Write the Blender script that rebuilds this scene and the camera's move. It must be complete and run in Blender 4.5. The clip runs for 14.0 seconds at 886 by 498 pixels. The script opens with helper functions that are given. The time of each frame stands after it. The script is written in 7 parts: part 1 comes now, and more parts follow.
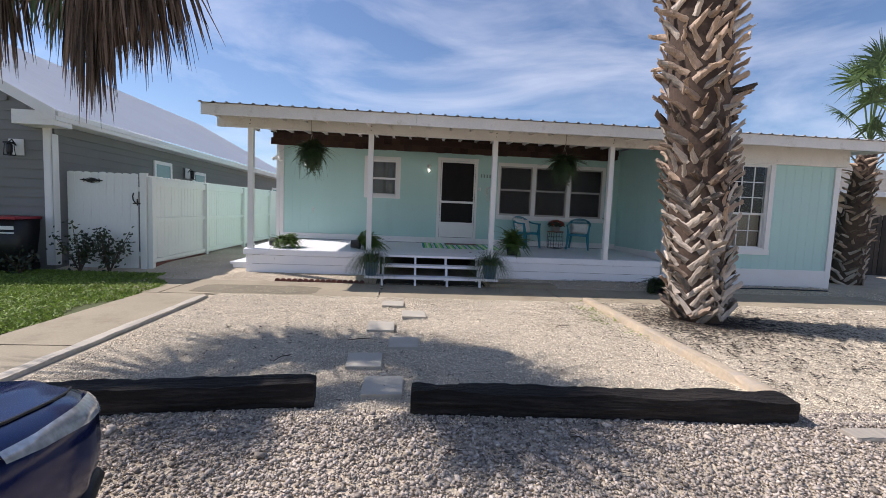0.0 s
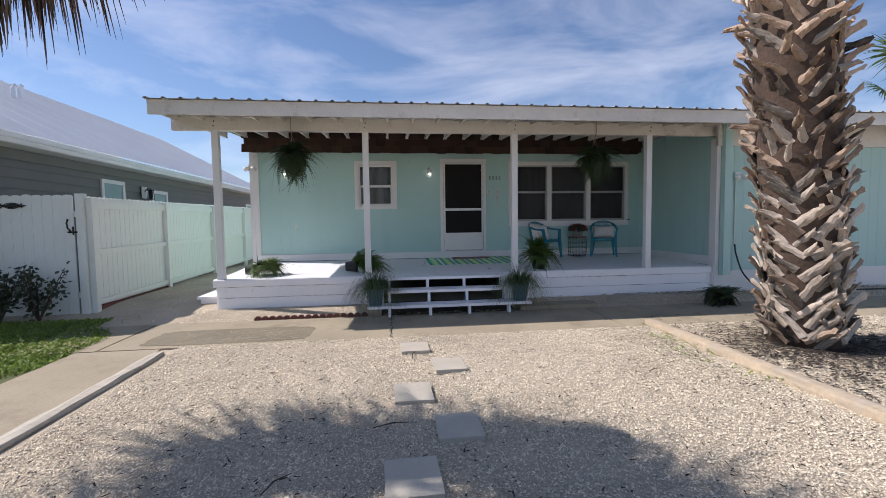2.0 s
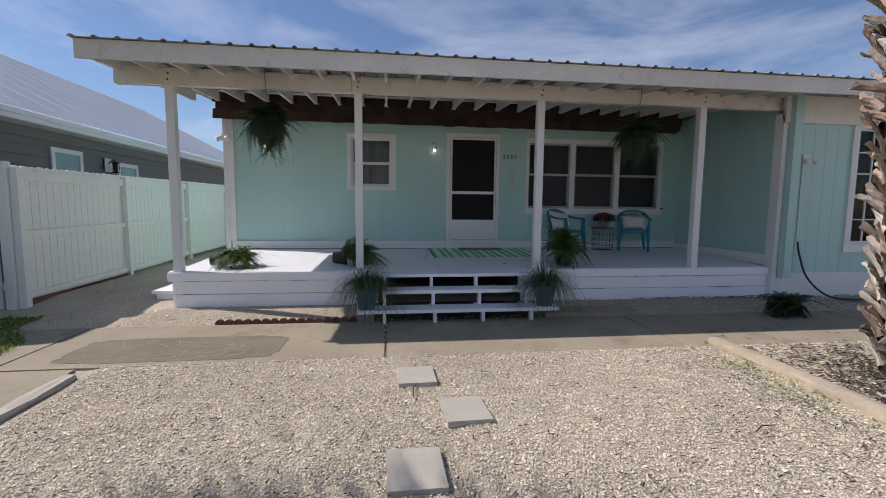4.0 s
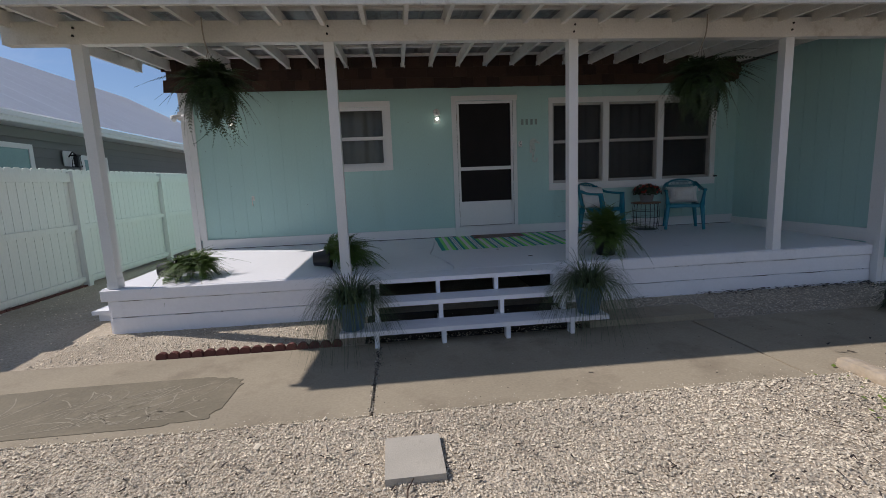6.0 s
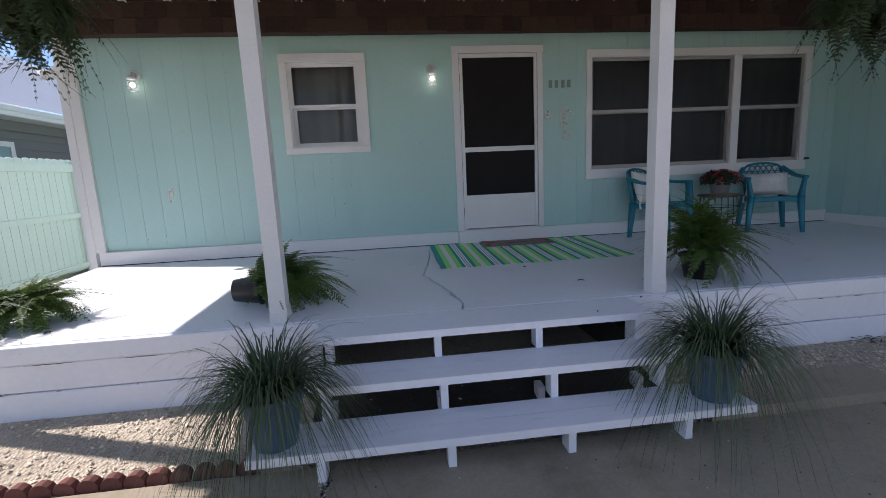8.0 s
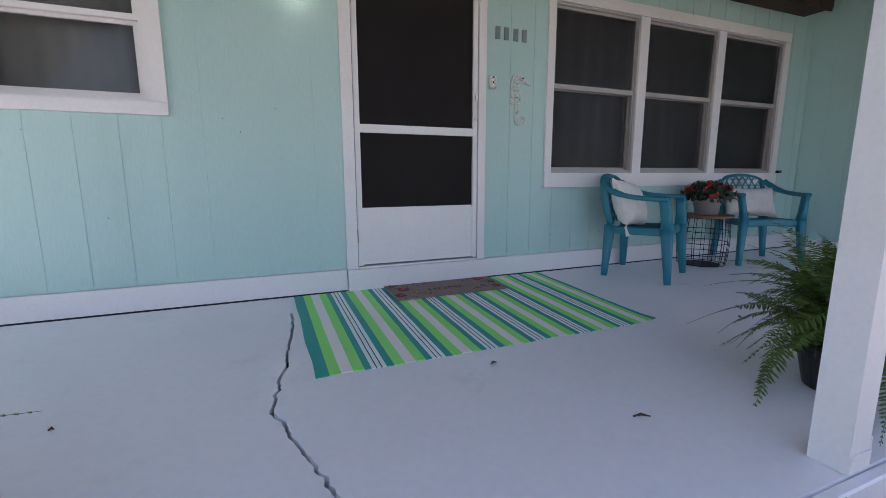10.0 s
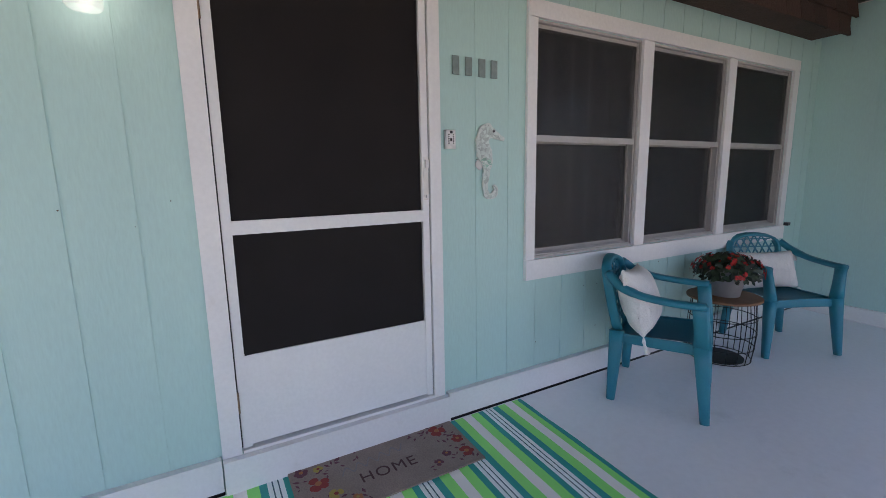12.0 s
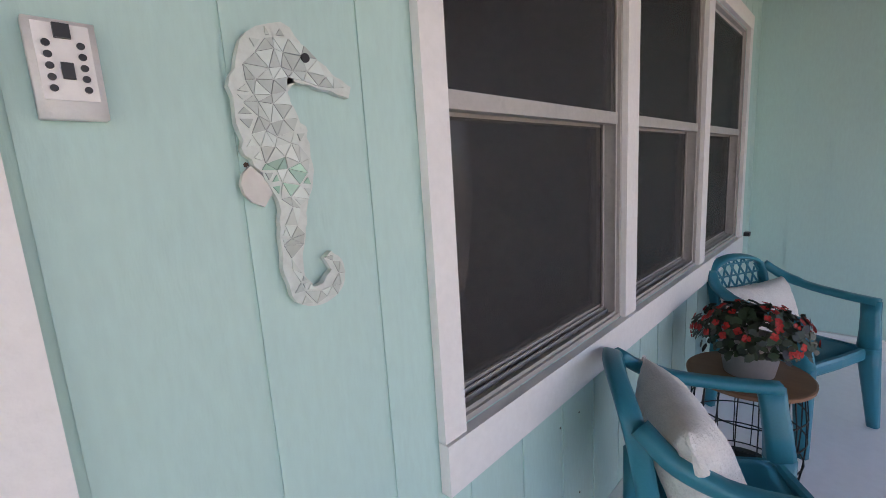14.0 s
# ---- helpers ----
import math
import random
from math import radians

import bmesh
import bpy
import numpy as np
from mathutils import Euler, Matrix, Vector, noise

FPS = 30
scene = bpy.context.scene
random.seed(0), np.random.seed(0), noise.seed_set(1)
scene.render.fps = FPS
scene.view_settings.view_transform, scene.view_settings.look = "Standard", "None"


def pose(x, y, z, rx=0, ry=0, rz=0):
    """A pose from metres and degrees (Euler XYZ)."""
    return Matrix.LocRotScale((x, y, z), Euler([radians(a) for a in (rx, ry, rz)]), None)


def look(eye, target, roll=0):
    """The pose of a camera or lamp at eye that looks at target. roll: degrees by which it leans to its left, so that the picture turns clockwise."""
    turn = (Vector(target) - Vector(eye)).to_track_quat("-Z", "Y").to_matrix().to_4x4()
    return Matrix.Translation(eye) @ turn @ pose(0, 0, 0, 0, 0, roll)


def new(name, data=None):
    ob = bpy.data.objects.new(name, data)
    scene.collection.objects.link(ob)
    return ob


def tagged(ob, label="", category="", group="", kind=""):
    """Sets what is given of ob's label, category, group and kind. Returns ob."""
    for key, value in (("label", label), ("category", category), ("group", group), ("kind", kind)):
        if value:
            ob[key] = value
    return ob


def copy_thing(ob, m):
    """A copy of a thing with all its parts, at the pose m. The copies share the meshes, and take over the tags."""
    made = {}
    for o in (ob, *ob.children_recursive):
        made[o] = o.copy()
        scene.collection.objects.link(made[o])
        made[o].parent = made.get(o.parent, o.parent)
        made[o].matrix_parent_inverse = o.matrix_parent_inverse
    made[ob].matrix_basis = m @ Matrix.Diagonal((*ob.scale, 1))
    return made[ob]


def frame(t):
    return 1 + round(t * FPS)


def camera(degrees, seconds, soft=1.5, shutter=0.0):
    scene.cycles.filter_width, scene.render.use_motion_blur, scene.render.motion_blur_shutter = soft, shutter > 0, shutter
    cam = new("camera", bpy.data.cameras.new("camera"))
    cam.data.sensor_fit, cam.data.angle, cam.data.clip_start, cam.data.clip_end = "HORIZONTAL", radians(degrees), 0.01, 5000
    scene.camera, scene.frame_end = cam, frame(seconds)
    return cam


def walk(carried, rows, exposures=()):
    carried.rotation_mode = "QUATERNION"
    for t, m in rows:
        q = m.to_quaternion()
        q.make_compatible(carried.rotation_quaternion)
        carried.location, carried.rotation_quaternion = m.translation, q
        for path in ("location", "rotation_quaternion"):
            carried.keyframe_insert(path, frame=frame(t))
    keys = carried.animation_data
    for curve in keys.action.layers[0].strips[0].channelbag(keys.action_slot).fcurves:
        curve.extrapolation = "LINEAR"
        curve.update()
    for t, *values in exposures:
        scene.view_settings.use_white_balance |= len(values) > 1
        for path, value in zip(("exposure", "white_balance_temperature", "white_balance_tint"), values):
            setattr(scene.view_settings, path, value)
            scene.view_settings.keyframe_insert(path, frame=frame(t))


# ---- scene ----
cam = camera(90.9, 14.0, soft=0.6)
PATH = [
    (0, (-0.791, 0.365, 1.382), (-0.635, 2.353, 1.223), 2.3),
    (0.5, (-0.888, 0.783, 1.374), (-0.581, 2.754, 1.221), 1.0),
    (1, (-0.984, 1.255, 1.398), (-0.685, 3.228, 1.264), 1.1),
    (1.5, (-1.161, 1.622, 1.423), (-0.917, 3.603, 1.3), -1.5),
    (2, (-1.263, 1.963, 1.432), (-1.018, 3.944, 1.308), -0.8),
    (2.5, (-1.295, 2.368, 1.43), (-1.053, 4.349, 1.294), 0.9),
    (3, (-1.371, 2.717, 1.421), (-1.119, 4.695, 1.266), 0.1),
    (3.2, (-1.364, 2.824, 1.428), (-1.086, 4.797, 1.257), -0.6),
    (5.3, (-1.019, 4.103, 1.444), (-0.821, 6.077, 1.184), 2.8),
    (5.5, (-1.017, 4.238, 1.446), (-0.831, 6.208, 1.157), 2.2),
    (6, (-1.004, 4.641, 1.463), (-0.816, 6.611, 1.174), -2.4),
    (6.5, (-0.935, 5.109, 1.43), (-0.776, 7.079, 1.127), 2.1),
    (7, (-0.931, 5.599, 1.4), (-0.794, 7.57, 1.093), 0.3),
    (7.2, (-0.919, 5.789, 1.402), (-0.772, 7.76, 1.095), -1.3),
    (9.3, (-0.785, 8.018, 1.362), (-0.321, 9.931, 1.01), -0.0),
    (9.5, (-0.766, 8.244, 1.354), (-0.142, 10.114, 1.015), 0.5),
    (10, (-0.63, 8.722, 1.397), (0.13, 10.542, 1.066), -0.1),
    (10.5, (-0.558, 9.017, 1.567), (0.205, 10.837, 1.241), -0.5),
    (11, (-0.522, 9.213, 1.73), (0.314, 11.004, 1.426), -2.8),
    (11.5, (-0.312, 9.483, 1.722), (0.605, 11.233, 1.41), -0.7),
    (12, (-0.107, 9.783, 1.889), (0.856, 11.505, 1.56), -1.0),
    (12.5, (0.11, 10.179, 1.911), (1.206, 11.818, 1.579), -3.35),
    (13, (0.404, 10.517, 1.897), (1.58, 12.1, 1.566), -2.4),
    (13.5, (0.688, 10.811, 1.912), (2.016, 12.273, 1.598), -2.7),
    (14, (0.902, 11.076, 1.945), (2.318, 12.447, 1.603), -3.5),
]
EXPOSURES = [(0.0, 0.34, 6350, 18), (1.0, 0.29, 6350, 18), (2.0, 0.29, 6330, 18), (3.0, 0.24, 6330, 18), (5.3, -0.33, 6230, 17), (6.0, -0.25, 6230, 17), (7.0, -0.05, 6230, 17), (9.3, 1.32, 6320, 25), (10.0, 1.38, 6400, 25), (10.5, 1.35, 6420, 25), (11.0, 1.48, 6450, 25), (12.0, 1.61, 6480, 26), (12.5, 1.7, 6500, 26), (13.0, 2.20, 6550, 26), (13.5, 2.30, 6680, 28), (14.0, 2.10, 6900, 30)]
walk(cam, [(t, look(eye, target, roll)) for t, eye, target, roll in PATH], EXPOSURES)

# ---- world and sun ----
SUN_WAY = Vector((2.85, -0.78, -3.2)).normalized()
SUN_EL = math.asin(-SUN_WAY.z)
SUN_AZ = math.atan2(-SUN_WAY.x, -SUN_WAY.y)
world = bpy.data.worlds.new("sky")
scene.world = world
world.use_nodes = True
wt = world.node_tree
wt.nodes.clear()
w_out = wt.nodes.new("ShaderNodeOutputWorld")
w_bg = wt.nodes.new("ShaderNodeBackground")
w_sky = wt.nodes.new("ShaderNodeTexSky")
w_sky.sky_type = "NISHITA"
w_sky.sun_disc = False
w_sky.sun_elevation = SUN_EL
w_sky.sun_rotation = SUN_AZ % (2 * math.pi)
w_sky.dust_density = 0.2
w_sky.ozone_density = 4.0
w_co = wt.nodes.new("ShaderNodeTexCoord")
w_map = wt.nodes.new("ShaderNodeMapping")
w_map.inputs["Scale"].default_value = (1.1, 1.6, 4.5)
w_map.inputs["Rotation"].default_value = (0.0, 0.25, 0.4)
w_n = wt.nodes.new("ShaderNodeTexNoise")
w_n.inputs["Scale"].default_value = 1.5
w_n.inputs["Detail"].default_value = 6
w_n.inputs["Roughness"].default_value = 0.58
w_n.inputs["Distortion"].default_value = 0.5
w_r = wt.nodes.new("ShaderNodeValToRGB")
w_r.color_ramp.elements[0].position = 0.455
w_r.color_ramp.elements[1].position = 0.85
w_r.color_ramp.elements[0].color = (0, 0, 0, 1)
w_r.color_ramp.elements[1].color = (0.60, 0.60, 0.60, 1)
w_mix = wt.nodes.new("ShaderNodeMix")
w_mix.data_type = "RGBA"
w_mix.inputs["B"].default_value = (9.5, 9.7, 10.2, 1)
wt.links.new(w_co.outputs["Generated"], w_map.inputs["Vector"])
wt.links.new(w_map.outputs["Vector"], w_n.inputs["Vector"])
wt.links.new(w_n.outputs["Fac"], w_r.inputs["Fac"])
wt.links.new(w_r.outputs["Color"], w_mix.inputs["Factor"])
wt.links.new(w_sky.outputs["Color"], w_mix.inputs["A"])
wt.links.new(w_mix.outputs["Result"], w_bg.inputs["Color"])
w_bg.inputs["Strength"].default_value = 0.10
wt.links.new(w_bg.outputs["Background"], w_out.inputs["Surface"])
sun = new("sun", bpy.data.lights.new("sun", "SUN"))
sun.data.energy = 4.2
sun.data.angle = radians(0.6)
sun.data.color = (1.0, 0.95, 0.87)
sun.matrix_world = look((0, 0, 20), Vector((0, 0, 20)) + SUN_WAY)


# ---- materials ----
def mat(name, color, rough=0.6, metal=0.0, grain=40.0, vary=0.15, big=3.0, bump=0.2, dirt=None, dirt_amount=0.0,
        stretch=(1, 1, 1), island=0.0, obj_random=0.0, spec=0.5, transmit=0.0, bump_dist=0.01):
    m = bpy.data.materials.new(name)
    m.use_nodes = True
    t = m.node_tree
    p = t.nodes["Principled BSDF"]
    p.inputs["Roughness"].default_value = rough
    p.inputs["Metallic"].default_value = metal
    p.inputs["Specular IOR Level"].default_value = spec
    co = t.nodes.new("ShaderNodeTexCoord")
    mp = t.nodes.new("ShaderNodeMapping")
    mp.inputs["Scale"].default_value = stretch
    t.links.new(co.outputs["Object"], mp.inputs["Vector"])
    fine = t.nodes.new("ShaderNodeTexNoise")
    fine.inputs["Scale"].default_value = grain
    fine.inputs["Detail"].default_value = 6
    wide = t.nodes.new("ShaderNodeTexNoise")
    wide.inputs["Scale"].default_value = big
    wide.inputs["Detail"].default_value = 4
    for n in (fine, wide):
        t.links.new(mp.outputs["Vector"], n.inputs["Vector"])
    add = t.nodes.new("ShaderNodeMath")
    add.operation = "ADD"
    t.links.new(fine.outputs["Fac"], add.inputs[0])
    t.links.new(wide.outputs["Fac"], add.inputs[1])
    val = add.outputs[0]
    for kind, amount in (("island", island), ("object", obj_random)):
        if amount:
            src = t.nodes.new("ShaderNodeNewGeometry" if kind == "island" else "ShaderNodeObjectInfo")
            mul = t.nodes.new("ShaderNodeMath")
            mul.operation = "MULTIPLY_ADD"
            mul.inputs[1].default_value = 2 * amount
            mul.inputs[2].default_value = -amount
            t.links.new(src.outputs["Random Per Island" if kind == "island" else "Random"], mul.inputs[0])
            s = t.nodes.new("ShaderNodeMath")
            s.operation = "ADD"
            t.links.new(val, s.inputs[0])
            t.links.new(mul.outputs[0], s.inputs[1])
            val = s.outputs[0]
    rng = t.nodes.new("ShaderNodeMapRange")
    rng.clamp = False
    rng.inputs["From Min"].default_value = 0.6
    rng.inputs["From Max"].default_value = 1.4
    rng.inputs["To Min"].default_value = 1 - vary
    rng.inputs["To Max"].default_value = 1 + vary
    t.links.new(val, rng.inputs["Value"])
    hsv = t.nodes.new("ShaderNodeHueSaturation")
    hsv.inputs["Color"].default_value = (*color, 1)
    t.links.new(rng.outputs["Result"], hsv.inputs["Value"])
    col = hsv.outputs["Color"]
    if dirt:
        dn = t.nodes.new("ShaderNodeTexNoise")
        dn.inputs["Scale"].default_value = big * 1.7
        dn.inputs["Detail"].default_value = 9
        dn.inputs["Roughness"].default_value = 0.7
        t.links.new(mp.outputs["Vector"], dn.inputs["Vector"])
        dr = t.nodes.new("ShaderNodeValToRGB")
        dr.color_ramp.elements[0].position = 0.62 - 0.25 * dirt_amount
        dr.color_ramp.elements[1].position = 0.85 - 0.25 * dirt_amount
        t.links.new(dn.outputs["Fac"], dr.inputs["Fac"])
        mx = t.nodes.new("ShaderNodeMix")
        mx.data_type = "RGBA"
        mx.inputs["B"].default_value = (*dirt, 1)
        t.links.new(dr.outputs["Color"], mx.inputs["Factor"])
        t.links.new(col, mx.inputs["A"])
        col = mx.outputs["Result"]
    t.links.new(col, p.inputs["Base Color"])
    if bump:
        b = t.nodes.new("ShaderNodeBump")
        b.inputs["Strength"].default_value = bump
        b.inputs["Distance"].default_value = bump_dist
        t.links.new(fine.outputs["Fac"], b.inputs["Height"])
        t.links.new(b.outputs["Normal"], p.inputs["Normal"])
    if transmit:
        tr = t.nodes.new("ShaderNodeBsdfTranslucent")
        t.links.new(col, tr.inputs["Color"])
        ms = t.nodes.new("ShaderNodeMixShader")
        ms.inputs["Fac"].default_value = transmit
        t.links.new(p.outputs["BSDF"], ms.inputs[1])
        t.links.new(tr.outputs["BSDF"], ms.inputs[2])
        t.links.new(ms.outputs["Shader"], t.nodes["Material Output"].inputs["Surface"])
    return m


def see_through(name, color, clear, rough=0.05):
    """Thin glass or woven screen: part clear, part coated."""
    m = bpy.data.materials.new(name)
    m.use_nodes = True
    t = m.node_tree
    p = t.nodes["Principled BSDF"]
    p.inputs["Base Color"].default_value = (*color, 1)
    p.inputs["Roughness"].default_value = rough
    tr = t.nodes.new("ShaderNodeBsdfTransparent")
    ms = t.nodes.new("ShaderNodeMixShader")
    ms.inputs["Fac"].default_value = clear
    t.links.new(p.outputs["BSDF"], ms.inputs[1])
    t.links.new(tr.outputs["BSDF"], ms.inputs[2])
    t.links.new(ms.outputs["Shader"], t.nodes["Material Output"].inputs["Surface"])
    return m


def window_glass(name):
    """A clear dark-tinted pane that mirrors more at a slant."""
    m = bpy.data.materials.new(name)
    m.use_nodes = True
    t = m.node_tree
    tr = t.nodes.new("ShaderNodeBsdfTransparent")
    tr.inputs["Color"].default_value = (0.80, 0.82, 0.82, 1)
    gl = t.nodes.new("ShaderNodeBsdfGlossy")
    gl.inputs["Roughness"].default_value = 0.02
    fr = t.nodes.new("ShaderNodeFresnel")
    fr.inputs["IOR"].default_value = 1.30
    ms = t.nodes.new("ShaderNodeMixShader")
    t.links.new(fr.outputs["Fac"], ms.inputs["Fac"])
    t.links.new(tr.outputs["BSDF"], ms.inputs[1])
    t.links.new(gl.outputs["BSDF"], ms.inputs[2])
    t.links.new(ms.outputs["Shader"], t.nodes["Material Output"].inputs["Surface"])
    return m


def glow(name, color, strength):
    m = bpy.data.materials.new(name)
    m.use_nodes = True
    p = m.node_tree.nodes["Principled BSDF"]
    p.inputs["Base Color"].default_value = (*color, 1)
    p.inputs["Emission Color"].default_value = (*color, 1)
    p.inputs["Emission Strength"].default_value = strength
    return m


AQUA = mat("aqua paint", (0.445, 0.655, 0.61), 0.55, grain=90, vary=0.06, big=1.2, bump=0.12, stretch=(1, 1, 0.25), dirt=(0.39, 0.59, 0.54), dirt_amount=0.15)
WHITE = mat("white paint", (0.80, 0.79, 0.77), 0.5, grain=60, vary=0.05, big=2, bump=0.15, dirt=(0.62, 0.58, 0.52), dirt_amount=0.05)
WORN = mat("worn white paint", (0.76, 0.73, 0.68), 0.6, grain=50, vary=0.10, big=2.5, bump=0.35, dirt=(0.48, 0.42, 0.34), dirt_amount=0.22)
DECKW = mat("deck paint", (0.92, 0.91, 0.92), 0.42, grain=30, vary=0.04, big=1.5, bump=0.10, dirt=(0.74, 0.73, 0.73), dirt_amount=0.02)
FENCEW = mat("fence paint", (0.79, 0.80, 0.76), 0.6, grain=45, vary=0.06, big=2, bump=0.3, stretch=(1, 1, 0.2), dirt=(0.66, 0.64, 0.56), dirt_amount=0.1)
METAL = mat("galvanised roof", (0.40, 0.39, 0.38), 0.5, 0.55, grain=14, vary=0.25, big=2.5, bump=0.08, dirt=(0.13, 0.085, 0.065), dirt_amount=0.35)
NBROOF = mat("pale metal roof", (0.80, 0.83, 0.87), 0.4, 0.1, grain=12, vary=0.05, big=0.6, bump=0.03)
SHINGLE = mat("brown shingle", (0.055, 0.029, 0.020), 0.85, grain=60, vary=0.35, big=6, bump=0.5, obj_random=0.4)
GREYSIDE = mat("grey siding", (0.185, 0.185, 0.178), 0.65, grain=70, vary=0.08, big=1.5, bump=0.15)
CONC = mat("concrete", (0.345, 0.292, 0.205), 0.9, grain=55, vary=0.18, big=1.1, bump=0.35, dirt=(0.225, 0.182, 0.125), dirt_amount=0.44, bump_dist=0.004)
CONCDARK = mat("patched concrete", (0.205, 0.175, 0.118), 0.9, grain=45, vary=0.16, big=2.2, bump=0.3, dirt=(0.30, 0.255, 0.175), dirt_amount=0.34)
SLAB = mat("grey paver", (0.47, 0.43, 0.355), 0.9, grain=120, vary=0.14, big=5, bump=0.3, dirt=(0.34, 0.30, 0.235), dirt_amount=0.2)
STONE = mat("gravel stone", (0.62, 0.545, 0.42), 0.9, grain=80, vary=0.22, big=0.8, bump=0.3, island=0.9)
COARSE = mat("coarse gravel stone", (0.40, 0.342, 0.285), 0.85, grain=60, vary=0.30, big=1.0, bump=0.3, island=0.8)
TIEWOOD = mat("black tie wood", (0.020, 0.016, 0.013), 0.8, grain=38, vary=0.8, big=5, bump=1.0, stretch=(0.10, 1, 1), dirt=(0.105, 0.08, 0.062), dirt_amount=0.32, bump_dist=0.05, spec=0.3)
LOGWOOD = mat("peeled log", (0.48, 0.39, 0.28), 0.75, grain=30, vary=0.2, big=4, bump=0.4, stretch=(1, 0.12, 1), dirt=(0.42, 0.37, 0.31), dirt_amount=0.5)
PALEWOOD = mat("bleached timber", (0.50, 0.45, 0.37), 0.85, grain=30, vary=0.22, big=4, bump=0.5, stretch=(1, 0.12, 1))
GREYWOOD = mat("weathered wood", (0.38, 0.335, 0.275), 0.85, grain=30, vary=0.22, big=4, bump=0.6, stretch=(1, 0.12, 1))
REDBRICK = mat("red brick", (0.15, 0.055, 0.042), 0.85, grain=50, vary=0.25, big=8, bump=0.4, obj_random=0.3)
DARKFENCE = mat("dark fence wood", (0.035, 0.028, 0.023), 0.85, grain=30, vary=0.35, big=3, bump=0.5, stretch=(1, 1, 0.15), obj_random=0.4)
BLACK = mat("black plastic", (0.014, 0.014, 0.015), 0.4, grain=60, vary=0.2, bump=0.1)
SCREEN = mat("black screen", (0.018, 0.0155, 0.0152), 0.65, grain=400, vary=0.2, big=4, bump=0.25, spec=0.15)
# Dark colour stands in for dimness indoors and below the deck.
DARKROOM = mat("room darkened for dimness", (0.05, 0.045, 0.04), 0.9, vary=0.2)
GLASS = window_glass("window glass")
MESH = see_through("insect screen", (0.030, 0.029, 0.029), 0.50, 0.55)
SCREENFRAME = mat("grey aluminium", (0.43, 0.41, 0.385), 0.5, 0.15, grain=60, vary=0.10, big=5, bump=0.1, dirt=(0.26, 0.235, 0.21), dirt_amount=0.2)
PALECURTAIN = mat("pale curtain", (0.42, 0.40, 0.38), 0.9, grain=100, vary=0.1, bump=0.1)
CURTAIN = mat("grey curtain", (0.085, 0.081, 0.081), 0.9, grain=100, vary=0.1, bump=0.1)
TEAL = mat("teal plastic", (0.012, 0.20, 0.27), 0.38, grain=150, vary=0.08, big=3, bump=0.06)
GRASSM = mat("lawn blade", (0.19, 0.27, 0.045), 0.6, vary=0.3, big=1.0, bump=0, island=0.6, transmit=0.3)
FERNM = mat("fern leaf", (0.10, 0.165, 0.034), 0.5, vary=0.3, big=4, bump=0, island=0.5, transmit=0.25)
# Darker copy of the fern leaf, with porch shade put into the colour.
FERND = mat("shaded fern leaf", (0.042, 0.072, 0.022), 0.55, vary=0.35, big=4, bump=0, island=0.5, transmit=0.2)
SPIKE = mat("spiky grass leaf", (0.075, 0.11, 0.045), 0.5, vary=0.35, big=4, bump=0, island=0.6, transmit=0.2)
BOOT = mat("palm boot", (0.40, 0.335, 0.27), 0.85, grain=60, vary=0.38, big=6, bump=0.7, stretch=(1, 1, 0.25), obj_random=0.6, dirt=(0.22, 0.165, 0.12), dirt_amount=0.2)
BOOTDARK = mat("brown palm boot", (0.29, 0.21, 0.15), 0.85, grain=60, vary=0.4, big=6, bump=0.7, stretch=(1, 1, 0.25), obj_random=0.8, dirt=(0.13, 0.085, 0.06), dirt_amount=0.3)
BARK = mat("palm bark", (0.085, 0.055, 0.038), 0.9, grain=30, vary=0.4, big=5, bump=0.8)
DEADFROND = mat("dead frond", (0.15, 0.10, 0.068), 0.8, vary=0.4, big=4, bump=0, island=0.7, transmit=0.15)
PALMLEAF = mat("palm leaf", (0.10, 0.16, 0.05), 0.45, vary=0.3, big=3, bump=0, island=0.5, transmit=0.25)
BLUEPOT = mat("blue pot", (0.095, 0.17, 0.26), 0.5, grain=50, vary=0.12, big=6, bump=0.1)
IRON = mat("black iron", (0.012, 0.012, 0.012), 0.5, 0.3, vary=0.2)


# ---- building helpers ----
def box(bm, x0, x1, y0, y1, z0, z1, m=None):
    v = [bm.verts.new((x, y, z)) for x in (x0, x1) for y in (y0, y1) for z in (z0, z1)]
    if m is not None:
        for a in v:
            a.co = m @ a.co
    for f in ((0, 1, 3, 2), (4, 6, 7, 5), (0, 4, 5, 1), (2, 3, 7, 6), (0, 2, 6, 4), (1, 5, 7, 3)):
        bm.faces.new([v[i] for i in f])
    return v


def tube(bm, pts, radius, sides=8, caps=True):
    """A tube along pts; radius is one number or one for each point."""
    pts = [Vector(p) for p in pts]
    rad = list(radius) if isinstance(radius, (list, tuple)) else [radius] * len(pts)
    rings = []
    for i, p in enumerate(pts):
        way = (pts[min(i + 1, len(pts) - 1)] - pts[max(i - 1, 0)]).normalized()
        side = way.orthogonal().normalized() if i == 0 else (rings_side - way * rings_side.dot(way)).normalized()
        rings_side = side
        other = way.cross(side)
        rings.append([bm.verts.new(p + rad[i] * (math.cos(a) * side + math.sin(a) * other))
                      for a in (2 * math.pi * k / sides for k in range(sides))])
    for a, b in zip(rings, rings[1:]):
        for k in range(sides):
            bm.faces.new((a[k], a[(k + 1) % sides], b[(k + 1) % sides], b[k]))
    if caps:
        bm.faces.new(rings[0][::-1])
        bm.faces.new(rings[-1])


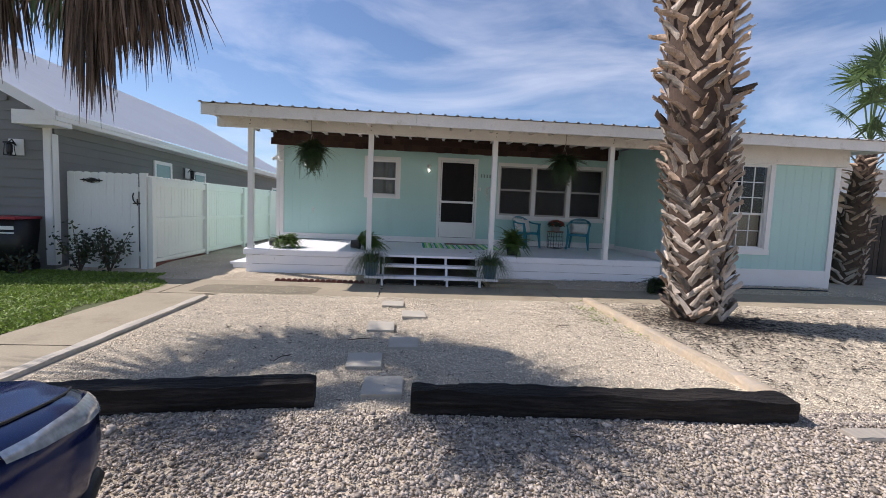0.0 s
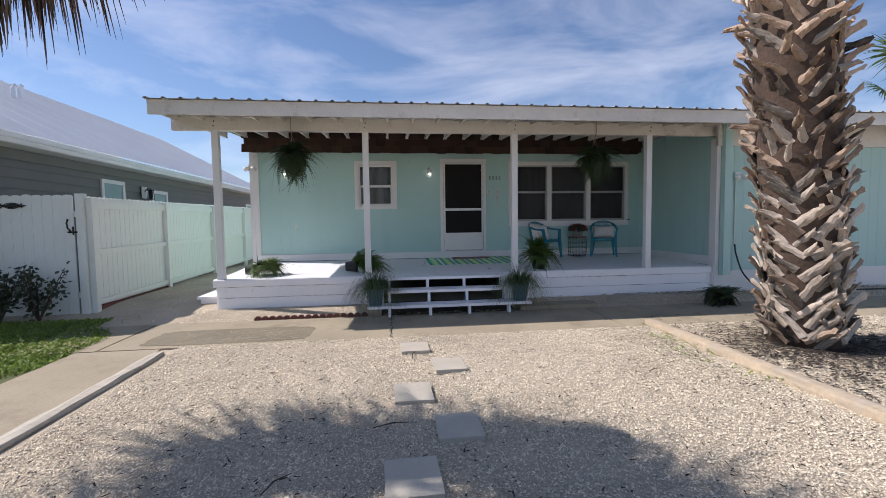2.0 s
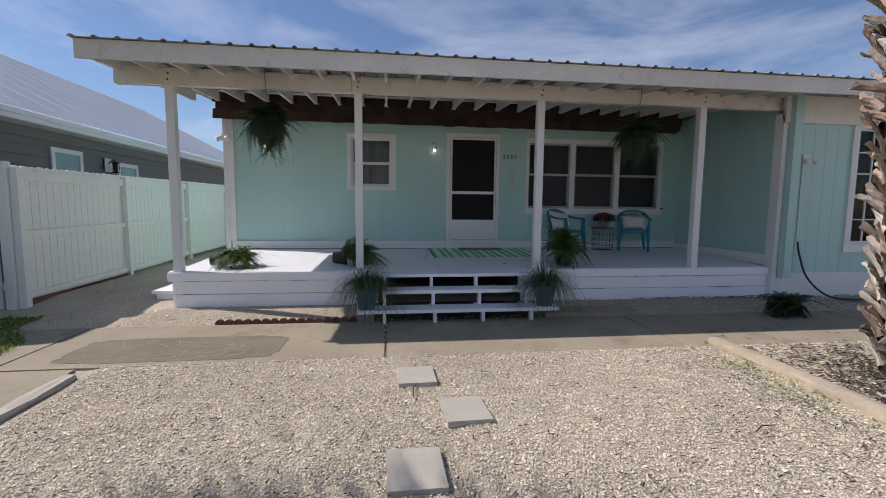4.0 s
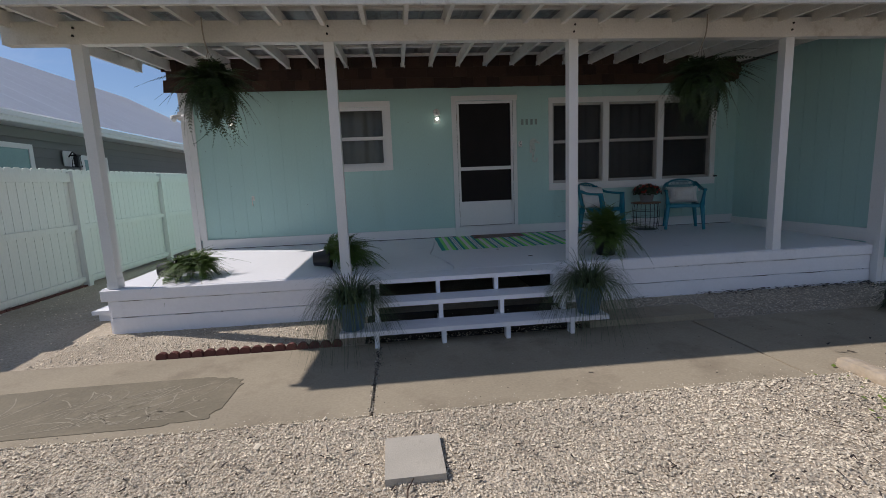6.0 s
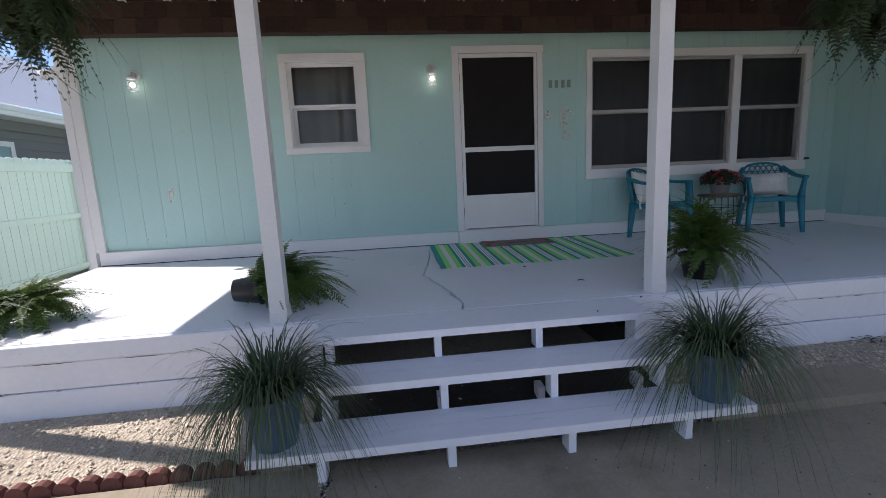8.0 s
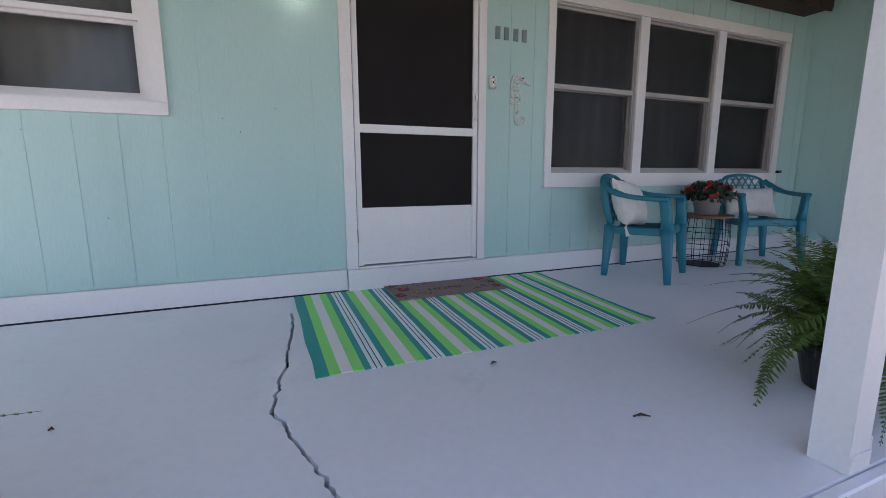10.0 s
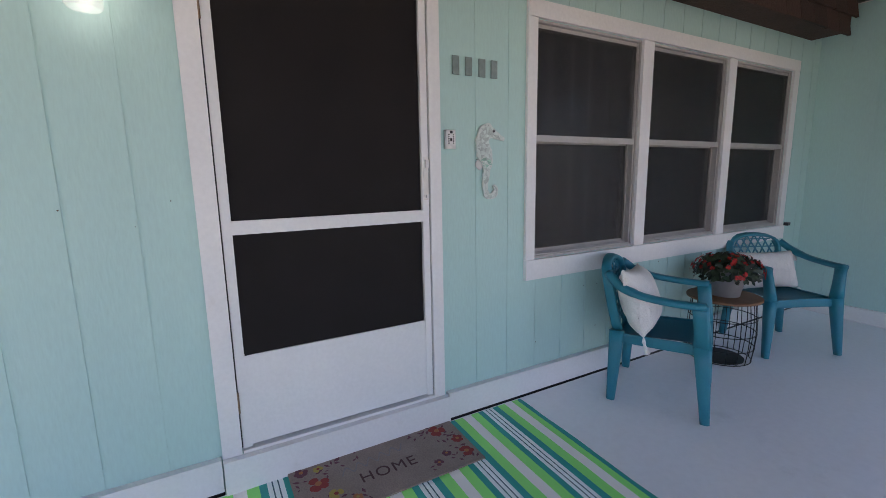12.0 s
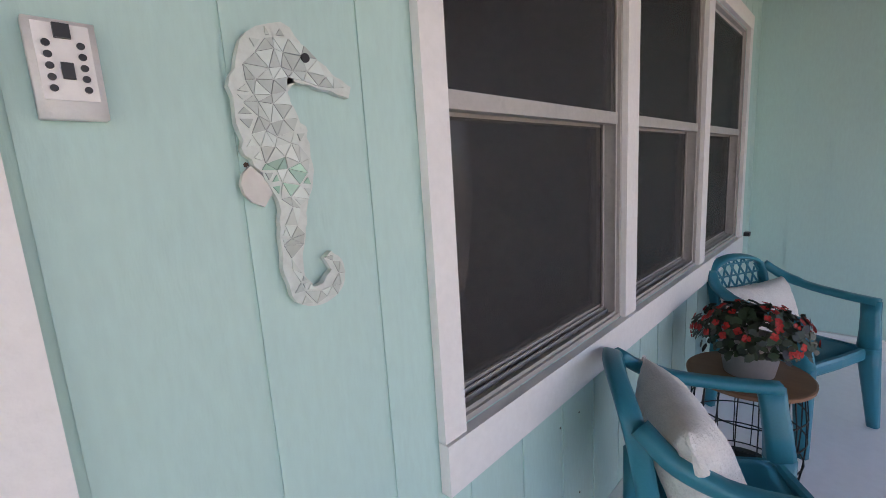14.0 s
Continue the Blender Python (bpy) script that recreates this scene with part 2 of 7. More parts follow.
def lathe(bm, profile, sides=24, closed=False):
    """Turn a profile of (radius, z) round the z axis."""
    rings = [[bm.verts.new((r * math.cos(2 * math.pi * k / sides), r * math.sin(2 * math.pi * k / sides), z))
              for k in range(sides)] for r, z in profile]
    for a, b in zip(rings, rings[1:]):
        for k in range(sides):
            bm.faces.new((a[k], a[(k + 1) % sides], b[(k + 1) % sides], b[k]))
    bm.faces.new(rings[0][::-1])
    if not closed:
        bm.faces.new(rings[-1])


def sheet(bm, fn, nu, nv):
    """A grid of faces through fn(u, v), u and v from 0 to 1."""
    g = [[bm.verts.new(fn(i / nu, j / nv)) for j in range(nv + 1)] for i in range(nu + 1)]
    for i in range(nu):
        for j in range(nv):
            bm.faces.new((g[i][j], g[i + 1][j], g[i + 1][j + 1], g[i][j + 1]))
    return g


def strip(bm, pts, widths, side):
    """A ribbon along pts; side is the way of its width."""
    rows = []
    for p, w in zip(pts, widths):
        p = Vector(p)
        rows.append((bm.verts.new(p - side * w / 2), bm.verts.new(p + side * w / 2)))
    for a, b in zip(rows, rows[1:]):
        bm.faces.new((a[0], a[1], b[1], b[0]))


def smooth_path(pts, n=6):
    """Points along a smooth curve through pts."""
    p = [Vector(a) for a in pts]
    p = [p[0] * 2 - p[1]] + p + [p[-1] * 2 - p[-2]]
    out = []
    for i in range(1, len(p) - 2):
        for k in range(n):
            t = k / n
            out.append(0.5 * ((2 * p[i]) + (p[i + 1] - p[i - 1]) * t + (2 * p[i - 1] - 5 * p[i] + 4 * p[i + 1] - p[i + 2]) * t * t + (3 * p[i] - p[i - 1] - 3 * p[i + 1] + p[i + 2]) * t ** 3))
    return out + [p[-2]]


def rounded(bm, width, segments=2, angle=30):
    edges = [e for e in bm.edges if len(e.link_faces) == 2 and e.calc_face_angle(0) > radians(angle)]
    bmesh.ops.bevel(bm, geom=edges, offset=width, segments=segments, affect="EDGES", profile=0.6)


def to_mesh(name, bm, material, smooth=False):
    bmesh.ops.recalc_face_normals(bm, faces=bm.faces[:])
    me = bpy.data.meshes.new(name)
    bm.to_mesh(me)
    bm.free()
    for mm in (material if isinstance(material, (list, tuple)) else [material]):
        me.materials.append(mm)
    if smooth:
        me.shade_smooth()
    return me


def part(name, bm, material, parent=None, label="", smooth=False):
    """Link a bmesh as one mesh object, under a thing or a part."""
    ob = new(name, to_mesh(name, bm, material, smooth))
    if parent:
        ob.parent = parent
    if label:
        ob["label"] = label
    return ob


def thing(name, m, label, category, group="", kind=""):
    """An empty at the base of a thing, whose parts are built round it."""
    ob = new(name)
    ob.empty_display_size = 0.1
    ob.matrix_world = m if isinstance(m, Matrix) else pose(*m)
    return tagged(ob, label, category, group, kind)


def solid(name, boxes, material, parent=None, label="", bevel=0.0):
    bm = bmesh.new()
    for b in boxes:
        box(bm, *b)
    if bevel:
        rounded(bm, bevel, 1)
    return part(name, bm, material, parent, label)


def piece(name, mesh, parent, m):
    ob = new(name, mesh)
    ob.parent = parent
    ob.matrix_local = m
    return ob


def structure(ob, label, category=""):
    return tagged(ob, label, category, "", "structure")


# ---- ground ----
def ground_z(x, y):
    """Trodden yard, with a low bank of gravel against the porch."""
    bank = min(1.0, max(0.0, (y - 8.64) / 0.64))
    side = min(1.0, max(0.0, (y - 8.9) / 1.5))
    east = min(1.0, max(0.0, (x + 4.7) / 0.6))
    rise = 0.09 * east * bank * bank * (3 - 2 * bank) + 0.12 * (1 - east) * side * side * (3 - 2 * side)
    yard = min(1.0, max(0.0, (7.2 - y) / 0.3)) * min(1.0, max(0.0, (x + 3.7) / 0.3)) * min(1.0, max(0.0, (y - 3.4) / 0.2))
    worn = 0.016 * noise.noise((x * 4.2, y * 4.2, 0)) + 0.009 * noise.noise((x * 11, y * 11, 4)) if yard else 0.0
    lip = 0.018 * min(1.0, max(0.0, (y - 6.9) / 0.35)) if y < 7.31 and x > -3.75 else 0.0
    return rise + yard * worn + lip


def make_ground():
    def steps(lo, hi, d):
        near = [lo + i * d for i in range(int((hi - lo) / d) + 1)]
        far = [8, 20, 50, 140, 400, 1200, 3000]
        return [lo - f for f in far[::-1]] + near + [near[-1] + f for f in far]
    xs, ys = steps(-9.0, 12.0, 0.10), steps(0.0, 11.7, 0.09)
    bm = bmesh.new()
    g = [[bm.verts.new((x, y, ground_z(x, y) - 0.007))
          for y in ys] for x in xs]
    for i in range(len(xs) - 1):
        for j in range(len(ys) - 1):
            bm.faces.new((g[i][j], g[i + 1][j], g[i + 1][j + 1], g[i][j + 1]))
    m = bpy.data.materials.new("sandy gravel ground")
    m.use_nodes = True
    t = m.node_tree
    p = t.nodes["Principled BSDF"]
    p.inputs["Roughness"].default_value = 0.95
    co = t.nodes.new("ShaderNodeTexCoord")
    vo = t.nodes.new("ShaderNodeTexVoronoi")
    vo.inputs["Scale"].default_value = 60
    no = t.nodes.new("ShaderNodeTexNoise")
    no.inputs["Scale"].default_value = 1.1
    no.inputs["Detail"].default_value = 7
    for n in (vo, no):
        t.links.new(co.outputs["Object"], n.inputs["Vector"])
    r1 = t.nodes.new("ShaderNodeValToRGB")
    r1.color_ramp.elements[0].color = (0.46, 0.385, 0.285, 1)
    r1.color_ramp.elements[1].color = (0.66, 0.575, 0.45, 1)
    t.links.new(vo.outputs["Color"], r1.inputs["Fac"])
    r2 = t.nodes.new("ShaderNodeValToRGB")
    r2.color_ramp.elements[0].position, r2.color_ramp.elements[1].position = 0.3, 0.7
    r2.color_ramp.elements[0].color = (0.75, 0.73, 0.70, 1)
    t.links.new(no.outputs["Fac"], r2.inputs["Fac"])
    mx = t.nodes.new("ShaderNodeMix")
    mx.data_type, mx.blend_type = "RGBA", "MULTIPLY"
    mx.inputs["Factor"].default_value = 1
    t.links.new(r1.outputs["Color"], mx.inputs["A"])
    t.links.new(r2.outputs["Color"], mx.inputs["B"])
    t.links.new(mx.outputs["Result"], p.inputs["Base Color"])
    b = t.nodes.new("ShaderNodeBump")
    b.inputs["Strength"].default_value, b.inputs["Distance"].default_value = 0.7, 0.015
    t.links.new(vo.outputs["Distance"], b.inputs["Height"])
    t.links.new(b.outputs["Normal"], p.inputs["Normal"])
    structure(part("ground", bm, m), "pale sandy yard covered with crushed white limestone gravel", "ground")


make_ground()
# concrete walk before the porch, cut by joints, and the path down the side of the yard
WALK_JOINTS = [-5.6, -4.6, -1.26, 1.85, 4.9, 8.6]
for a, b in zip(WALK_JOINTS, WALK_JOINTS[1:]):
    bm = bmesh.new()
    box(bm, a + 0.012, b - 0.012, 7.30, 8.62, -0.08, 0.014)
    rounded(bm, 0.008, 1)
    structure(part("pavement", bm, CONC), "stained tan concrete walk in front of the porch", "pavement")
bm = bmesh.new()
box(bm, 0.80, 2.10, 8.622, 8.96, -0.02, 0.075)
rounded(bm, 0.012, 1)
structure(part("pavement", bm, CONC), "low raised concrete pad beside the porch steps", "pavement")
bm = bmesh.new()
rim = []
for k in range(72):
    a = k * 2 * math.pi / 72
    c, s = math.cos(a), math.sin(a)
    q = 1 + 0.09 * noise.noise((3 * c, 3 * s, 2.0)) + 0.05 * noise.noise((9 * c, 9 * s, 5.0))
    rim.append((-3.27 + 0.98 * q * math.copysign(abs(c) ** 0.38, c), 7.77 + 0.37 * q * math.copysign(abs(s) ** 0.38, s)))
ring = [[bm.verts.new((x, y, z)) for x, y in rim] for z in (0.0145, 0.0175)]
bm.faces.new(ring[1])
for k in range(72):
    bm.faces.new((ring[0][k], ring[0][(k + 1) % 72], ring[1][(k + 1) % 72], ring[1][k]))
part("concrete_patch", bm, CONCDARK)
structure(bpy.data.objects["concrete_patch"], "darker skim-coated patch on the concrete walk", "pavement")
PATH_JOINTS = [-3.0, -0.6, 1.9, 4.62, 7.28]
for a, b in zip(PATH_JOINTS, PATH_JOINTS[1:]):
    bm = bmesh.new()
    box(bm, -4.80, -3.90, a + 0.012, b - 0.012, -0.08, 0.014)
    rounded(bm, 0.008, 1)
    structure(part("pavement", bm, CONC), "tan concrete side path beside the lawn", "pavement")

# ---- the aqua cottage ----
DECK_Z = lambda y: 0.552 + (y - 9.36) * 0.034
WALL_Y, WALL_TOP, FLOOR = 11.65, 3.3, 0.55
OPEN_W1 = (-1.90, -1.15, 1.80, 2.69)
OPEN_DOOR = (-0.04, 0.86, 0.76, 2.75)
OPEN_W3 = (1.51, 4.24, 1.42, 2.685)


def strips(lo, hi, bottom, top, openings, phase, pitch=0.2032):
    """The boards of grooved siding between lo and hi, cut round the openings: (a, b, z0, z1)."""
    cuts = sorted({lo, hi, *(o[0] for o in openings), *(o[1] for o in openings)} | {phase + pitch * i for i in range(-60, 60) if lo + 0.01 < phase + pitch * i < hi - 0.01})
    grooves = {round(phase + pitch * i, 5) for i in range(-60, 60)}
    out = []
    for a, b in zip(cuts, cuts[1:]):
        if b - a < 0.006:
            continue
        ga = a + (0.0040 if round(a, 5) in grooves else 0)
        gb = b - (0.0040 if round(b, 5) in grooves else 0)
        z = bottom
        for o in sorted((o for o in openings if o[0] < (a + b) / 2 < o[1]), key=lambda o: o[2]):
            if o[2] > z:
                out.append((ga, gb, z, o[2]))
            z = o[3]
        if z < top:
            out.append((ga, gb, z, top))
    return out


def siding_wall(name, lo, hi, bottom, top, openings, m, label, phase=1.13):
    """A wall in its own x and z, facing -y: a core with real openings and grooved boards on it."""
    bm = bmesh.new()
    xs = sorted({lo, hi, *(o[0] for o in openings), *(o[1] for o in openings)})
    for a, b in zip(xs, xs[1:]):
        z = bottom
        for o in sorted((o for o in openings if o[0] <= a and b <= o[1]), key=lambda o: o[2]):
            box(bm, a, b, 0.0032, 0.14, z, o[2])
            z = o[3]
        box(bm, a, b, 0.0032, 0.14, z, top)
    wall = structure(part(name, bm, AQUA), label, "wall")
    wall.matrix_world = m
    for a, b, z0, z1 in strips(lo, hi, bottom, top, openings, phase):
        bm = bmesh.new()
        box(bm, a, b, 0.0, 0.0065, z0, z1)
        rounded(bm, 0.0018, 1)
        part("siding_board", bm, AQUA, wall)
    return wall


siding_wall("wall_porch", -4.05, 4.70, 0.40, 3.3, [OPEN_W1, OPEN_DOOR, OPEN_W3], pose(0, WALL_Y, 0),
            "aqua painted grooved wood siding behind the porch")
siding_wall("wall_wing_side", -2.54, 0.14, 0.40, 3.2, [], pose(4.70, 9.25, 0, 0, 0, -90) @ pose(0, 0, 0),
            "aqua painted grooved siding on the side of the wing", -1.98)
WING_OPEN = (5.95, 6.86, 0.90, 2.70)
siding_wall("wall_wing_front", 4.70, 8.45, 0.40, 3.2, [WING_OPEN], pose(0, 9.25, 0), "aqua painted grooved siding on the front of the wing")
structure(solid("wall_back", [(-4.05, 8.45, 18.0, 18.14, 0, 3.3), (-4.05, -3.91, 11.80, 17.99, 0, 3.3), (8.31, 8.45, 9.40, 17.99, 0, 3.3)], AQUA),
          "plain aqua outer walls of the cottage", "wall")
structure(solid("foundation", [(-4.03, 8.42, 11.66, 18.0, 0.0, 0.40), (4.71, 8.42, 9.27, 11.64, 0.0, 0.40)], WHITE), "white painted foundation under the cottage", "foundation")
# These room surfaces carry their dimness in the dark colour.
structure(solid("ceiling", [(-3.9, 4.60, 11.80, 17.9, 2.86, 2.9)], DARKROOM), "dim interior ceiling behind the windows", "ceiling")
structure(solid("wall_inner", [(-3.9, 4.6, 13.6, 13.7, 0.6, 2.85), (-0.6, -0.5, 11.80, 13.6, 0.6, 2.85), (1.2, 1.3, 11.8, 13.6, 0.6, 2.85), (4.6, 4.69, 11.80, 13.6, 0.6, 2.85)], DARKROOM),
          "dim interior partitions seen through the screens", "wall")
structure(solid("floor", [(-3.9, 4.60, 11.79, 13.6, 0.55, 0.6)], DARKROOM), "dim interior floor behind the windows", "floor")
structure(solid("baseboard", [(-4.03, -0.12, 11.615, 11.648, 0.636, 0.775), (0.94, 4.68, 11.615, 11.648, 0.636, 0.775),
                              (4.665, 4.698, 9.38, 11.61, 0.57, 0.73)], WHITE, bevel=0.004), "white board along the foot of the aqua porch wall", "baseboard")
# Black boxes added to paint the shadow line below the baseboard.
structure(solid("trim", [(-4.02, -0.12, 11.621, 11.646, 0.56, 0.635), (0.94, 4.66, 11.621, 11.646, 0.56, 0.635)], BLACK), "black strip added for the shade in the gap between the porch floor and the wall", "trim")
structure(solid("trim", [(-4.13, -4.055, 11.60, 11.79, 0.3, 2.95), (-4.055, -3.96, 11.615, 11.648, 0.776, 2.95)], WHITE, bevel=0.004), "white corner board at the end of the porch wall", "trim")
structure(solid("trim", [(4.62, 4.695, 9.215, 9.37, 0.02, 2.86), (4.70, 4.80, 9.215, 9.247, 0.02, 2.86)], WHITE, bevel=0.004), "white corner board at the edge of the wing", "trim")
structure(solid("trim", [(8.34, 8.46, 9.215, 9.247, 0.30, 2.72)], WHITE, bevel=0.004), "white corner board at the far end of the wing", "trim")
structure(solid("trim", [(4.803, 8.46, 9.222, 9.247, 0.03, 0.47)], WHITE, bevel=0.004), "white skirt board at the foot of the wing", "trim")
structure(solid("trim", [(4.62, 8.60, 9.19, 9.246, 2.725, 3.12)], WORN, bevel=0.004), "white frieze board under the wing eave", "trim")


# ---- porch roof ----
ROOF_X0, ROOF_X1, EAVE_Y = -4.55, 9.50, 8.58
ROOF_Z = lambda y: 3.185 + (y - EAVE_Y) * 0.062


def make_roof():
    roof = structure(thing("roof", (0, 0, 0), "", ""), "low ribbed galvanised metal roof over the porch and wing", "roof")
    bm = bmesh.new()
    y0, y1 = EAVE_Y - 0.06, 18.3
    pts = []
    x = ROOF_X0 - 0.03
    while x < ROOF_X1 + 0.03:
        for dx, dz in ((0, 0), (0.02, 0.022), (0.045, 0.022), (0.065, 0)):
            pts.append((x + dx, dz))
        x += 0.2286
    low = [[bm.verts.new((px, y, ROOF_Z(y) + 0.006 + pz)) for px, pz in pts] for y in (y0, y1)]
    top = [[bm.verts.new((px, y, ROOF_Z(y) + 0.010 + pz)) for px, pz in pts] for y in (y0, y1)]
    for i in range(len(pts) - 1):
        bm.faces.new((low[0][i], low[0][i + 1], low[1][i + 1], low[1][i]))
        bm.faces.new((top[0][i], top[1][i], top[1][i + 1], top[0][i + 1]))
        bm.faces.new((low[0][i], top[0][i], top[0][i + 1], low[0][i + 1]))
    part("metal_sheet", bm, METAL, roof)
    # rafters on 16 inch centres, battens across them
    bm = bmesh.new()
    box(bm, -0.02, 0.02, 0, 2.86, -0.135, 0)
    for v in bm.verts:
        v.co.z += v.co.y * 0.062
        if v.co.y > 2 and v.co.z < 0.1:
            v.co.y -= 0.05
    rafter = to_mesh("rafter", bm, WORN)
    for i in range(23):
        piece("rafter", rafter, roof, pose(-4.50 + i * 0.4064, EAVE_Y + 0.03, ROOF_Z(EAVE_Y) - 0.026))
    bm = bmesh.new()
    box(bm, -0.034, -0.021, 2.72, 2.80, 0.035, 0.085)
    box(bm, 0.021, 0.034, 2.74, 2.80, 0.03, 0.06)
    hanger = to_mesh("rafter_hanger", bm, WHITE)
    for i in range(23):
        piece("rafter_hanger", hanger, roof, pose(-4.50 + i * 0.4064, EAVE_Y + 0.03, ROOF_Z(EAVE_Y) - 0.026))
    bm = bmesh.new()
    box(bm, -0.02, 0.02, 0, 0.63, -0.09, 0)
    for v in bm.verts:
        v.co.z += v.co.y * 0.062
    tail = to_mesh("rafter", bm, WORN)
    for i in range(23, 34):
        piece("rafter", tail, roof, pose(-4.50 + i * 0.4064, EAVE_Y + 0.03, ROOF_Z(EAVE_Y) - 0.026))
    for k in range(6):
        y = 8.75 + k * 0.5
        solid("batten", [(ROOF_X0, 4.68 if y > 9.2 else ROOF_X1, y, y + 0.06, ROOF_Z(y) - 0.021, ROOF_Z(y) + 0.004)], WORN, roof)
    for a, b in ((ROOF_X0, -0.735), (-0.732, 5.0), (5.003, ROOF_X1)):
        solid("fascia", [(a, b, EAVE_Y - 0.012, EAVE_Y + 0.026, 2.985, 3.185)], WORN, roof, bevel=0.004)
    bm = bmesh.new()
    box(bm, ROOF_X0 - 0.001, ROOF_X0 + 0.028, EAVE_Y + 0.03, 11.5, -0.14, 0.0)
    for v in bm.verts:
        v.co.z += ROOF_Z(v.co.y) + 0.002
    part("rake_board", bm, WORN, roof)
    bm = bmesh.new()
    box(bm, ROOF_X1 - 0.03, ROOF_X1, EAVE_Y + 0.03, 18.2, -0.14, 0.0)
    for v in bm.verts:
        v.co.z += ROOF_Z(v.co.y) + 0.002
    part("rake_board", bm, WORN, roof)
    solid("soffit", [(4.72, ROOF_X1 - 0.04, 9.25, 17.9, 3.201, 3.214)], WORN, roof)


make_roof()


def make_beam():
    beam = structure(thing("beam", (0, 0, 0), "", ""), "weathered white painted beam carried by the porch posts", "beam")
    for a, b in ((-4.58, -1.70), (-1.697, 2.34), (2.343, 4.69)):
        bm = bmesh.new()
        box(bm, a, b, 9.30, 9.40, 2.92, 3.12)
        rounded(bm, 0.005, 1)
        part("board", bm, WORN, beam)
    bm = bmesh.new()
    for x in (-3.96, -1.62, 0.905, 3.38):
        for dx, z in ((0.0, 2.99), (0.012, 3.06)):
            tube(bm, [(x + dx, 9.30, z), (x + dx, 9.288, z)], 0.011, 6)
    part("bolt", bm, IRON, beam)


make_beam()
bm = bmesh.new()
box(bm, -0.05, 0.05, -0.05, 0.05, 0, 2.366)
rounded(bm, 0.006, 1)
shaft = to_mesh("shaft", bm, WHITE)
bm = bmesh.new()
box(bm, 0.0505, 0.056, -0.052, 0.052, 0.004, 0.10)
box(bm, -0.052, 0.05, -0.056, -0.0505, 0.004, 0.06)
bracket = to_mesh("bracket", bm, WHITE)
post = thing("porch_post", (-3.955, 9.36, 0.553), "square white painted wooden post holding up the porch beam", "post", "porch posts")
piece("shaft", shaft, post, pose(0, 0, 0))
piece("bracket", bracket, post, pose(0, 0, 0))
for x in (-1.615, 0.908, 3.382):
    copy_thing(post, pose(x, 9.36, 0.553))


def make_shingle_band():
    band = thing("shingle_band", (0, 0, 0), "dark brown shingled old eave above the porch wall", "eave", kind="structure")
    solid("backing", [(-4.16, 4.50, 11.40, 11.648, 2.955, 3.36)], SHINGLE, band)
    bm = bmesh.new()
    box(bm, -0.098, 0.098, 0, 0.02, 0, 0.17)
    for v in bm.verts:
        if v.co.z > 0.1:
            v.co.y += 0.028
    sh = to_mesh("shingle", bm, SHINGLE)
    for r in range(3):
        n = 44
        for i in range(n):
            x = -4.10 + (i + (0.5 if r % 2 else 0)) * 0.2
            if x > 4.47:
                continue
            piece("shingle", sh, band, pose(x, 11.352, 2.90 + r * 0.145 + random.uniform(-0.008, 0.008), 0, random.uniform(-0.6, 0.6), 0))


make_shingle_band()


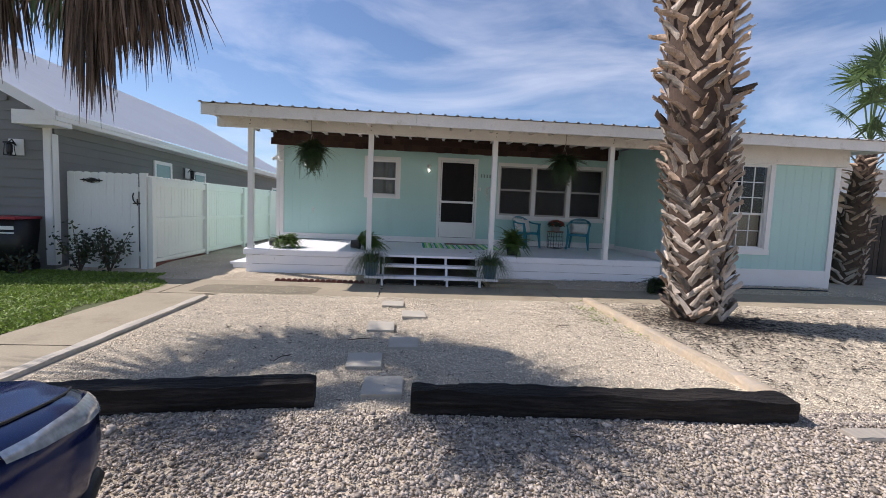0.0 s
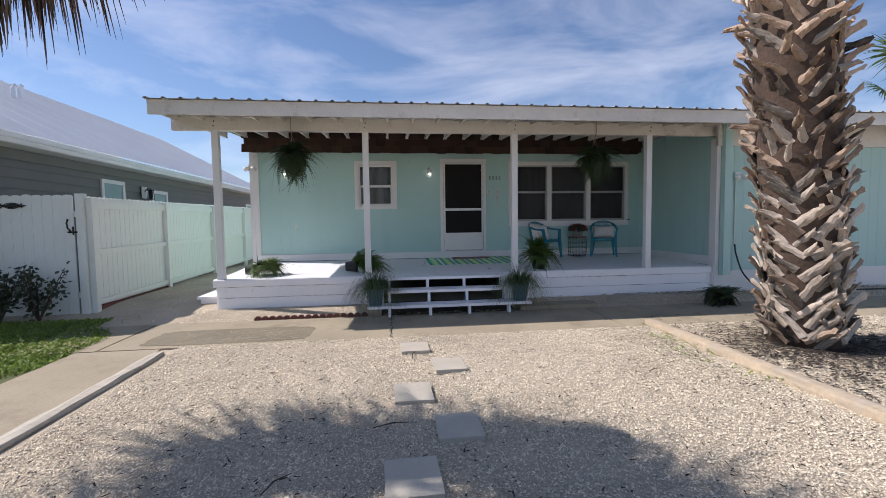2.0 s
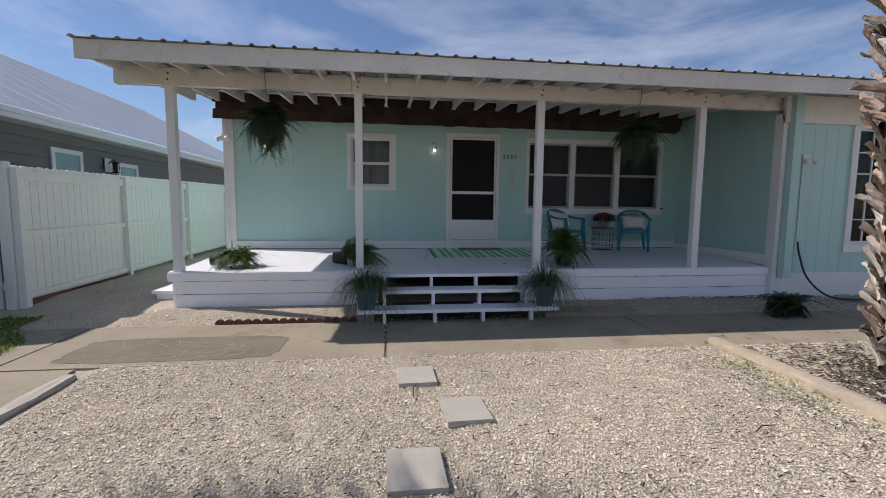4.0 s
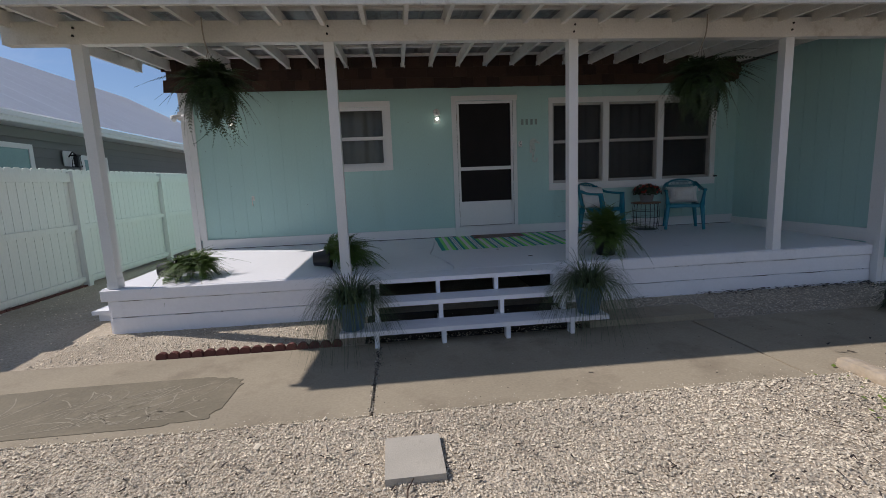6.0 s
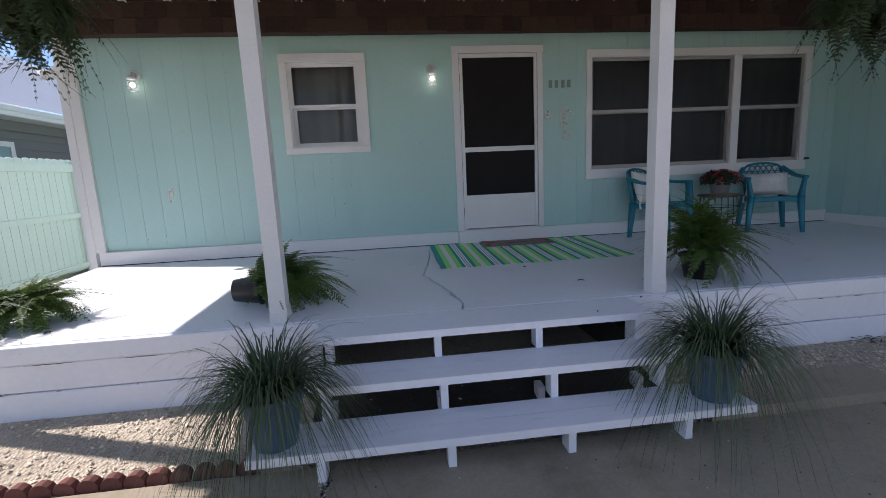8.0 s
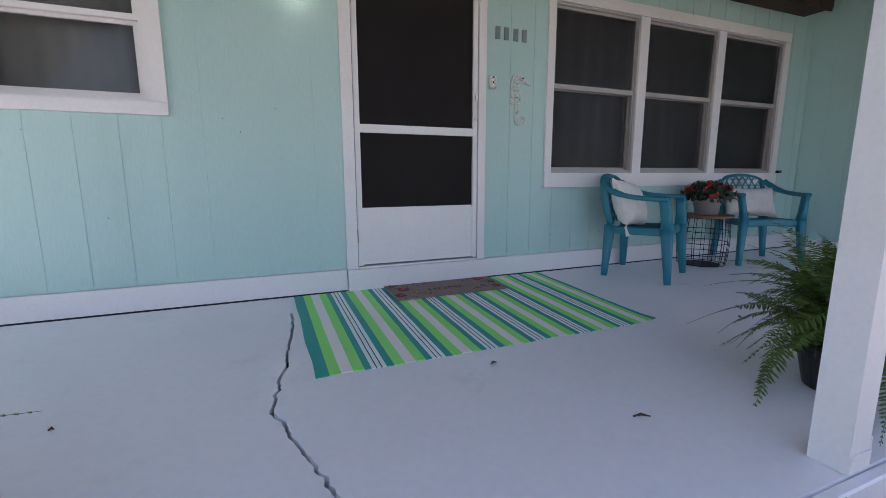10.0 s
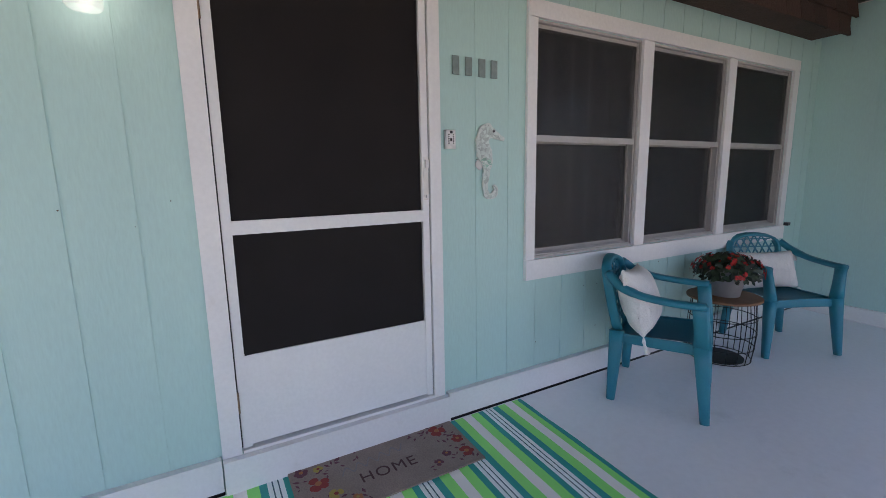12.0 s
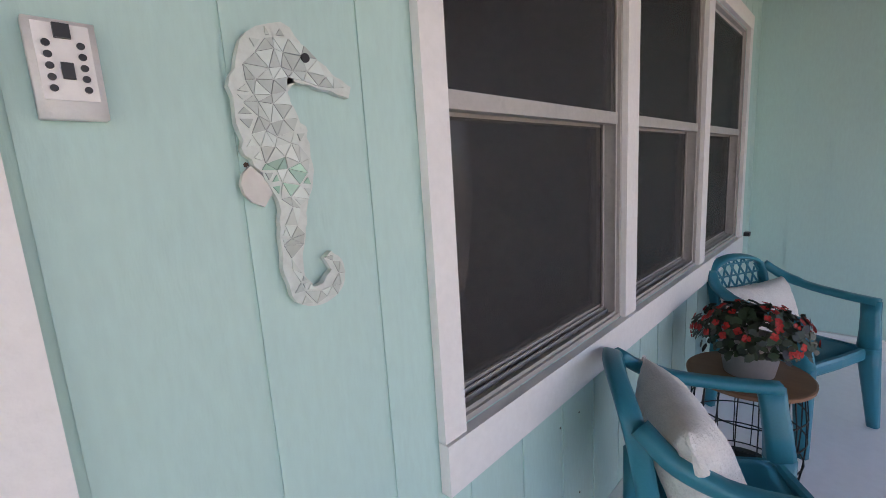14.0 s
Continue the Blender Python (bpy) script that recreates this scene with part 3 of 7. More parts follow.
# ---- porch deck and steps ----
def make_deck():
    deck = thing("porch_deck", (0, 0, 0), "raised white painted porch floor with a cracked slab and timber sides", "deck", kind="structure")
    crack_x = lambda y: float(np.interp(y, (9.3, 9.46, 9.64, 9.80, 10.0, 10.26, 10.7, 11.16, 11.3), (-0.455, -0.43, -0.47, -0.50, -0.56, -0.64, -0.56, -0.505, -0.50))) + 0.016 * noise.noise((y * 9, 3, 0)) + 0.014 * noise.noise((y * 31, 7, 0))
    wide = lambda y: 0.0065 + 0.014 * max(0, 1 - abs(y - 9.62) / 0.12) + 0.003 * abs(noise.noise((y * 14, 1, 5)))
    ys = [9.312 + i * (11.604 - 9.312) / 130 for i in range(131)]
    for side in (0, 1):
        bm = bmesh.new()
        a, b = [], []
        for y in ys:
            edge = crack_x(y) + (-1 if side == 0 else 1) * wide(y) * (1 if y < 11.3 else 0.05)
            x0, x1 = (-4.03, edge) if side == 0 else (edge, 4.66)
            a.append((bm.verts.new((x0, y, DECK_Z(y))), bm.verts.new((x0, y, DECK_Z(y) - 0.06))))
            b.append((bm.verts.new((x1, y, DECK_Z(y))), bm.verts.new((x1, y, DECK_Z(y) - 0.06))))
        for i in range(len(ys) - 1):
            bm.faces.new((a[i][0], a[i + 1][0], b[i + 1][0], b[i][0]))
            bm.faces.new((a[i][0], a[i][1], a[i + 1][1], a[i + 1][0]))
            bm.faces.new((b[i][0], b[i][1], b[i + 1][1], b[i + 1][0]))
        for j in (0, -1):
            bm.faces.new((a[j][0], b[j][0], b[j][1], a[j][1]))
        part("slab", bm, DECKW, deck)
    # Blocks round the cavity, coloured dark for the shade under the deck.
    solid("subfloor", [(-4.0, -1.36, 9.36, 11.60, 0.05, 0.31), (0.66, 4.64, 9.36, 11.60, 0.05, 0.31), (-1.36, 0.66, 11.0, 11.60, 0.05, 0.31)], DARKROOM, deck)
    # wide top tread of the steps, level with the deck
    bm = bmesh.new()
    box(bm, -1.36, 0.66, 8.965, 9.304, 0.505, 0.548)
    rounded(bm, 0.006, 1)
    part("top_tread", bm, DECKW, deck)
    for x0, x1 in ((-4.0, -1.365), (0.665, 4.615)):
        for k, (z0, z1) in enumerate(((0.02, 0.252), (0.256, 0.428), (0.432, 0.547))):
            bm = bmesh.new()
            n = 24
            box(bm, x0 - (0.07 if k == 2 and x0 < -2 else 0.0), x1, (9.284, 9.290, 9.272)[k], 9.309, z0, z1)
            bmesh.ops.subdivide_edges(bm, edges=[e for e in bm.edges if abs(e.verts[0].co.x - e.verts[1].co.x) > 1], cuts=n)
            for v in bm.verts:
                if v.co.y < 9.3:
                    v.co.y += 0.004 * noise.noise((v.co.x * 2.1, k * 5, v.co.z))
                if v.co.z > z1 - 0.001:
                    v.co.z += (0.0035 if k < 2 else 0.0015) * noise.noise((v.co.x * 3, 9, k))
            rounded(bm, 0.006, 1, 60)
            part("side_timber", bm, DECKW, deck)
        # open seams where the paint has split along the boards
        rnd = random.Random(int(10 * x1) + 60)
        bm = bmesh.new()
        for z, y in ((0.254, 9.279), (0.430, 9.267)):
            x = x0 + 0.1
            while x < x1 - 0.5:
                L = rnd.choice((0.03, 0.08, 0.25, 0.5)) * rnd.uniform(0.6, 1.3)
                pts = [(x + L * i / 6, y, z + 0.0022 * noise.noise((x * 3 + i, z, 2))) for i in range(7)]
                strip(bm, pts, [0.0008, 0.003, 0.0045, 0.004, 0.005, 0.003, 0.0008], Vector((0, 0, 1)))
                x += L + rnd.uniform(0.05, 0.6)
        part("seam", bm, BARK, deck, "dark open seam")
    for k, (z0, z1) in enumerate(((0.02, 0.252), (0.256, 0.428), (0.432, 0.547))):
        solid("side_timber", [(-4.028, -3.93, 9.312, 11.6, z0, z1)], DECKW, deck, bevel=0.006)
    solid("cap_board", [(-4.07, -4.032, 9.312, 11.6, 0.43, 0.556)], DECKW, deck, bevel=0.004)


make_deck()


TREADW = mat("scuffed tread paint", (0.88, 0.87, 0.88), 0.45, grain=30, vary=0.05, big=2.2, bump=0.15, stretch=(0.35, 2.2, 1), dirt=(0.30, 0.24, 0.25), dirt_amount=0.12)


def make_steps():
    st = thing("porch_steps", (-0.35, 8.7, 0), "white painted open wooden steps with two wide treads", "steps")
    m0 = pose(0.35, -8.7, 0)
    for x0, x1, y0, z, in ((-1.60, 0.92, 8.465, 0.185), (-1.30, 0.62, 8.715, 0.375)):
        for k in range(2):
            bm = bmesh.new()
            box(bm, x0, x1, y0 + k * 0.141, y0 + k * 0.141 + 0.138, z - 0.042, z + random.uniform(-0.001, 0.001), m0)
            rounded(bm, 0.005, 1)
            part("tread_board", bm, TREADW if z < 0.3 else DECKW, st)
    for x in (-1.275, -0.655, -0.05, 0.575):
        for y0, y1, z0, z1 in ((8.50, 8.59, 0.0, 0.143), (8.74, 8.83, 0.186, 0.333), (8.985, 9.075, 0.376, 0.504), (8.95, 9.04, 0.0, 0.142)):
            bm = bmesh.new()
            box(bm, x - 0.02, x + 0.02, y0, y1, z0, z1, m0)
            rounded(bm, 0.003, 1)
            part("upright", bm, DECKW, st)


make_steps()


def make_side_step():
    st = thing("side_step", (-4.30, 10.36, 0), "low white painted wooden step at the end of the porch", "step")
    solid("tread", [(-0.24, 0.22, -0.55, 0.55, 0.165, 0.21)], DECKW, st, bevel=0.005)
    for y in (-0.5, 0.45):
        solid("riser", [(-0.2, 0.2, y, y + 0.05, 0.0, 0.163)], DECKW, st, bevel=0.004)


make_side_step()


# ---- windows and door ----
def sash(parent, x0, x1, z0, z1, y, w=0.035, cols=1, rows=1, frame_mat=WHITE):
    """A sash with its glass, set in the opening."""
    bm = bmesh.new()
    box(bm, x0, x0 + w, y, y + 0.03, z0, z1)
    box(bm, x1 - w, x1, y, y + 0.03, z0, z1)
    box(bm, x0 + w, x1 - w, y, y + 0.03, z0, z0 + w)
    box(bm, x0 + w, x1 - w, y, y + 0.03, z1 - w, z1)
    fr = part("sash", bm, frame_mat, parent)
    if cols * rows > 1:
        bm = bmesh.new()
        for i in range(1, cols):
            xx = x0 + w + (x1 - x0 - 2 * w) * i / cols
            box(bm, xx - 0.009, xx + 0.009, y + 0.004, y + 0.026, z0 + w, z1 - w)
        for j in range(1, rows):
            zz = z0 + w + (z1 - z0 - 2 * w) * j / rows
            box(bm, x0 + w, x1 - w, y + 0.006, y + 0.024, zz - 0.009, zz + 0.009)
        part("muntin", bm, WHITE, fr)
    bm = bmesh.new()
    box(bm, x0 + w - 0.004, x1 - w + 0.004, y + 0.013, y + 0.017, z0 + w - 0.004, z1 - w + 0.004)
    pane = part("pane", bm, GLASS, fr)
    pane.visible_shadow = False
    return fr


def curtain(x0, x1, y, z0, z1, name="curtain", mat_=None, label="grey pleated curtain hanging behind the window"):
    bm = bmesh.new()
    n = int((x1 - x0) / 0.012)
    sheet(bm, lambda u, v: (x0 + (x1 - x0) * u, y + 0.022 * math.sin(u * n * 0.42 + 0.8 * math.sin(u * 9)) * (0.6 + 0.4 * v), z0 + (z1 - z0) * v), n, 4)
    ob = part(name, bm, mat_ or CURTAIN, None, "", True)
    tagged(ob, label, "curtain")
    return ob


def double_hung(name, x0, x1, z0, z1, m, label, rail, metal=True, cols=1, rows=1, low_rows=1):
    """A double-hung unit in its own x and z, facing -y, at the wall plane y = 0; the lower sash slides behind the upper one."""
    w = structure(thing(name, m, "", ""), label, "window")
    stuff = SCREENFRAME if metal else WHITE
    bm = bmesh.new()
    for b in ((x0, x0 + 0.012, 0.0, 0.125, z0, z1), (x1 - 0.012, x1, 0.0, 0.125, z0, z1),
              (x0 + 0.012, x1 - 0.012, 0.0, 0.125, z0, z0 + 0.014), (x0 + 0.012, x1 - 0.012, 0.0, 0.125, z1 - 0.012, z1)):
        box(bm, *b)
    part("window_frame", bm, stuff, w)
    # tracks that stand up along the jambs and the sill
    bm = bmesh.new()
    for y in (0.010, 0.052, 0.092):
        box(bm, x0 + 0.012, x0 + 0.022, y, y + 0.004, z0 + 0.014, z1 - 0.012)
        box(bm, x1 - 0.022, x1 - 0.012, y, y + 0.004, z0 + 0.014, z1 - 0.012)
    for y, h in ((0.008, 0.010), (0.034, 0.014), (0.052, 0.020)):
        box(bm, x0 + 0.022, x1 - 0.022, y, y + 0.004, z0 + 0.014, z0 + 0.014 + h)
    part("track", bm, stuff, w)
    wide = 0.024 if metal else 0.030
    sash(w, x0 + 0.022, x1 - 0.022, z0 + 0.018, rail + 0.006, 0.062, wide + 0.004, cols, low_rows, stuff)
    sash(w, x0 + 0.014, x1 - 0.014, rail - 0.012, z1 - 0.014, 0.020, wide, cols, rows, stuff)
    if metal:
        bm = bmesh.new()
        box(bm, x0 + 0.014, x1 - 0.014, 0.008, 0.019, rail - 0.014, rail + 0.022)
        rounded(bm, 0.002, 1)
        part("meeting_rail", bm, stuff, w)
        for y, a, b in ((0.056, z0 + 0.045, rail - 0.02), (0.014, rail + 0.023, z1 - 0.036)):
            bm = bmesh.new()
            box(bm, x0 + 0.03, x1 - 0.03, y, y + 0.002, a, b)
            part("insect_screen", bm, MESH, w, "dark insect screen").visible_shadow = False
    return w


def casing(boxes, label):
    t = structure(thing("trim", (0, 0, 0), "", ""), label, "trim")
    for b in boxes:
        solid("trim_board", [b], WHITE, t, bevel=0.004)


double_hung("window_1", *OPEN_W1, pose(0, WALL_Y, 0), "white double-hung window with a pale curtain behind it", 2.235, False)
casing([(-1.976, -1.90, 11.628, 11.648, 1.80, 2.69), (-1.15, -1.065, 11.628, 11.648, 1.80, 2.69), (-1.976, -1.065, 11.626, 11.648, 2.692, 2.775), (-1.976, -1.065, 11.620, 11.648, 1.730, 1.798)],
       "white casing boards round the small porch window")
for i, (a, b) in enumerate(((1.51, 2.355), (2.455, 3.295), (3.395, 4.24))):
    double_hung("window_%d" % (i + 2), a, b, 1.42, 2.685, pose(0, WALL_Y, 0), "one of three joined white windows with dark insect screens", 2.08)
casing([(1.447, 1.51, 11.628, 11.648, 1.42, 2.685), (4.24, 4.32, 11.628, 11.648, 1.42, 2.685), (1.447, 4.32, 11.626, 11.648, 2.687, 2.77),
        (1.447, 4.33, 11.622, 11.648, 1.306, 1.418), (2.357, 2.453, 11.632, 11.765, 1.42, 2.685), (3.297, 3.393, 11.632, 11.765, 1.42, 2.685)],
       "white casing boards round the triple window")
double_hung("window_5", *WING_OPEN, pose(0, 9.25, 0), "white window with small panes in the front of the wing", 1.66, False, 3, 3, 2)
casing([(5.845, 5.95, 9.222, 9.247, 0.90, 2.70), (6.86, 6.965, 9.222, 9.247, 0.90, 2.70), (5.845, 6.965, 9.220, 9.247, 2.702, 2.80), (5.83, 6.98, 9.214, 9.247, 0.78, 0.898)],
       "white casing boards round the wing window")
curtain(-1.95, -1.10, 11.86, 1.72, 2.75, mat_=PALECURTAIN, label="pale pleated curtain hanging behind the small window")
curtain(1.46, 2.40, 11.88, 0.70, 2.75)
curtain(2.42, 3.34, 11.90, 0.70, 2.75)
curtain(3.36, 4.33, 11.92, 0.70, 2.75)
bm = bmesh.new()
box(bm, 5.93, 6.88, 9.46, 9.464, 0.86, 1.66)
tagged(part("window_blind", bm, mat("tan shade cloth", (0.46, 0.38, 0.29), 0.8, vary=0.1)), "tan cloth shade behind the lower half of the wing window", "blind")
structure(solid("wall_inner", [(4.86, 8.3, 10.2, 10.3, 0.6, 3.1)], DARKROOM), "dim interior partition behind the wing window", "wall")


def make_door():
    d = structure(thing("door_1", (0, WALL_Y, 0), "", ""), "white screen door with black mesh panels, closed", "door")
    L, R = -0.035, 0.855
    bm = bmesh.new()
    box(bm, L, 0.0, -0.018, 0.012, 0.79, 2.745)
    box(bm, 0.822, R, -0.018, 0.012, 0.79, 2.745)
    box(bm, 0.0, 0.822, -0.016, 0.012, 2.705, 2.745)
    rounded(bm, 0.003, 1)
    part("door_frame", bm, WHITE, d)
    solid("rail", [(0.0, 0.822, -0.016, 0.010, 1.678, 1.732)], WHITE, d, bevel=0.003)
    solid("kick_panel", [(0.0, 0.822, -0.012, 0.010, 0.797, 1.185)], WHITE, d, "white sheet-metal kick panel", bevel=0.002)
    for z0, z1, loose in ((1.732, 2.705, 0), (1.185, 1.678, 1)):
        bm = bmesh.new()
        sheet(bm, lambda u, v: (0.003 + 0.816 * u, -0.003 + 0.004 * noise.noise((u * 3, v * 3, z0)) - loose * 0.010 * math.exp(-u * 14) * (0.4 + 0.6 * (1 - v)), z0 + (z1 - z0) * v), 24, 16)
        part("screen", bm, SCREEN, d, "black woven screen" + (", coming loose at one edge" if loose else ""), True)
    # Black strips paint the shade in the gaps between door and casing.
    solid("gap_shade_strip", [(L - 0.012, L - 0.0005, -0.008, 0.02, 0.79, 2.745), (R + 0.0005, R + 0.012, -0.008, 0.02, 0.79, 2.745)], BLACK, d, "black strip added for the shaded gap beside the door")
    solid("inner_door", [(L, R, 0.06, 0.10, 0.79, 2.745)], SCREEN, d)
    solid("latch_plate", [(0.829, 0.853, -0.021, -0.0175, 1.78, 1.98)], WORN, d, "worn white latch plate", bevel=0.002)
    solid("latch", [(0.833, 0.849, -0.040, -0.0215, 1.93, 1.965), (0.836, 0.846, -0.034, -0.0215, 1.79, 1.805)], WHITE, d, "small white latch", bevel=0.003)
    bm = bmesh.new()
    for z in (0.95, 2.45):
        tube(bm, [(L - 0.004, -0.022, z), (L - 0.004, -0.022, z + 0.09)], 0.006, 6)
    part("hinge", bm, mat("rusty hinge", (0.30, 0.20, 0.13), 0.7, 0.4), d, "rusty hinge")
    casing([(-0.115, -0.041, 11.622, 11.648, 0.63, 2.75), (0.861, 0.920, 11.622, 11.648, 0.63, 2.75), (-0.115, 0.93, 11.619, 11.648, 2.752, 2.825), (-0.115, 0.93, 11.585, 11.618, 0.625, 0.775), (-0.036, 0.856, 11.620, 11.70, 0.62, 0.786)],
           "white casing boards and sill round the screen door")


make_door()


# ---- picket fence and gate beside the cottage ----
def picket_mesh(w, h, t=0.018):
    bm = bmesh.new()
    prof = [(-w / 2, 0), (w / 2, 0), (w / 2, h - 0.03)] + [(w / 2 * math.cos(a), h - 0.03 + 0.03 * math.sin(a)) for a in (0.5, 1.05, 1.57, 2.1, 2.65)] + [(-w / 2, h - 0.03)]
    f = [bm.verts.new((x, 0, z)) for x, z in prof]
    b = [bm.verts.new((x, t, z)) for x, z in prof]
    bm.faces.new(f)
    bm.faces.new(b[::-1])
    for i in range(len(prof)):
        j = (i + 1) % len(prof)
        bm.faces.new((f[i], b[i], b[j], f[j]))
    return to_mesh("picket", bm, FENCEW)


def make_fence():
    fence = thing("fence", (-6.0, 9.62, 0.0), "white painted board fence with rounded picket tops", "fence")
    p = picket_mesh(0.134, 1.80)
    y = 0.07
    while y < 9.6:
        piece("picket", p, fence, pose(-0.045, y, 0.12 + 0.012 * y + random.uniform(-0.004, 0.004), 0, 0, -90 + 180))
        y += 0.1405
    bm = bmesh.new()
    box(bm, -0.045, 0.045, -0.045, 0.045, 0, 1.87)
    rounded(bm, 0.004, 1)
    pm = to_mesh("post", bm, FENCEW)
    for i, y in enumerate((0.0, 2.37, 4.9, 7.45, 9.65)):
        piece("post", pm, fence, pose(0.005, y, 0.01 + 0.012 * y))
    for a, b in ((0.045, 2.325), (2.415, 4.855), (4.945, 7.405), (7.495, 9.6)):
        for z, h in ((0.16, 0.075), (0.98, 0.08), (1.72, 0.13)):
            bm = bmesh.new()
            box(bm, -0.043, 0.006, a, b, z, z + h)
            for v in bm.verts:
                v.co.z += 0.012 * v.co.y
            part("rail", bm, FENCEW, fence)
    for k in range(3):
        bm = bmesh.new()
        box(bm, -0.02, 0.02, 0.07 + k * 0.8, 0.85 + k * 0.8, 0.0, 0.14)
        rounded(bm, 0.005, 1)
        part("base_brick", bm, REDBRICK, fence, "red brick under the fence")


make_fence()


def make_gate():
    gate = thing("gate", (-7.55, 9.55, 0.04), "closed white picket gate with black iron hardware", "gate")
    p = picket_mesh(0.144, 1.90)
    for i in range(9):
        piece("picket", p, gate, pose(0.09 + i * 0.147, 0, random.uniform(0, 0.012)))
    solid("post", [(1.385, 1.50, -0.02, 0.08, -0.03, 1.92)], FENCEW, gate, bevel=0.01)
    for z in (0.25, 1.55):
        solid("rail", [(0.02, 1.36, 0.019, 0.055, z, z + 0.09)], FENCEW, gate)
    bm = bmesh.new()
    tube(bm, [(1.29, -0.05, 1.52), (1.275, -0.06, 1.45), (1.285, -0.06, 1.38), (1.31, -0.03, 1.32)], 0.012, 6)
    tube(bm, [(1.26, -0.02, 1.31), (1.40, -0.02, 1.31)], 0.014, 6)
    tube(bm, [(1.345, -0.03, 1.27), (1.345, -0.03, 1.40)], 0.012, 6)
    part("latch", bm, IRON, gate, "black iron thumb latch")
    bm = bmesh.new()
    tube(bm, [(0.27 + 0.42 * k / 10, -0.014, 1.735 + 0.004 * math.sin(k * 1.3)) for k in range(11)], [0.004, 0.012, 0.010, 0.014, 0.030, 0.036, 0.030, 0.014, 0.010, 0.012, 0.004], 8)
    for v in list(bm.verts):
        v.co.y = -0.014 + (v.co.y + 0.014) * 0.35
    for s in (-1, 1):
        tube(bm, smooth_path([(0.48 + s * x, -0.014, 1.735 + z) for x, z in ((0.0, 0.045), (0.06, 0.036), (0.11, 0.012), (0.15, 0.022), (0.135, 0.034))], 4), 0.0065, 5)
        tube(bm, smooth_path([(0.48 + s * x, -0.014, 1.735 - z) for x, z in ((0.0, 0.045), (0.06, 0.036), (0.11, 0.012), (0.15, 0.022), (0.135, 0.034))], 4), 0.0065, 5)
    part("ornament", bm, IRON, gate, "black iron scroll ornament")


make_gate()


# ---- grey neighbouring house ----
def make_neighbour():
    h = thing("neighbour_house", (-7.6, 9.3, 0), "grey lap-sided house with a pale metal roof", "house")
    W, Lg, top = 9.4, 15.5, 2.83
    bm = bmesh.new()
    box(bm, -W, -0.03, 0.03, Lg, 0, top)
    part("wall", bm, GREYSIDE, h)
    lap_side = bmesh.new()
    z = 0.15
    while z < top - 0.05:
        a = [(0.0, z), (0.0, z + 0.178), (-0.012, z + 0.182)]
        v = [lap_side.verts.new(c) for c in ((0.0, 0.02, z), (0.0, Lg, z), (-0.018, Lg, z + 0.18), (-0.018, 0.02, z + 0.18), (-0.02, 0.02, z), (-0.02, Lg, z))]
        lap_side.faces.new((v[0], v[1], v[2], v[3]))
        lap_side.faces.new((v[0], v[4], v[5], v[1]))
        z += 0.178
    part("side_siding", lap_side, GREYSIDE, h)
    lap = bmesh.new()
    z = 0.15
    while z < 4.9:
        x0 = -W if z < top else -W / 2 - (5.3 - z) * 1.85
        x1 = -0.02 if z < top else -W / 2 + (5.3 - z) * 1.85
        x0, x1 = max(x0, -W), min(x1, -0.02)
        v = [lap.verts.new(c) for c in ((x0, 0.0, z), (x1, 0.0, z), (x1, 0.018, z + 0.18), (x0, 0.018, z + 0.18), (x0, 0.022, z), (x1, 0.022, z))]
        lap.faces.new((v[0], v[3], v[2], v[1]))
        lap.faces.new((v[0], v[1], v[5], v[4]))
        z += 0.178
    part("front_siding", lap, GREYSIDE, h)
    # roof: ridge along y
    rise = 0.53
    rz = lambda x: 2.98 + (0.42 - abs(x + W / 2) + W / 2) * rise
    for s in (1, -1):
        bm = bmesh.new()
        x_e, x_r = (0.42, -W / 2) if s > 0 else (-W - 0.42, -W / 2)
        v = [bm.verts.new(c) for c in ((x_e, -0.45, rz(x_e)), (x_e, Lg + 0.4, rz(x_e)), (x_r, Lg + 0.4, rz(x_r)), (x_r, -0.45, rz(x_r)))]
        bm.faces.new(v)
        bmesh.ops.solidify(bm, geom=bm.faces[:], thickness=0.03)
        sheet_ob = part("roof", bm, NBROOF, h, "pale ribbed metal roof")
        bm = bmesh.new()
        w = [bm.verts.new(c) for c in ((x_e, 0, rz(x_e) + 0.001), (x_e, 0.03, rz(x_e) + 0.001), (x_r, 0.03, rz(x_r) + 0.001), (x_r, 0, rz(x_r) + 0.001),
                                       (x_e, 0.015, rz(x_e) + 0.005), (x_r, 0.015, rz(x_r) + 0.005))]
        for f in ((0, 4, 5, 3), (4, 1, 2, 5), (0, 1, 4)):
            bm.faces.new([w[i] for i in f])
        rib = to_mesh("rib", bm, NBROOF)
        for i in range(18):
            piece("rib", rib, sheet_ob, pose(0, -0.4 + i * 0.94, 0))
    bm = bmesh.new()
    v = [bm.verts.new((x, y, z)) for y in (0.03, 0.2) for x, z in ((0.0, 2.83), (-W, 2.83), (-W / 2, rz(-W / 2) - 0.06))]
    for f in ((0, 1, 2), (3, 5, 4), (0, 3, 4, 1), (1, 4, 5, 2), (2, 5, 3, 0)):
        bm.faces.new([v[i] for i in f])
    part("gable_wall", bm, GREYSIDE, h)
    solid("eave_fascia", [(0.385, 0.42, -0.44, Lg + 0.39, 2.79, 2.955)], WHITE, h)
    solid("gutter_trim", [(0.421, 0.45, -0.44, Lg + 0.39, 2.87, 2.95)], WHITE, h)
    solid("soffit", [(0.003, 0.384, -0.44, Lg + 0.39, 2.785, 2.80)], WHITE, h)
    solid("frieze", [(0.003, 0.03, 0.03, Lg, 2.60, 2.782)], GREYSIDE, h)
    bm = bmesh.new()
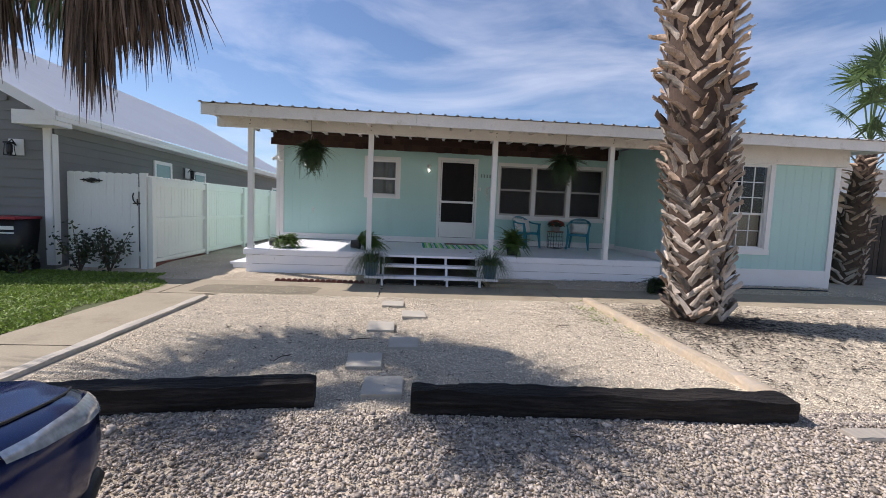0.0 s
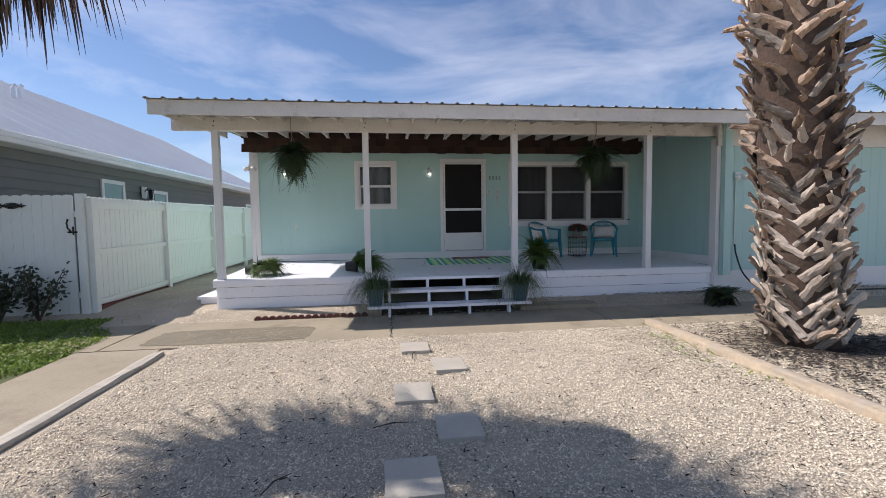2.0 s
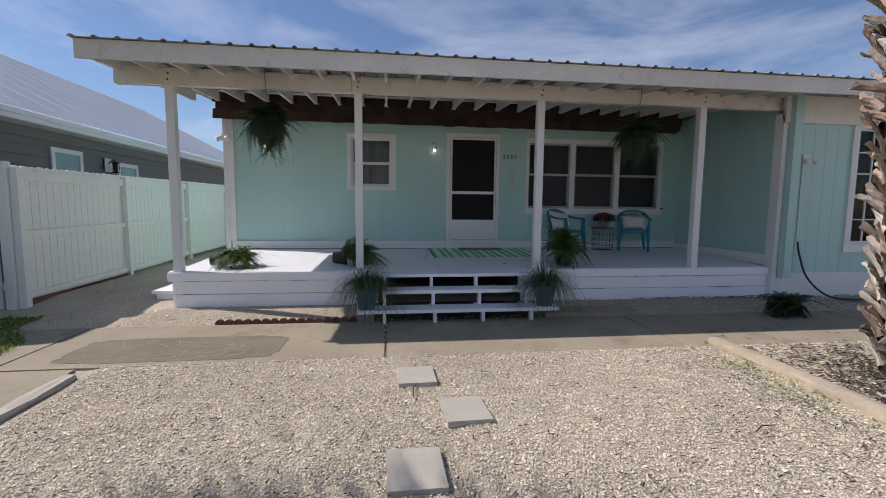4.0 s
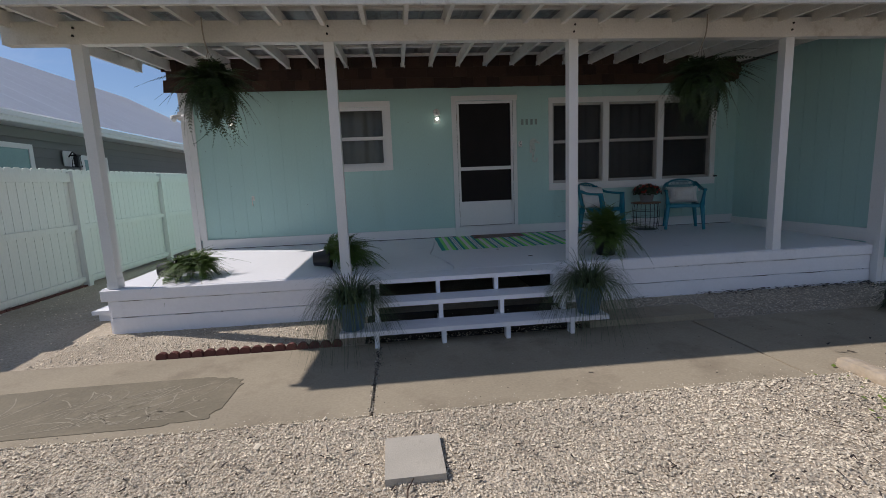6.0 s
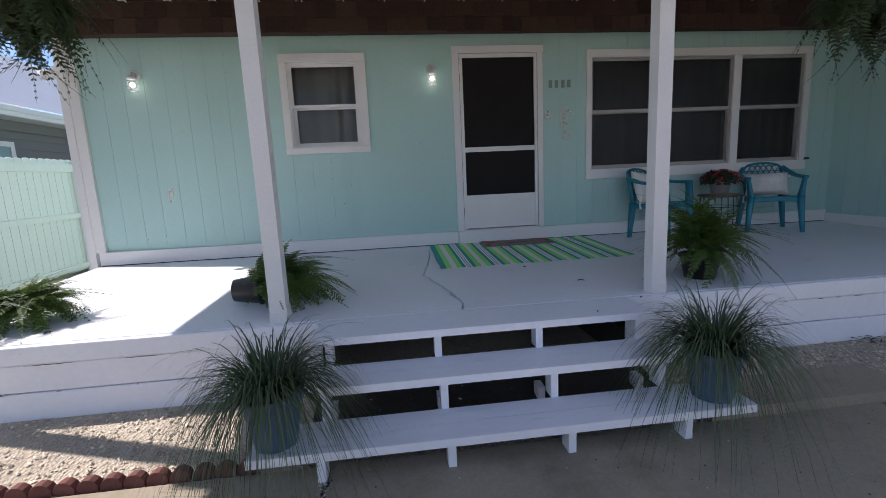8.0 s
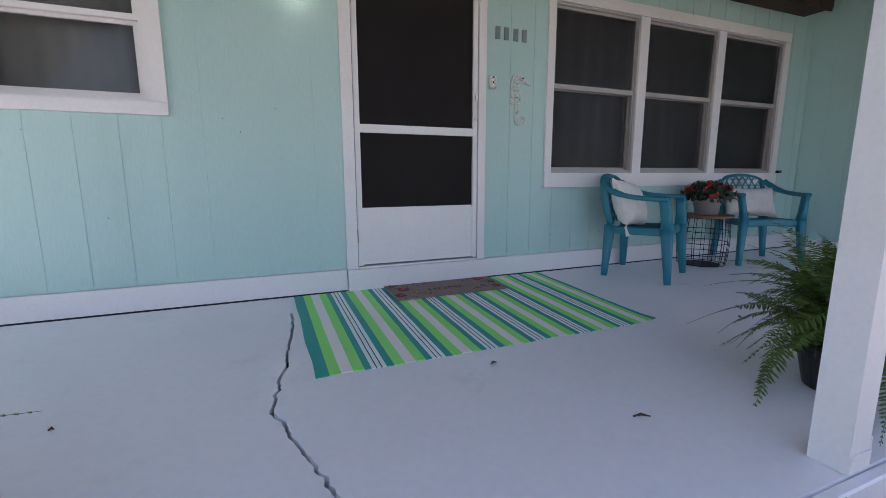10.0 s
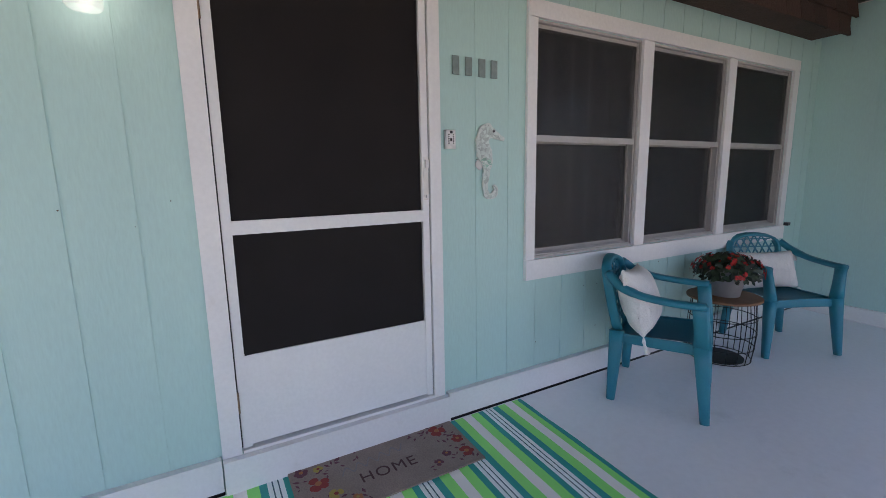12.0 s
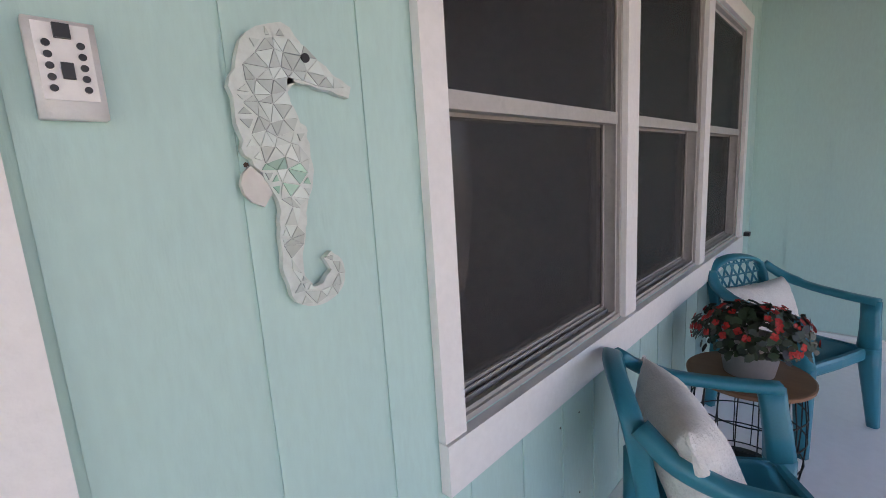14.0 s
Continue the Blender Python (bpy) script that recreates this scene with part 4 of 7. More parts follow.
    box(bm, -0.34, 0.38, -0.43, -0.01, 2.70, 2.95)
    part("eave_return", bm, WHITE, h)
    bm = bmesh.new()
    for s in (1, -1):
        x_e = 0.42 if s > 0 else -W - 0.42
        v = [bm.verts.new((x, y, rz(x) + dz)) for x in (x_e, -W / 2) for y in (-0.49, -0.455) for dz in (-0.2, 0.0)]
        for f in ((0, 1, 3, 2), (4, 6, 7, 5), (0, 4, 5, 1), (2, 3, 7, 6), (0, 2, 6, 4), (1, 5, 7, 3)):
            bm.faces.new([v[i] for i in f])
    part("rake_board", bm, WHITE, h)
    solid("corner_board", [(-0.14, 0.012, -0.025, -0.002, 0.1, 2.78), (0.002, 0.026, -0.025, 0.12, 0.1, 2.60)], WHITE, h, bevel=0.004)
    for y0, y1, z0, z1 in ((3.28, 4.15, 1.55, 2.50), (5.35, 6.2, 1.3, 2.40), (13.2, 14.0, 1.5, 2.35)):
        w = part("window", (lambda b: (box(b, 0.005, 0.02, y0 + 0.09, y1 - 0.09, z0 + 0.09, z1 - 0.09), b)[1])(bmesh.new()), mat("neighbour pane", (0.22, 0.36, 0.36), 0.08, vary=0.1, bump=0), h)
        bm = bmesh.new()
        for b in ((0.0, 0.035, y0, y0 + 0.09, z0, z1), (0.0, 0.035, y1 - 0.09, y1, z0, z1), (0.0, 0.035, y0 + 0.09, y1 - 0.09, z0, z0 + 0.09), (0.0, 0.035, y0 + 0.09, y1 - 0.09, z1 - 0.09, z1)):
            box(bm, *b)
        part("window_frame", bm, WHITE, w)
    bm = bmesh.new()
    box(bm, -1.9, -1.02, -0.03, 0.02, 0.05, 2.25)
    part("door_frame", bm, WHITE, h)
    bm = bmesh.new()
    box(bm, -2.9, -1.14, -0.04, -0.031, 0.05, 2.13)
    part("door", bm, mat("garage panel", (0.62, 0.62, 0.60), 0.6), h)
    # wall lamps
    for m, tip in ((pose(-0.62, -0.002, 2.32), 0), (pose(0.03, 4.98, 2.30, 0, 0, 90), 1)):
        bm = bmesh.new()
        box(bm, -0.13, 0.13, -0.02, 0.0, -0.15, 0.15, m)
        lamp = part("wall_lamp", bm, WHITE, h, "black carriage lamp on a white block")
        bm = bmesh.new()
        tube(bm, [m @ Vector((0, -0.02, 0.03)), m @ Vector((0, -0.10, 0.13)), m @ Vector((0, -0.16, 0.08))], 0.012, 6)
        for dx, dy in ((-0.055, -0.215), (0.055, -0.215), (-0.055, -0.105), (0.055, -0.105)):
            tube(bm, [m @ Vector((dx * 0.8, -0.16 + (dy + 0.16) * 0.8, 0.06)), m @ Vector((dx, dy, -0.16))], 0.006, 4)
        box(bm, -0.06, 0.06, -0.22, -0.10, 0.045, 0.075, m)
        box(bm, -0.06, 0.06, -0.22, -0.10, -0.175, -0.155, m)
        part("lantern", bm, IRON, lamp)
        bm = bmesh.new()
        lathe(bm, [(0.035, -0.15), (0.048, -0.10), (0.050, 0.02), (0.036, 0.045)], 12)
        bmesh.ops.transform(bm, matrix=m @ pose(0, -0.16, 0), verts=bm.verts[:])
        part("lantern_glass", bm, BLACK, lamp, "", True)
    # roof vents
    for y, x in ((4.6, -2.6), (5.2, -2.9)):
        bm = bmesh.new()
        tube(bm, [(x, y, rz(x) - 0.02), (x, y, rz(x) + 0.22), (x + 0.08, y, rz(x) + 0.30)], 0.05, 8)
        part("roof_vent", bm, NBROOF, h)


make_neighbour()


def far_house(name, m, w, d, wall_h, roof_h, wall_mat, roof_mat, label):
    h = thing(name, m, label, "house")
    solid("wall", [(0, w, 0, d, 0, wall_h)], wall_mat, h)
    bm = bmesh.new()
    o = 0.5
    e = [bm.verts.new(c) for c in ((-o, -o, wall_h), (w + o, -o, wall_h), (w + o, d + o, wall_h), (-o, d + o, wall_h))]
    k = min(w, d) / 2
    r = [bm.verts.new(c) for c in ((k, d / 2, wall_h + roof_h), (w - k + 0.01, d / 2, wall_h + roof_h))]
    bm.faces.new((e[0], e[1], r[1], r[0]))
    bm.faces.new((e[1], e[2], r[1]))
    bm.faces.new((e[2], e[3], r[0], r[1]))
    bm.faces.new((e[3], e[0], r[0]))
    bm.faces.new(e[::-1])
    part("roof", bm, roof_mat, h)
    solid("eave_fascia", [(-o, w + o, -o - 0.03, -o - 0.002, wall_h - 0.16, wall_h + 0.02), (-o - 0.03, -o - 0.002, -o, d + o, wall_h - 0.16, wall_h + 0.02)], WHITE, h)
    return h


BEIGE = mat("beige wall", (0.52, 0.44, 0.33), 0.8, vary=0.08)
ASPHALT = mat("grey shingle roof", (0.19, 0.175, 0.15), 0.9, grain=25, vary=0.25, bump=0.3)
far_house("far_house", (11.6, 15.0, 0), 12, 10, 2.75, 1.9, BEIGE, ASPHALT, "beige house with a grey shingled hip roof behind the dark fence")
far_house("far_house", (-12.5, 42.0, 0), 7, 7, 6.0, 0.7, BEIGE, ASPHALT, "distant tan building behind the grey house")


def make_dark_fence():
    f = thing("dark_fence", (9.3, 12.2, 0), "dark weathered upright board fence beyond the wing", "fence")
    p = picket_mesh(0.14, 1.88, 0.02)
    p.materials.clear()
    p.materials.append(DARKFENCE)
    for i in range(64):
        piece("board", p, f, pose(0.08 + i * 0.15, random.uniform(0, 0.015), random.uniform(-0.02, 0.02), 0, random.uniform(-0.5, 0.5), 0))
    for z in (0.4, 1.45):
        solid("rail", [(0, 9.7, 0.04, 0.08, z, z + 0.09)], DARKFENCE, f)


make_dark_fence()
bm = bmesh.new()
tube(bm, [(7.5, 17.5, 3.75), (12, 16, 4.25), (20, 13.5, 5.4), (34, 10, 7.0)], 0.012, 5)
tagged(part("power_cable", bm, IRON), "thin black power cable running to the cottage roof", "cable")


# ---- timbers, stones and edging in the yard ----
def timber(name, a, b, w, h, material, label, category, seed, bury=0.02, rough=0.012):
    a, b = Vector(a), Vector(b)
    length, n = (b - a).length, 60
    bm = bmesh.new()
    rings = []
    for i in range(n + 1):
        x = length * i / n
        ring = []
        for k in range(20):
            ang = 2 * math.pi * (k + 0.5) / 20
            c, s = math.cos(ang), math.sin(ang)
            sq = 1 / max(abs(c), abs(s)) ** 0.72
            wob = rough * noise.noise((x * 2.5, c * 1.2 + seed, s * 1.2)) + rough * 0.7 * noise.noise((x * 1.6, c * 7 + seed, s * 7)) + rough * 0.5 * noise.noise((x * 14, c * 3 + seed, s * 3))
            e = 1 - 0.10 * (i in (0, n))
            ring.append(bm.verts.new((x, (w / 2 * sq * 0.93 * c + wob) * e, (h / 2 * sq * 0.93 * s + wob) * e + h / 2 - bury)))
        rings.append(ring)
    for p, q in zip(rings, rings[1:]):
        for k in range(20):
            bm.faces.new((p[k], p[(k + 1) % 20], q[(k + 1) % 20], q[k]))
    bm.faces.new(rings[0][::-1])
    bm.faces.new(rings[-1])
    ob = part(name, bm, material)
    ob.matrix_world = pose(a.x, a.y, 0, 0, 0, math.degrees(math.atan2(b.y - a.y, b.x - a.x)))
    return tagged(ob, label, category)


timber("railroad_tie", (-4.3, 3.17, 0), (-1.43, 3.47, 0), 0.22, 0.20, TIEWOOD, "blackened creosoted railroad tie lying on gravel", "timber", 3, 0.02, 0.017)
timber("railroad_tie", (-0.74, 3.36, 0), (2.0, 3.23, 0), 0.22, 0.20, TIEWOOD, "long blackened railroad tie lying on gravel", "timber", 8, 0.02, 0.017)
timber("landscape_log", (2.13, 3.42, 0), (2.22, 7.42, 0), 0.145, 0.145, LOGWOOD, "pale peeled log half sunk in gravel", "log", 5, 0.055, 0.006)
timber("edging_timber", (-3.835, 0.5, 0), (-3.825, 7.10, 0), 0.12, 0.085, PALEWOOD, "weathered grey timber along the concrete side path", "timber", 12, 0.045, 0.008)
timber("board", (2.2, 2.98, 0), (3.6, 2.93, 0), 0.16, 0.05, GREYWOOD, "thin grey weathered board lying in the gravel", "board", 15, 0.02, 0.005)
for i, (x, y, rot) in enumerate(((-1.0, 6.82, 1), (-0.70, 6.17, 3), (-1.09, 5.51, 1), (-0.81, 4.87, -1), (-1.16, 4.30, 1), (-0.96, 3.71, 0))):
    bm = bmesh.new()
    box(bm, -0.155, 0.155, -0.185, 0.185, -0.02, 0.032)
    rounded(bm, 0.006, 1)
    s = part("stepping_stone", bm, SLAB)
    s.matrix_world = pose(x, y, 0, random.uniform(-1, 1), random.uniform(-1, 1), rot)
    tagged(s, "square grey concrete stepping stone laid in gravel", "paver", "stepping stones")
edge = thing("scalloped_edging", (-3.27, 8.66, 0.0), "dark red scalloped edging along the walk", "edging")
bm = bmesh.new()
tube(bm, [(0, -0.02, 0.02), (0, 0.025, 0.02)], 0.05, 12)
for v in bm.verts:
    v.co.z = max(v.co.z, 0.0)
scal = to_mesh("scallop", bm, REDBRICK)
for i in range(16):
    piece("scallop", scal, edge, pose(0.05 + i * 0.104, 0, 0, 0, 0, random.uniform(-4, 4)))


# ---- gravel ----
def stones(name, count, area, size, shape, material, label, seed, keep=None):
    """Loose stones as one object; size is the mean stone in metres."""
    rng = np.random.default_rng(seed)
    if shape == "round":
        g = (1 + 5 ** 0.5) / 2
        base = np.array([(-1, g, 0), (1, g, 0), (-1, -g, 0), (1, -g, 0), (0, -1, g), (0, 1, g), (0, -1, -g), (0, 1, -g), (g, 0, -1), (g, 0, 1), (-g, 0, -1), (-g, 0, 1)]) / (1 + g * g) ** 0.5
        tri = np.array([(0, 11, 5), (0, 5, 1), (0, 1, 7), (0, 7, 10), (0, 10, 11), (1, 5, 9), (5, 11, 4), (11, 10, 2), (10, 7, 6), (7, 1, 8), (3, 9, 4), (3, 4, 2), (3, 2, 6), (3, 6, 8), (3, 8, 9), (4, 9, 5), (2, 4, 11), (6, 2, 10), (8, 6, 7), (9, 8, 1)])
    elif shape == "lump":
        base = np.array([(a, b, c) for a in (-1, 1) for b in (-1, 1) for c in (-1, 1)]) * 0.72
        tri = np.array([(0, 1, 3), (0, 3, 2), (4, 6, 7), (4, 7, 5), (0, 4, 5), (0, 5, 1), (2, 3, 7), (2, 7, 6), (0, 2, 6), (0, 6, 4), (1, 5, 7), (1, 7, 3)])
    else:
        base = np.array([(1, 0.7, -0.6), (-1, 0.9, -0.6), (-0.9, -0.8, -0.6), (0.9, -1, -0.6), (0.5, 0.1, 0.9), (-0.45, -0.1, 0.8)]) * 0.70
        tri = np.array([(0, 1, 5), (0, 5, 4), (2, 3, 4), (2, 4, 5), (1, 2, 5), (3, 0, 4)])
    x = rng.uniform(area[0], area[1], count)
    y = rng.uniform(area[2], area[3], count)
    if keep is not None:
        k = keep(x, y, rng)
        x, y = x[k], y[k]
    n = len(x)
    z = np.array([ground_z(a, b) for a, b in zip(x, y)])
    s = size * rng.lognormal(0, 0.35, n)
    sc = np.stack([s * rng.uniform(0.75, 1.25, n), s * rng.uniform(0.6, 1.0, n), s * rng.uniform(0.4, 0.65, n)], 1) / 2
    v = base[None] * sc[:, None] * rng.uniform(0.8, 1.2, (n, len(base), 1))
    a, b = rng.uniform(0, 6.283, n), rng.normal(0, 0.35, n)
    ca, sa, cb, sb = np.cos(a), np.sin(a), np.cos(b), np.sin(b)
    vx, vz = v[..., 0] * cb[:, None] + v[..., 2] * sb[:, None], -v[..., 0] * sb[:, None] + v[..., 2] * cb[:, None]
    px, py = vx * ca[:, None] - v[..., 1] * sa[:, None] + x[:, None], vx * sa[:, None] + v[..., 1] * ca[:, None] + y[:, None]
    pz = vz + (z + s * rng.uniform(-0.08, 0.18, n))[:, None]
    co = np.stack([px, py, pz], 2).reshape(-1, 3)
    f = (tri[None] + (np.arange(n) * len(base))[:, None, None]).reshape(-1)
    me = bpy.data.meshes.new(name)
    me.vertices.add(len(co))
    me.vertices.foreach_set("co", co.ravel().astype(np.float32))
    me.loops.add(len(f))
    me.loops.foreach_set("vertex_index", f.astype(np.int32))
    me.polygons.add(len(f) // 3)
    me.polygons.foreach_set("loop_start", np.arange(0, len(f), 3, dtype=np.int32))
    me.update(calc_edges=True)
    me.validate()
    me.materials.append(material)
    return tagged(new(name, me), label, "gravel", "", "stuff")


stones("coarse_gravel", 40000, (-3.2, 4.8, 1.85, 3.32), 0.0170, "lump", COARSE, "loose coarse grey and cream gravel", 1)
stones("gravel", 310000, (-3.7, 5.6, 3.15, 7.36), 0.0125, "sharp", STONE, "loose crushed white limestone gravel", 2)
stones("gravel", 16000, (5.6, 12.0, 3.0, 9.0), 0.026, "sharp", STONE, "loose crushed white limestone gravel", 3, lambda x, y, r: (y < 7.3) | (x > 8.6))
stones("gravel", 30000, (-4.4, 8.6, 8.68, 9.27), 0.017, "sharp", STONE, "loose white gravel banked against the porch", 4, lambda x, y, r: r.uniform(0, 1, len(x)) < np.where(x > 0.6, 0.9, np.where(x > -1.35, 0.06, 0.22)))
stones("gravel", 14000, (-6.0, -4.0, 7.4, 16.0), 0.016, "sharp", STONE, "sparse white gravel on the sandy side yard", 5, lambda x, y, r: (r.uniform(0, 1, len(x)) < 0.16) & ((y > 8.7) | (x < -4.9)))


# pale scribbled cracks in the skim coat of the walk
rnd = random.Random(12)
bm = bmesh.new()
for i in range(34):
    long_one = i < 13
    x, y = (-4.15 + 0.115 * i, 7.44 + 0.1 * rnd.random()) if long_one else (rnd.uniform(-3.5, -2.5), rnd.uniform(7.48, 7.95))
    a = rnd.uniform(0.35, 0.75) if long_one else rnd.uniform(0, 6.28)
    pts = [Vector((x, y, 0.0185))]
    for k in range(10 if long_one else 6):
        a += rnd.gauss(0.02, 0.22) if long_one else rnd.gauss(0.3, 0.4)
        p = pts[-1] + Vector((math.cos(a) * 0.10, math.sin(a) * 0.10, 0)) * (1 if long_one else 0.7)
        if p.x > -2.40 or p.x < -4.17 or p.y > 8.06 or p.y < 7.46:
            break
        pts.append(p)
    if len(pts) < 3:
        continue
    pts = smooth_path(pts, 4)
    strip(bm, pts, [0.006 + 0.012 * abs(noise.noise((i * 1.7, k * 0.21, 0))) for k in range(len(pts))], Vector((-math.sin(a), math.cos(a), 0)))
structure(part("concrete_crack", bm, mat("pale crack filler", (0.33, 0.29, 0.215), 0.9, grain=40, vary=0.35)), "pale scribbled filled cracks in the dark skim coat", "pavement")


# ---- plants ----
def frond_mesh(length, rise, droop, pairs, leaf, material, seed):
    """A fern frond in local x: arching rib with two rows of small leaflets."""
    rnd = random.Random(seed)
    bm = bmesh.new()
    at = lambda u: Vector((length * (u - 0.18 * droop * u * u), 0.03 * math.sin(u * 3 + seed), length * (rise * u - droop * u * u)))
    pts = [at(i / 10) for i in range(11)]
    tube(bm, pts, [0.0028 * (1 - 0.7 * i / 10) for i in range(11)], 3)
    for i in range(pairs):
        u = 0.10 + 0.90 * i / pairs
        p = at(u)
        way = (at(min(1, u + 0.02)) - at(u - 0.02)).normalized()
        size = leaf * (math.sin(min(1, 0.18 + u * 0.95) * math.pi) ** 0.6 * 0.95 + 0.12) * rnd.uniform(0.8, 1.1)
        for s in (-1, 1):
            if rnd.random() < 0.04:
                continue
            out = (Vector((0, s, 0)) + way * 0.35 + Vector((0, 0, rnd.uniform(-0.45, 0.1)))).normalized()
            w = way * length * 0.9 / pairs * 0.50
            sag = Vector((0, 0, -size * rnd.uniform(0.05, 0.22)))
            bm.faces.new([bm.verts.new(p + out * 0.002 - w * 0.6), bm.verts.new(p + out * 0.002 + w * 0.6), bm.verts.new(p + out * size * 0.55 + w * 0.85 + sag * 0.3),
                          bm.verts.new(p + out * size + sag), bm.verts.new(p + out * size * 0.55 - w * 0.85 + sag * 0.3)])
    return to_mesh("frond", bm, material)


def frond_set(scale, pairs, leaf, material, droop=1.0):
    return [frond_mesh(scale * (0.85 + 0.1 * k), 0.75 - 0.12 * k, (0.55 + 0.12 * k) * droop, pairs, leaf, material, k) for k in range(4)]


FRONDS_LOW = frond_set(0.36, 22, 0.058, FERNM, 1.7)
FRONDS_BIG = frond_set(0.60, 42, 0.070, FERNM, 1.3)
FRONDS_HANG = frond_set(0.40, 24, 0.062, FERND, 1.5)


def fern(name, m, label, fronds, count, pot_mat, pot_r, pot_h, tipped=0.0, spread=(5, 75), turn=(0, 360), size=(0.75, 1.1), seed=0, reach=0.0):
    rnd = random.Random(seed + 50)
    f = thing(name, m, label, "fern")
    bm = bmesh.new()
    lathe(bm, [(pot_r * 0.75, 0), (pot_r, pot_h - 0.02), (pot_r + 0.012, pot_h - 0.02), (pot_r + 0.012, pot_h), (pot_r - 0.008, pot_h), (pot_r - 0.012, pot_h - 0.03)], 20)
    pot = part("pot", bm, pot_mat, f, "", True)
    base = pose(0, 0, 0)
    if tipped:
        base = pose(0, 0, pot_r, 0, 90, tipped) @ pose(0, 0, -pot_h / 2)
        pot.matrix_local = base
    for i in range(count):
        yaw = rnd.uniform(*turn)
        lift = -rnd.uniform(*spread)
        top = base @ Vector((0, 0, pot_h * 0.93 + reach * rnd.random())) + Vector((rnd.uniform(-0.5, 0.5) * pot_r, rnd.uniform(-0.5, 0.5) * pot_r, 0.0))
        mm = Matrix.Translation(top) @ pose(0, 0, 0, 0, 0, yaw) @ pose(0, 0, 0, rnd.uniform(-25, 25), lift, 0)
        s = rnd.uniform(*size)
        piece("frond", fronds[rnd.randrange(4)], f, mm @ Matrix.Diagonal((s, s, s, 1)))
    return f


def hanging_fern(x, seed):
    f = fern("hanging_fern", (x, 9.34, 2.36), "full green fern hanging from the porch beam, shade put into its leaf colour", FRONDS_HANG, 280, BLACK, 0.15, 0.17, spread=(-66, 64), size=(0.75, 1.15), seed=seed)
    bm = bmesh.new()
    for k in range(3):
        a = k * 2.094
        tube(bm, [(0.13 * math.cos(a), 0.13 * math.sin(a), 0.14), (0, 0, 0.50)], 0.003, 4)
    tube(bm, [(0, 0, 0.49), (0, -0.06, 0.58), (0, -0.075, 0.66), (0, -0.075, 0.78)], 0.007, 5)
    part("hanger", bm, GREYWOOD, f, "worn cord and hook")


hanging_fern(-2.78, 1)
hanging_fern(2.36, 2)
fern("potted_fern", (-3.58, 9.68, 0.564), "bright green fern in a black pot tipped on its side", FRONDS_LOW, 190, BLACK, 0.10, 0.20, 8.0, (0, 82), (-110, 110), (0.6, 1.0), seed=3, reach=0.24)
fern("potted_fern", (-1.93, 9.80, 0.567), "green fern in a tipped black pot beside a post", FRONDS_BIG, 120, BLACK, 0.105, 0.20, 0.0001, (-20, 62), (-95, 95), (0.55, 0.95), seed=4, reach=0.2)
fern("potted_fern", (1.44, 9.62, 0.561), "large lush green fern standing beside a porch post", FRONDS_BIG, 150, BLACK, 0.14, 0.18, 0.0, (-12, 84), size=(0.55, 0.88), seed=5, reach=0.12)
fern("potted_fern", (4.05, 8.45, 0.012), "green fern in a black pot lying near the hose, shade put into its leaf colour", FRONDS_HANG, 120, BLACK, 0.15, 0.24, -80.0, (-35, 60), (-20, 200), (0.7, 1.05), seed=6)


def grass_pot(m, seed):
    rnd = random.Random(seed)
    g = thing("grass_planter", m, "blue pot of long spiky green grass on the bottom step", "planter", "grass planters beside the steps")
    bm = bmesh.new()
    lathe(bm, [(0.098, 0), (0.136, 0.225), (0.148, 0.225), (0.148, 0.265), (0.132, 0.265), (0.126, 0.235)], 28)
    part("pot", bm, BLUEPOT, g, "", True)
    bm = bmesh.new()
    for i in range(680):
        a = rnd.uniform(0, 6.283)
        out = rnd.uniform(0.1, 1.0) ** 0.8
        L = rnd.uniform(0.42, 0.80) * (1.2 - 0.3 * out)
        d = Vector((math.cos(a), math.sin(a), 0))
        side = Vector((-d.y, d.x, 0))
        root = d * 0.09 * rnd.random() + Vector((0, 0, 0.24))
        bend = Vector((rnd.gauss(0, 0.05), rnd.gauss(0, 0.05), 0))
        pts = []
        for k in range(8):
            u = k / 7
            pts.append(root + (d * L * (0.22 + 0.62 * out) * (u ** 0.9) + bend * u * u) + Vector((0, 0, L * (1.05 - 0.15 * out) * u - L * (0.45 + 1.25 * out * rnd.uniform(0.95, 1.05)) * u * u)))
        strip(bm, pts, [0.006, 0.006, 0.0055, 0.005, 0.004, 0.003, 0.002, 0.001], side)
    tagged(part("tuft", bm, SPIKE, g), kind="stuff")


grass_pot((-1.49, 8.60, 0.186), 1)
grass_pot((0.77, 8.60, 0.186), 2)


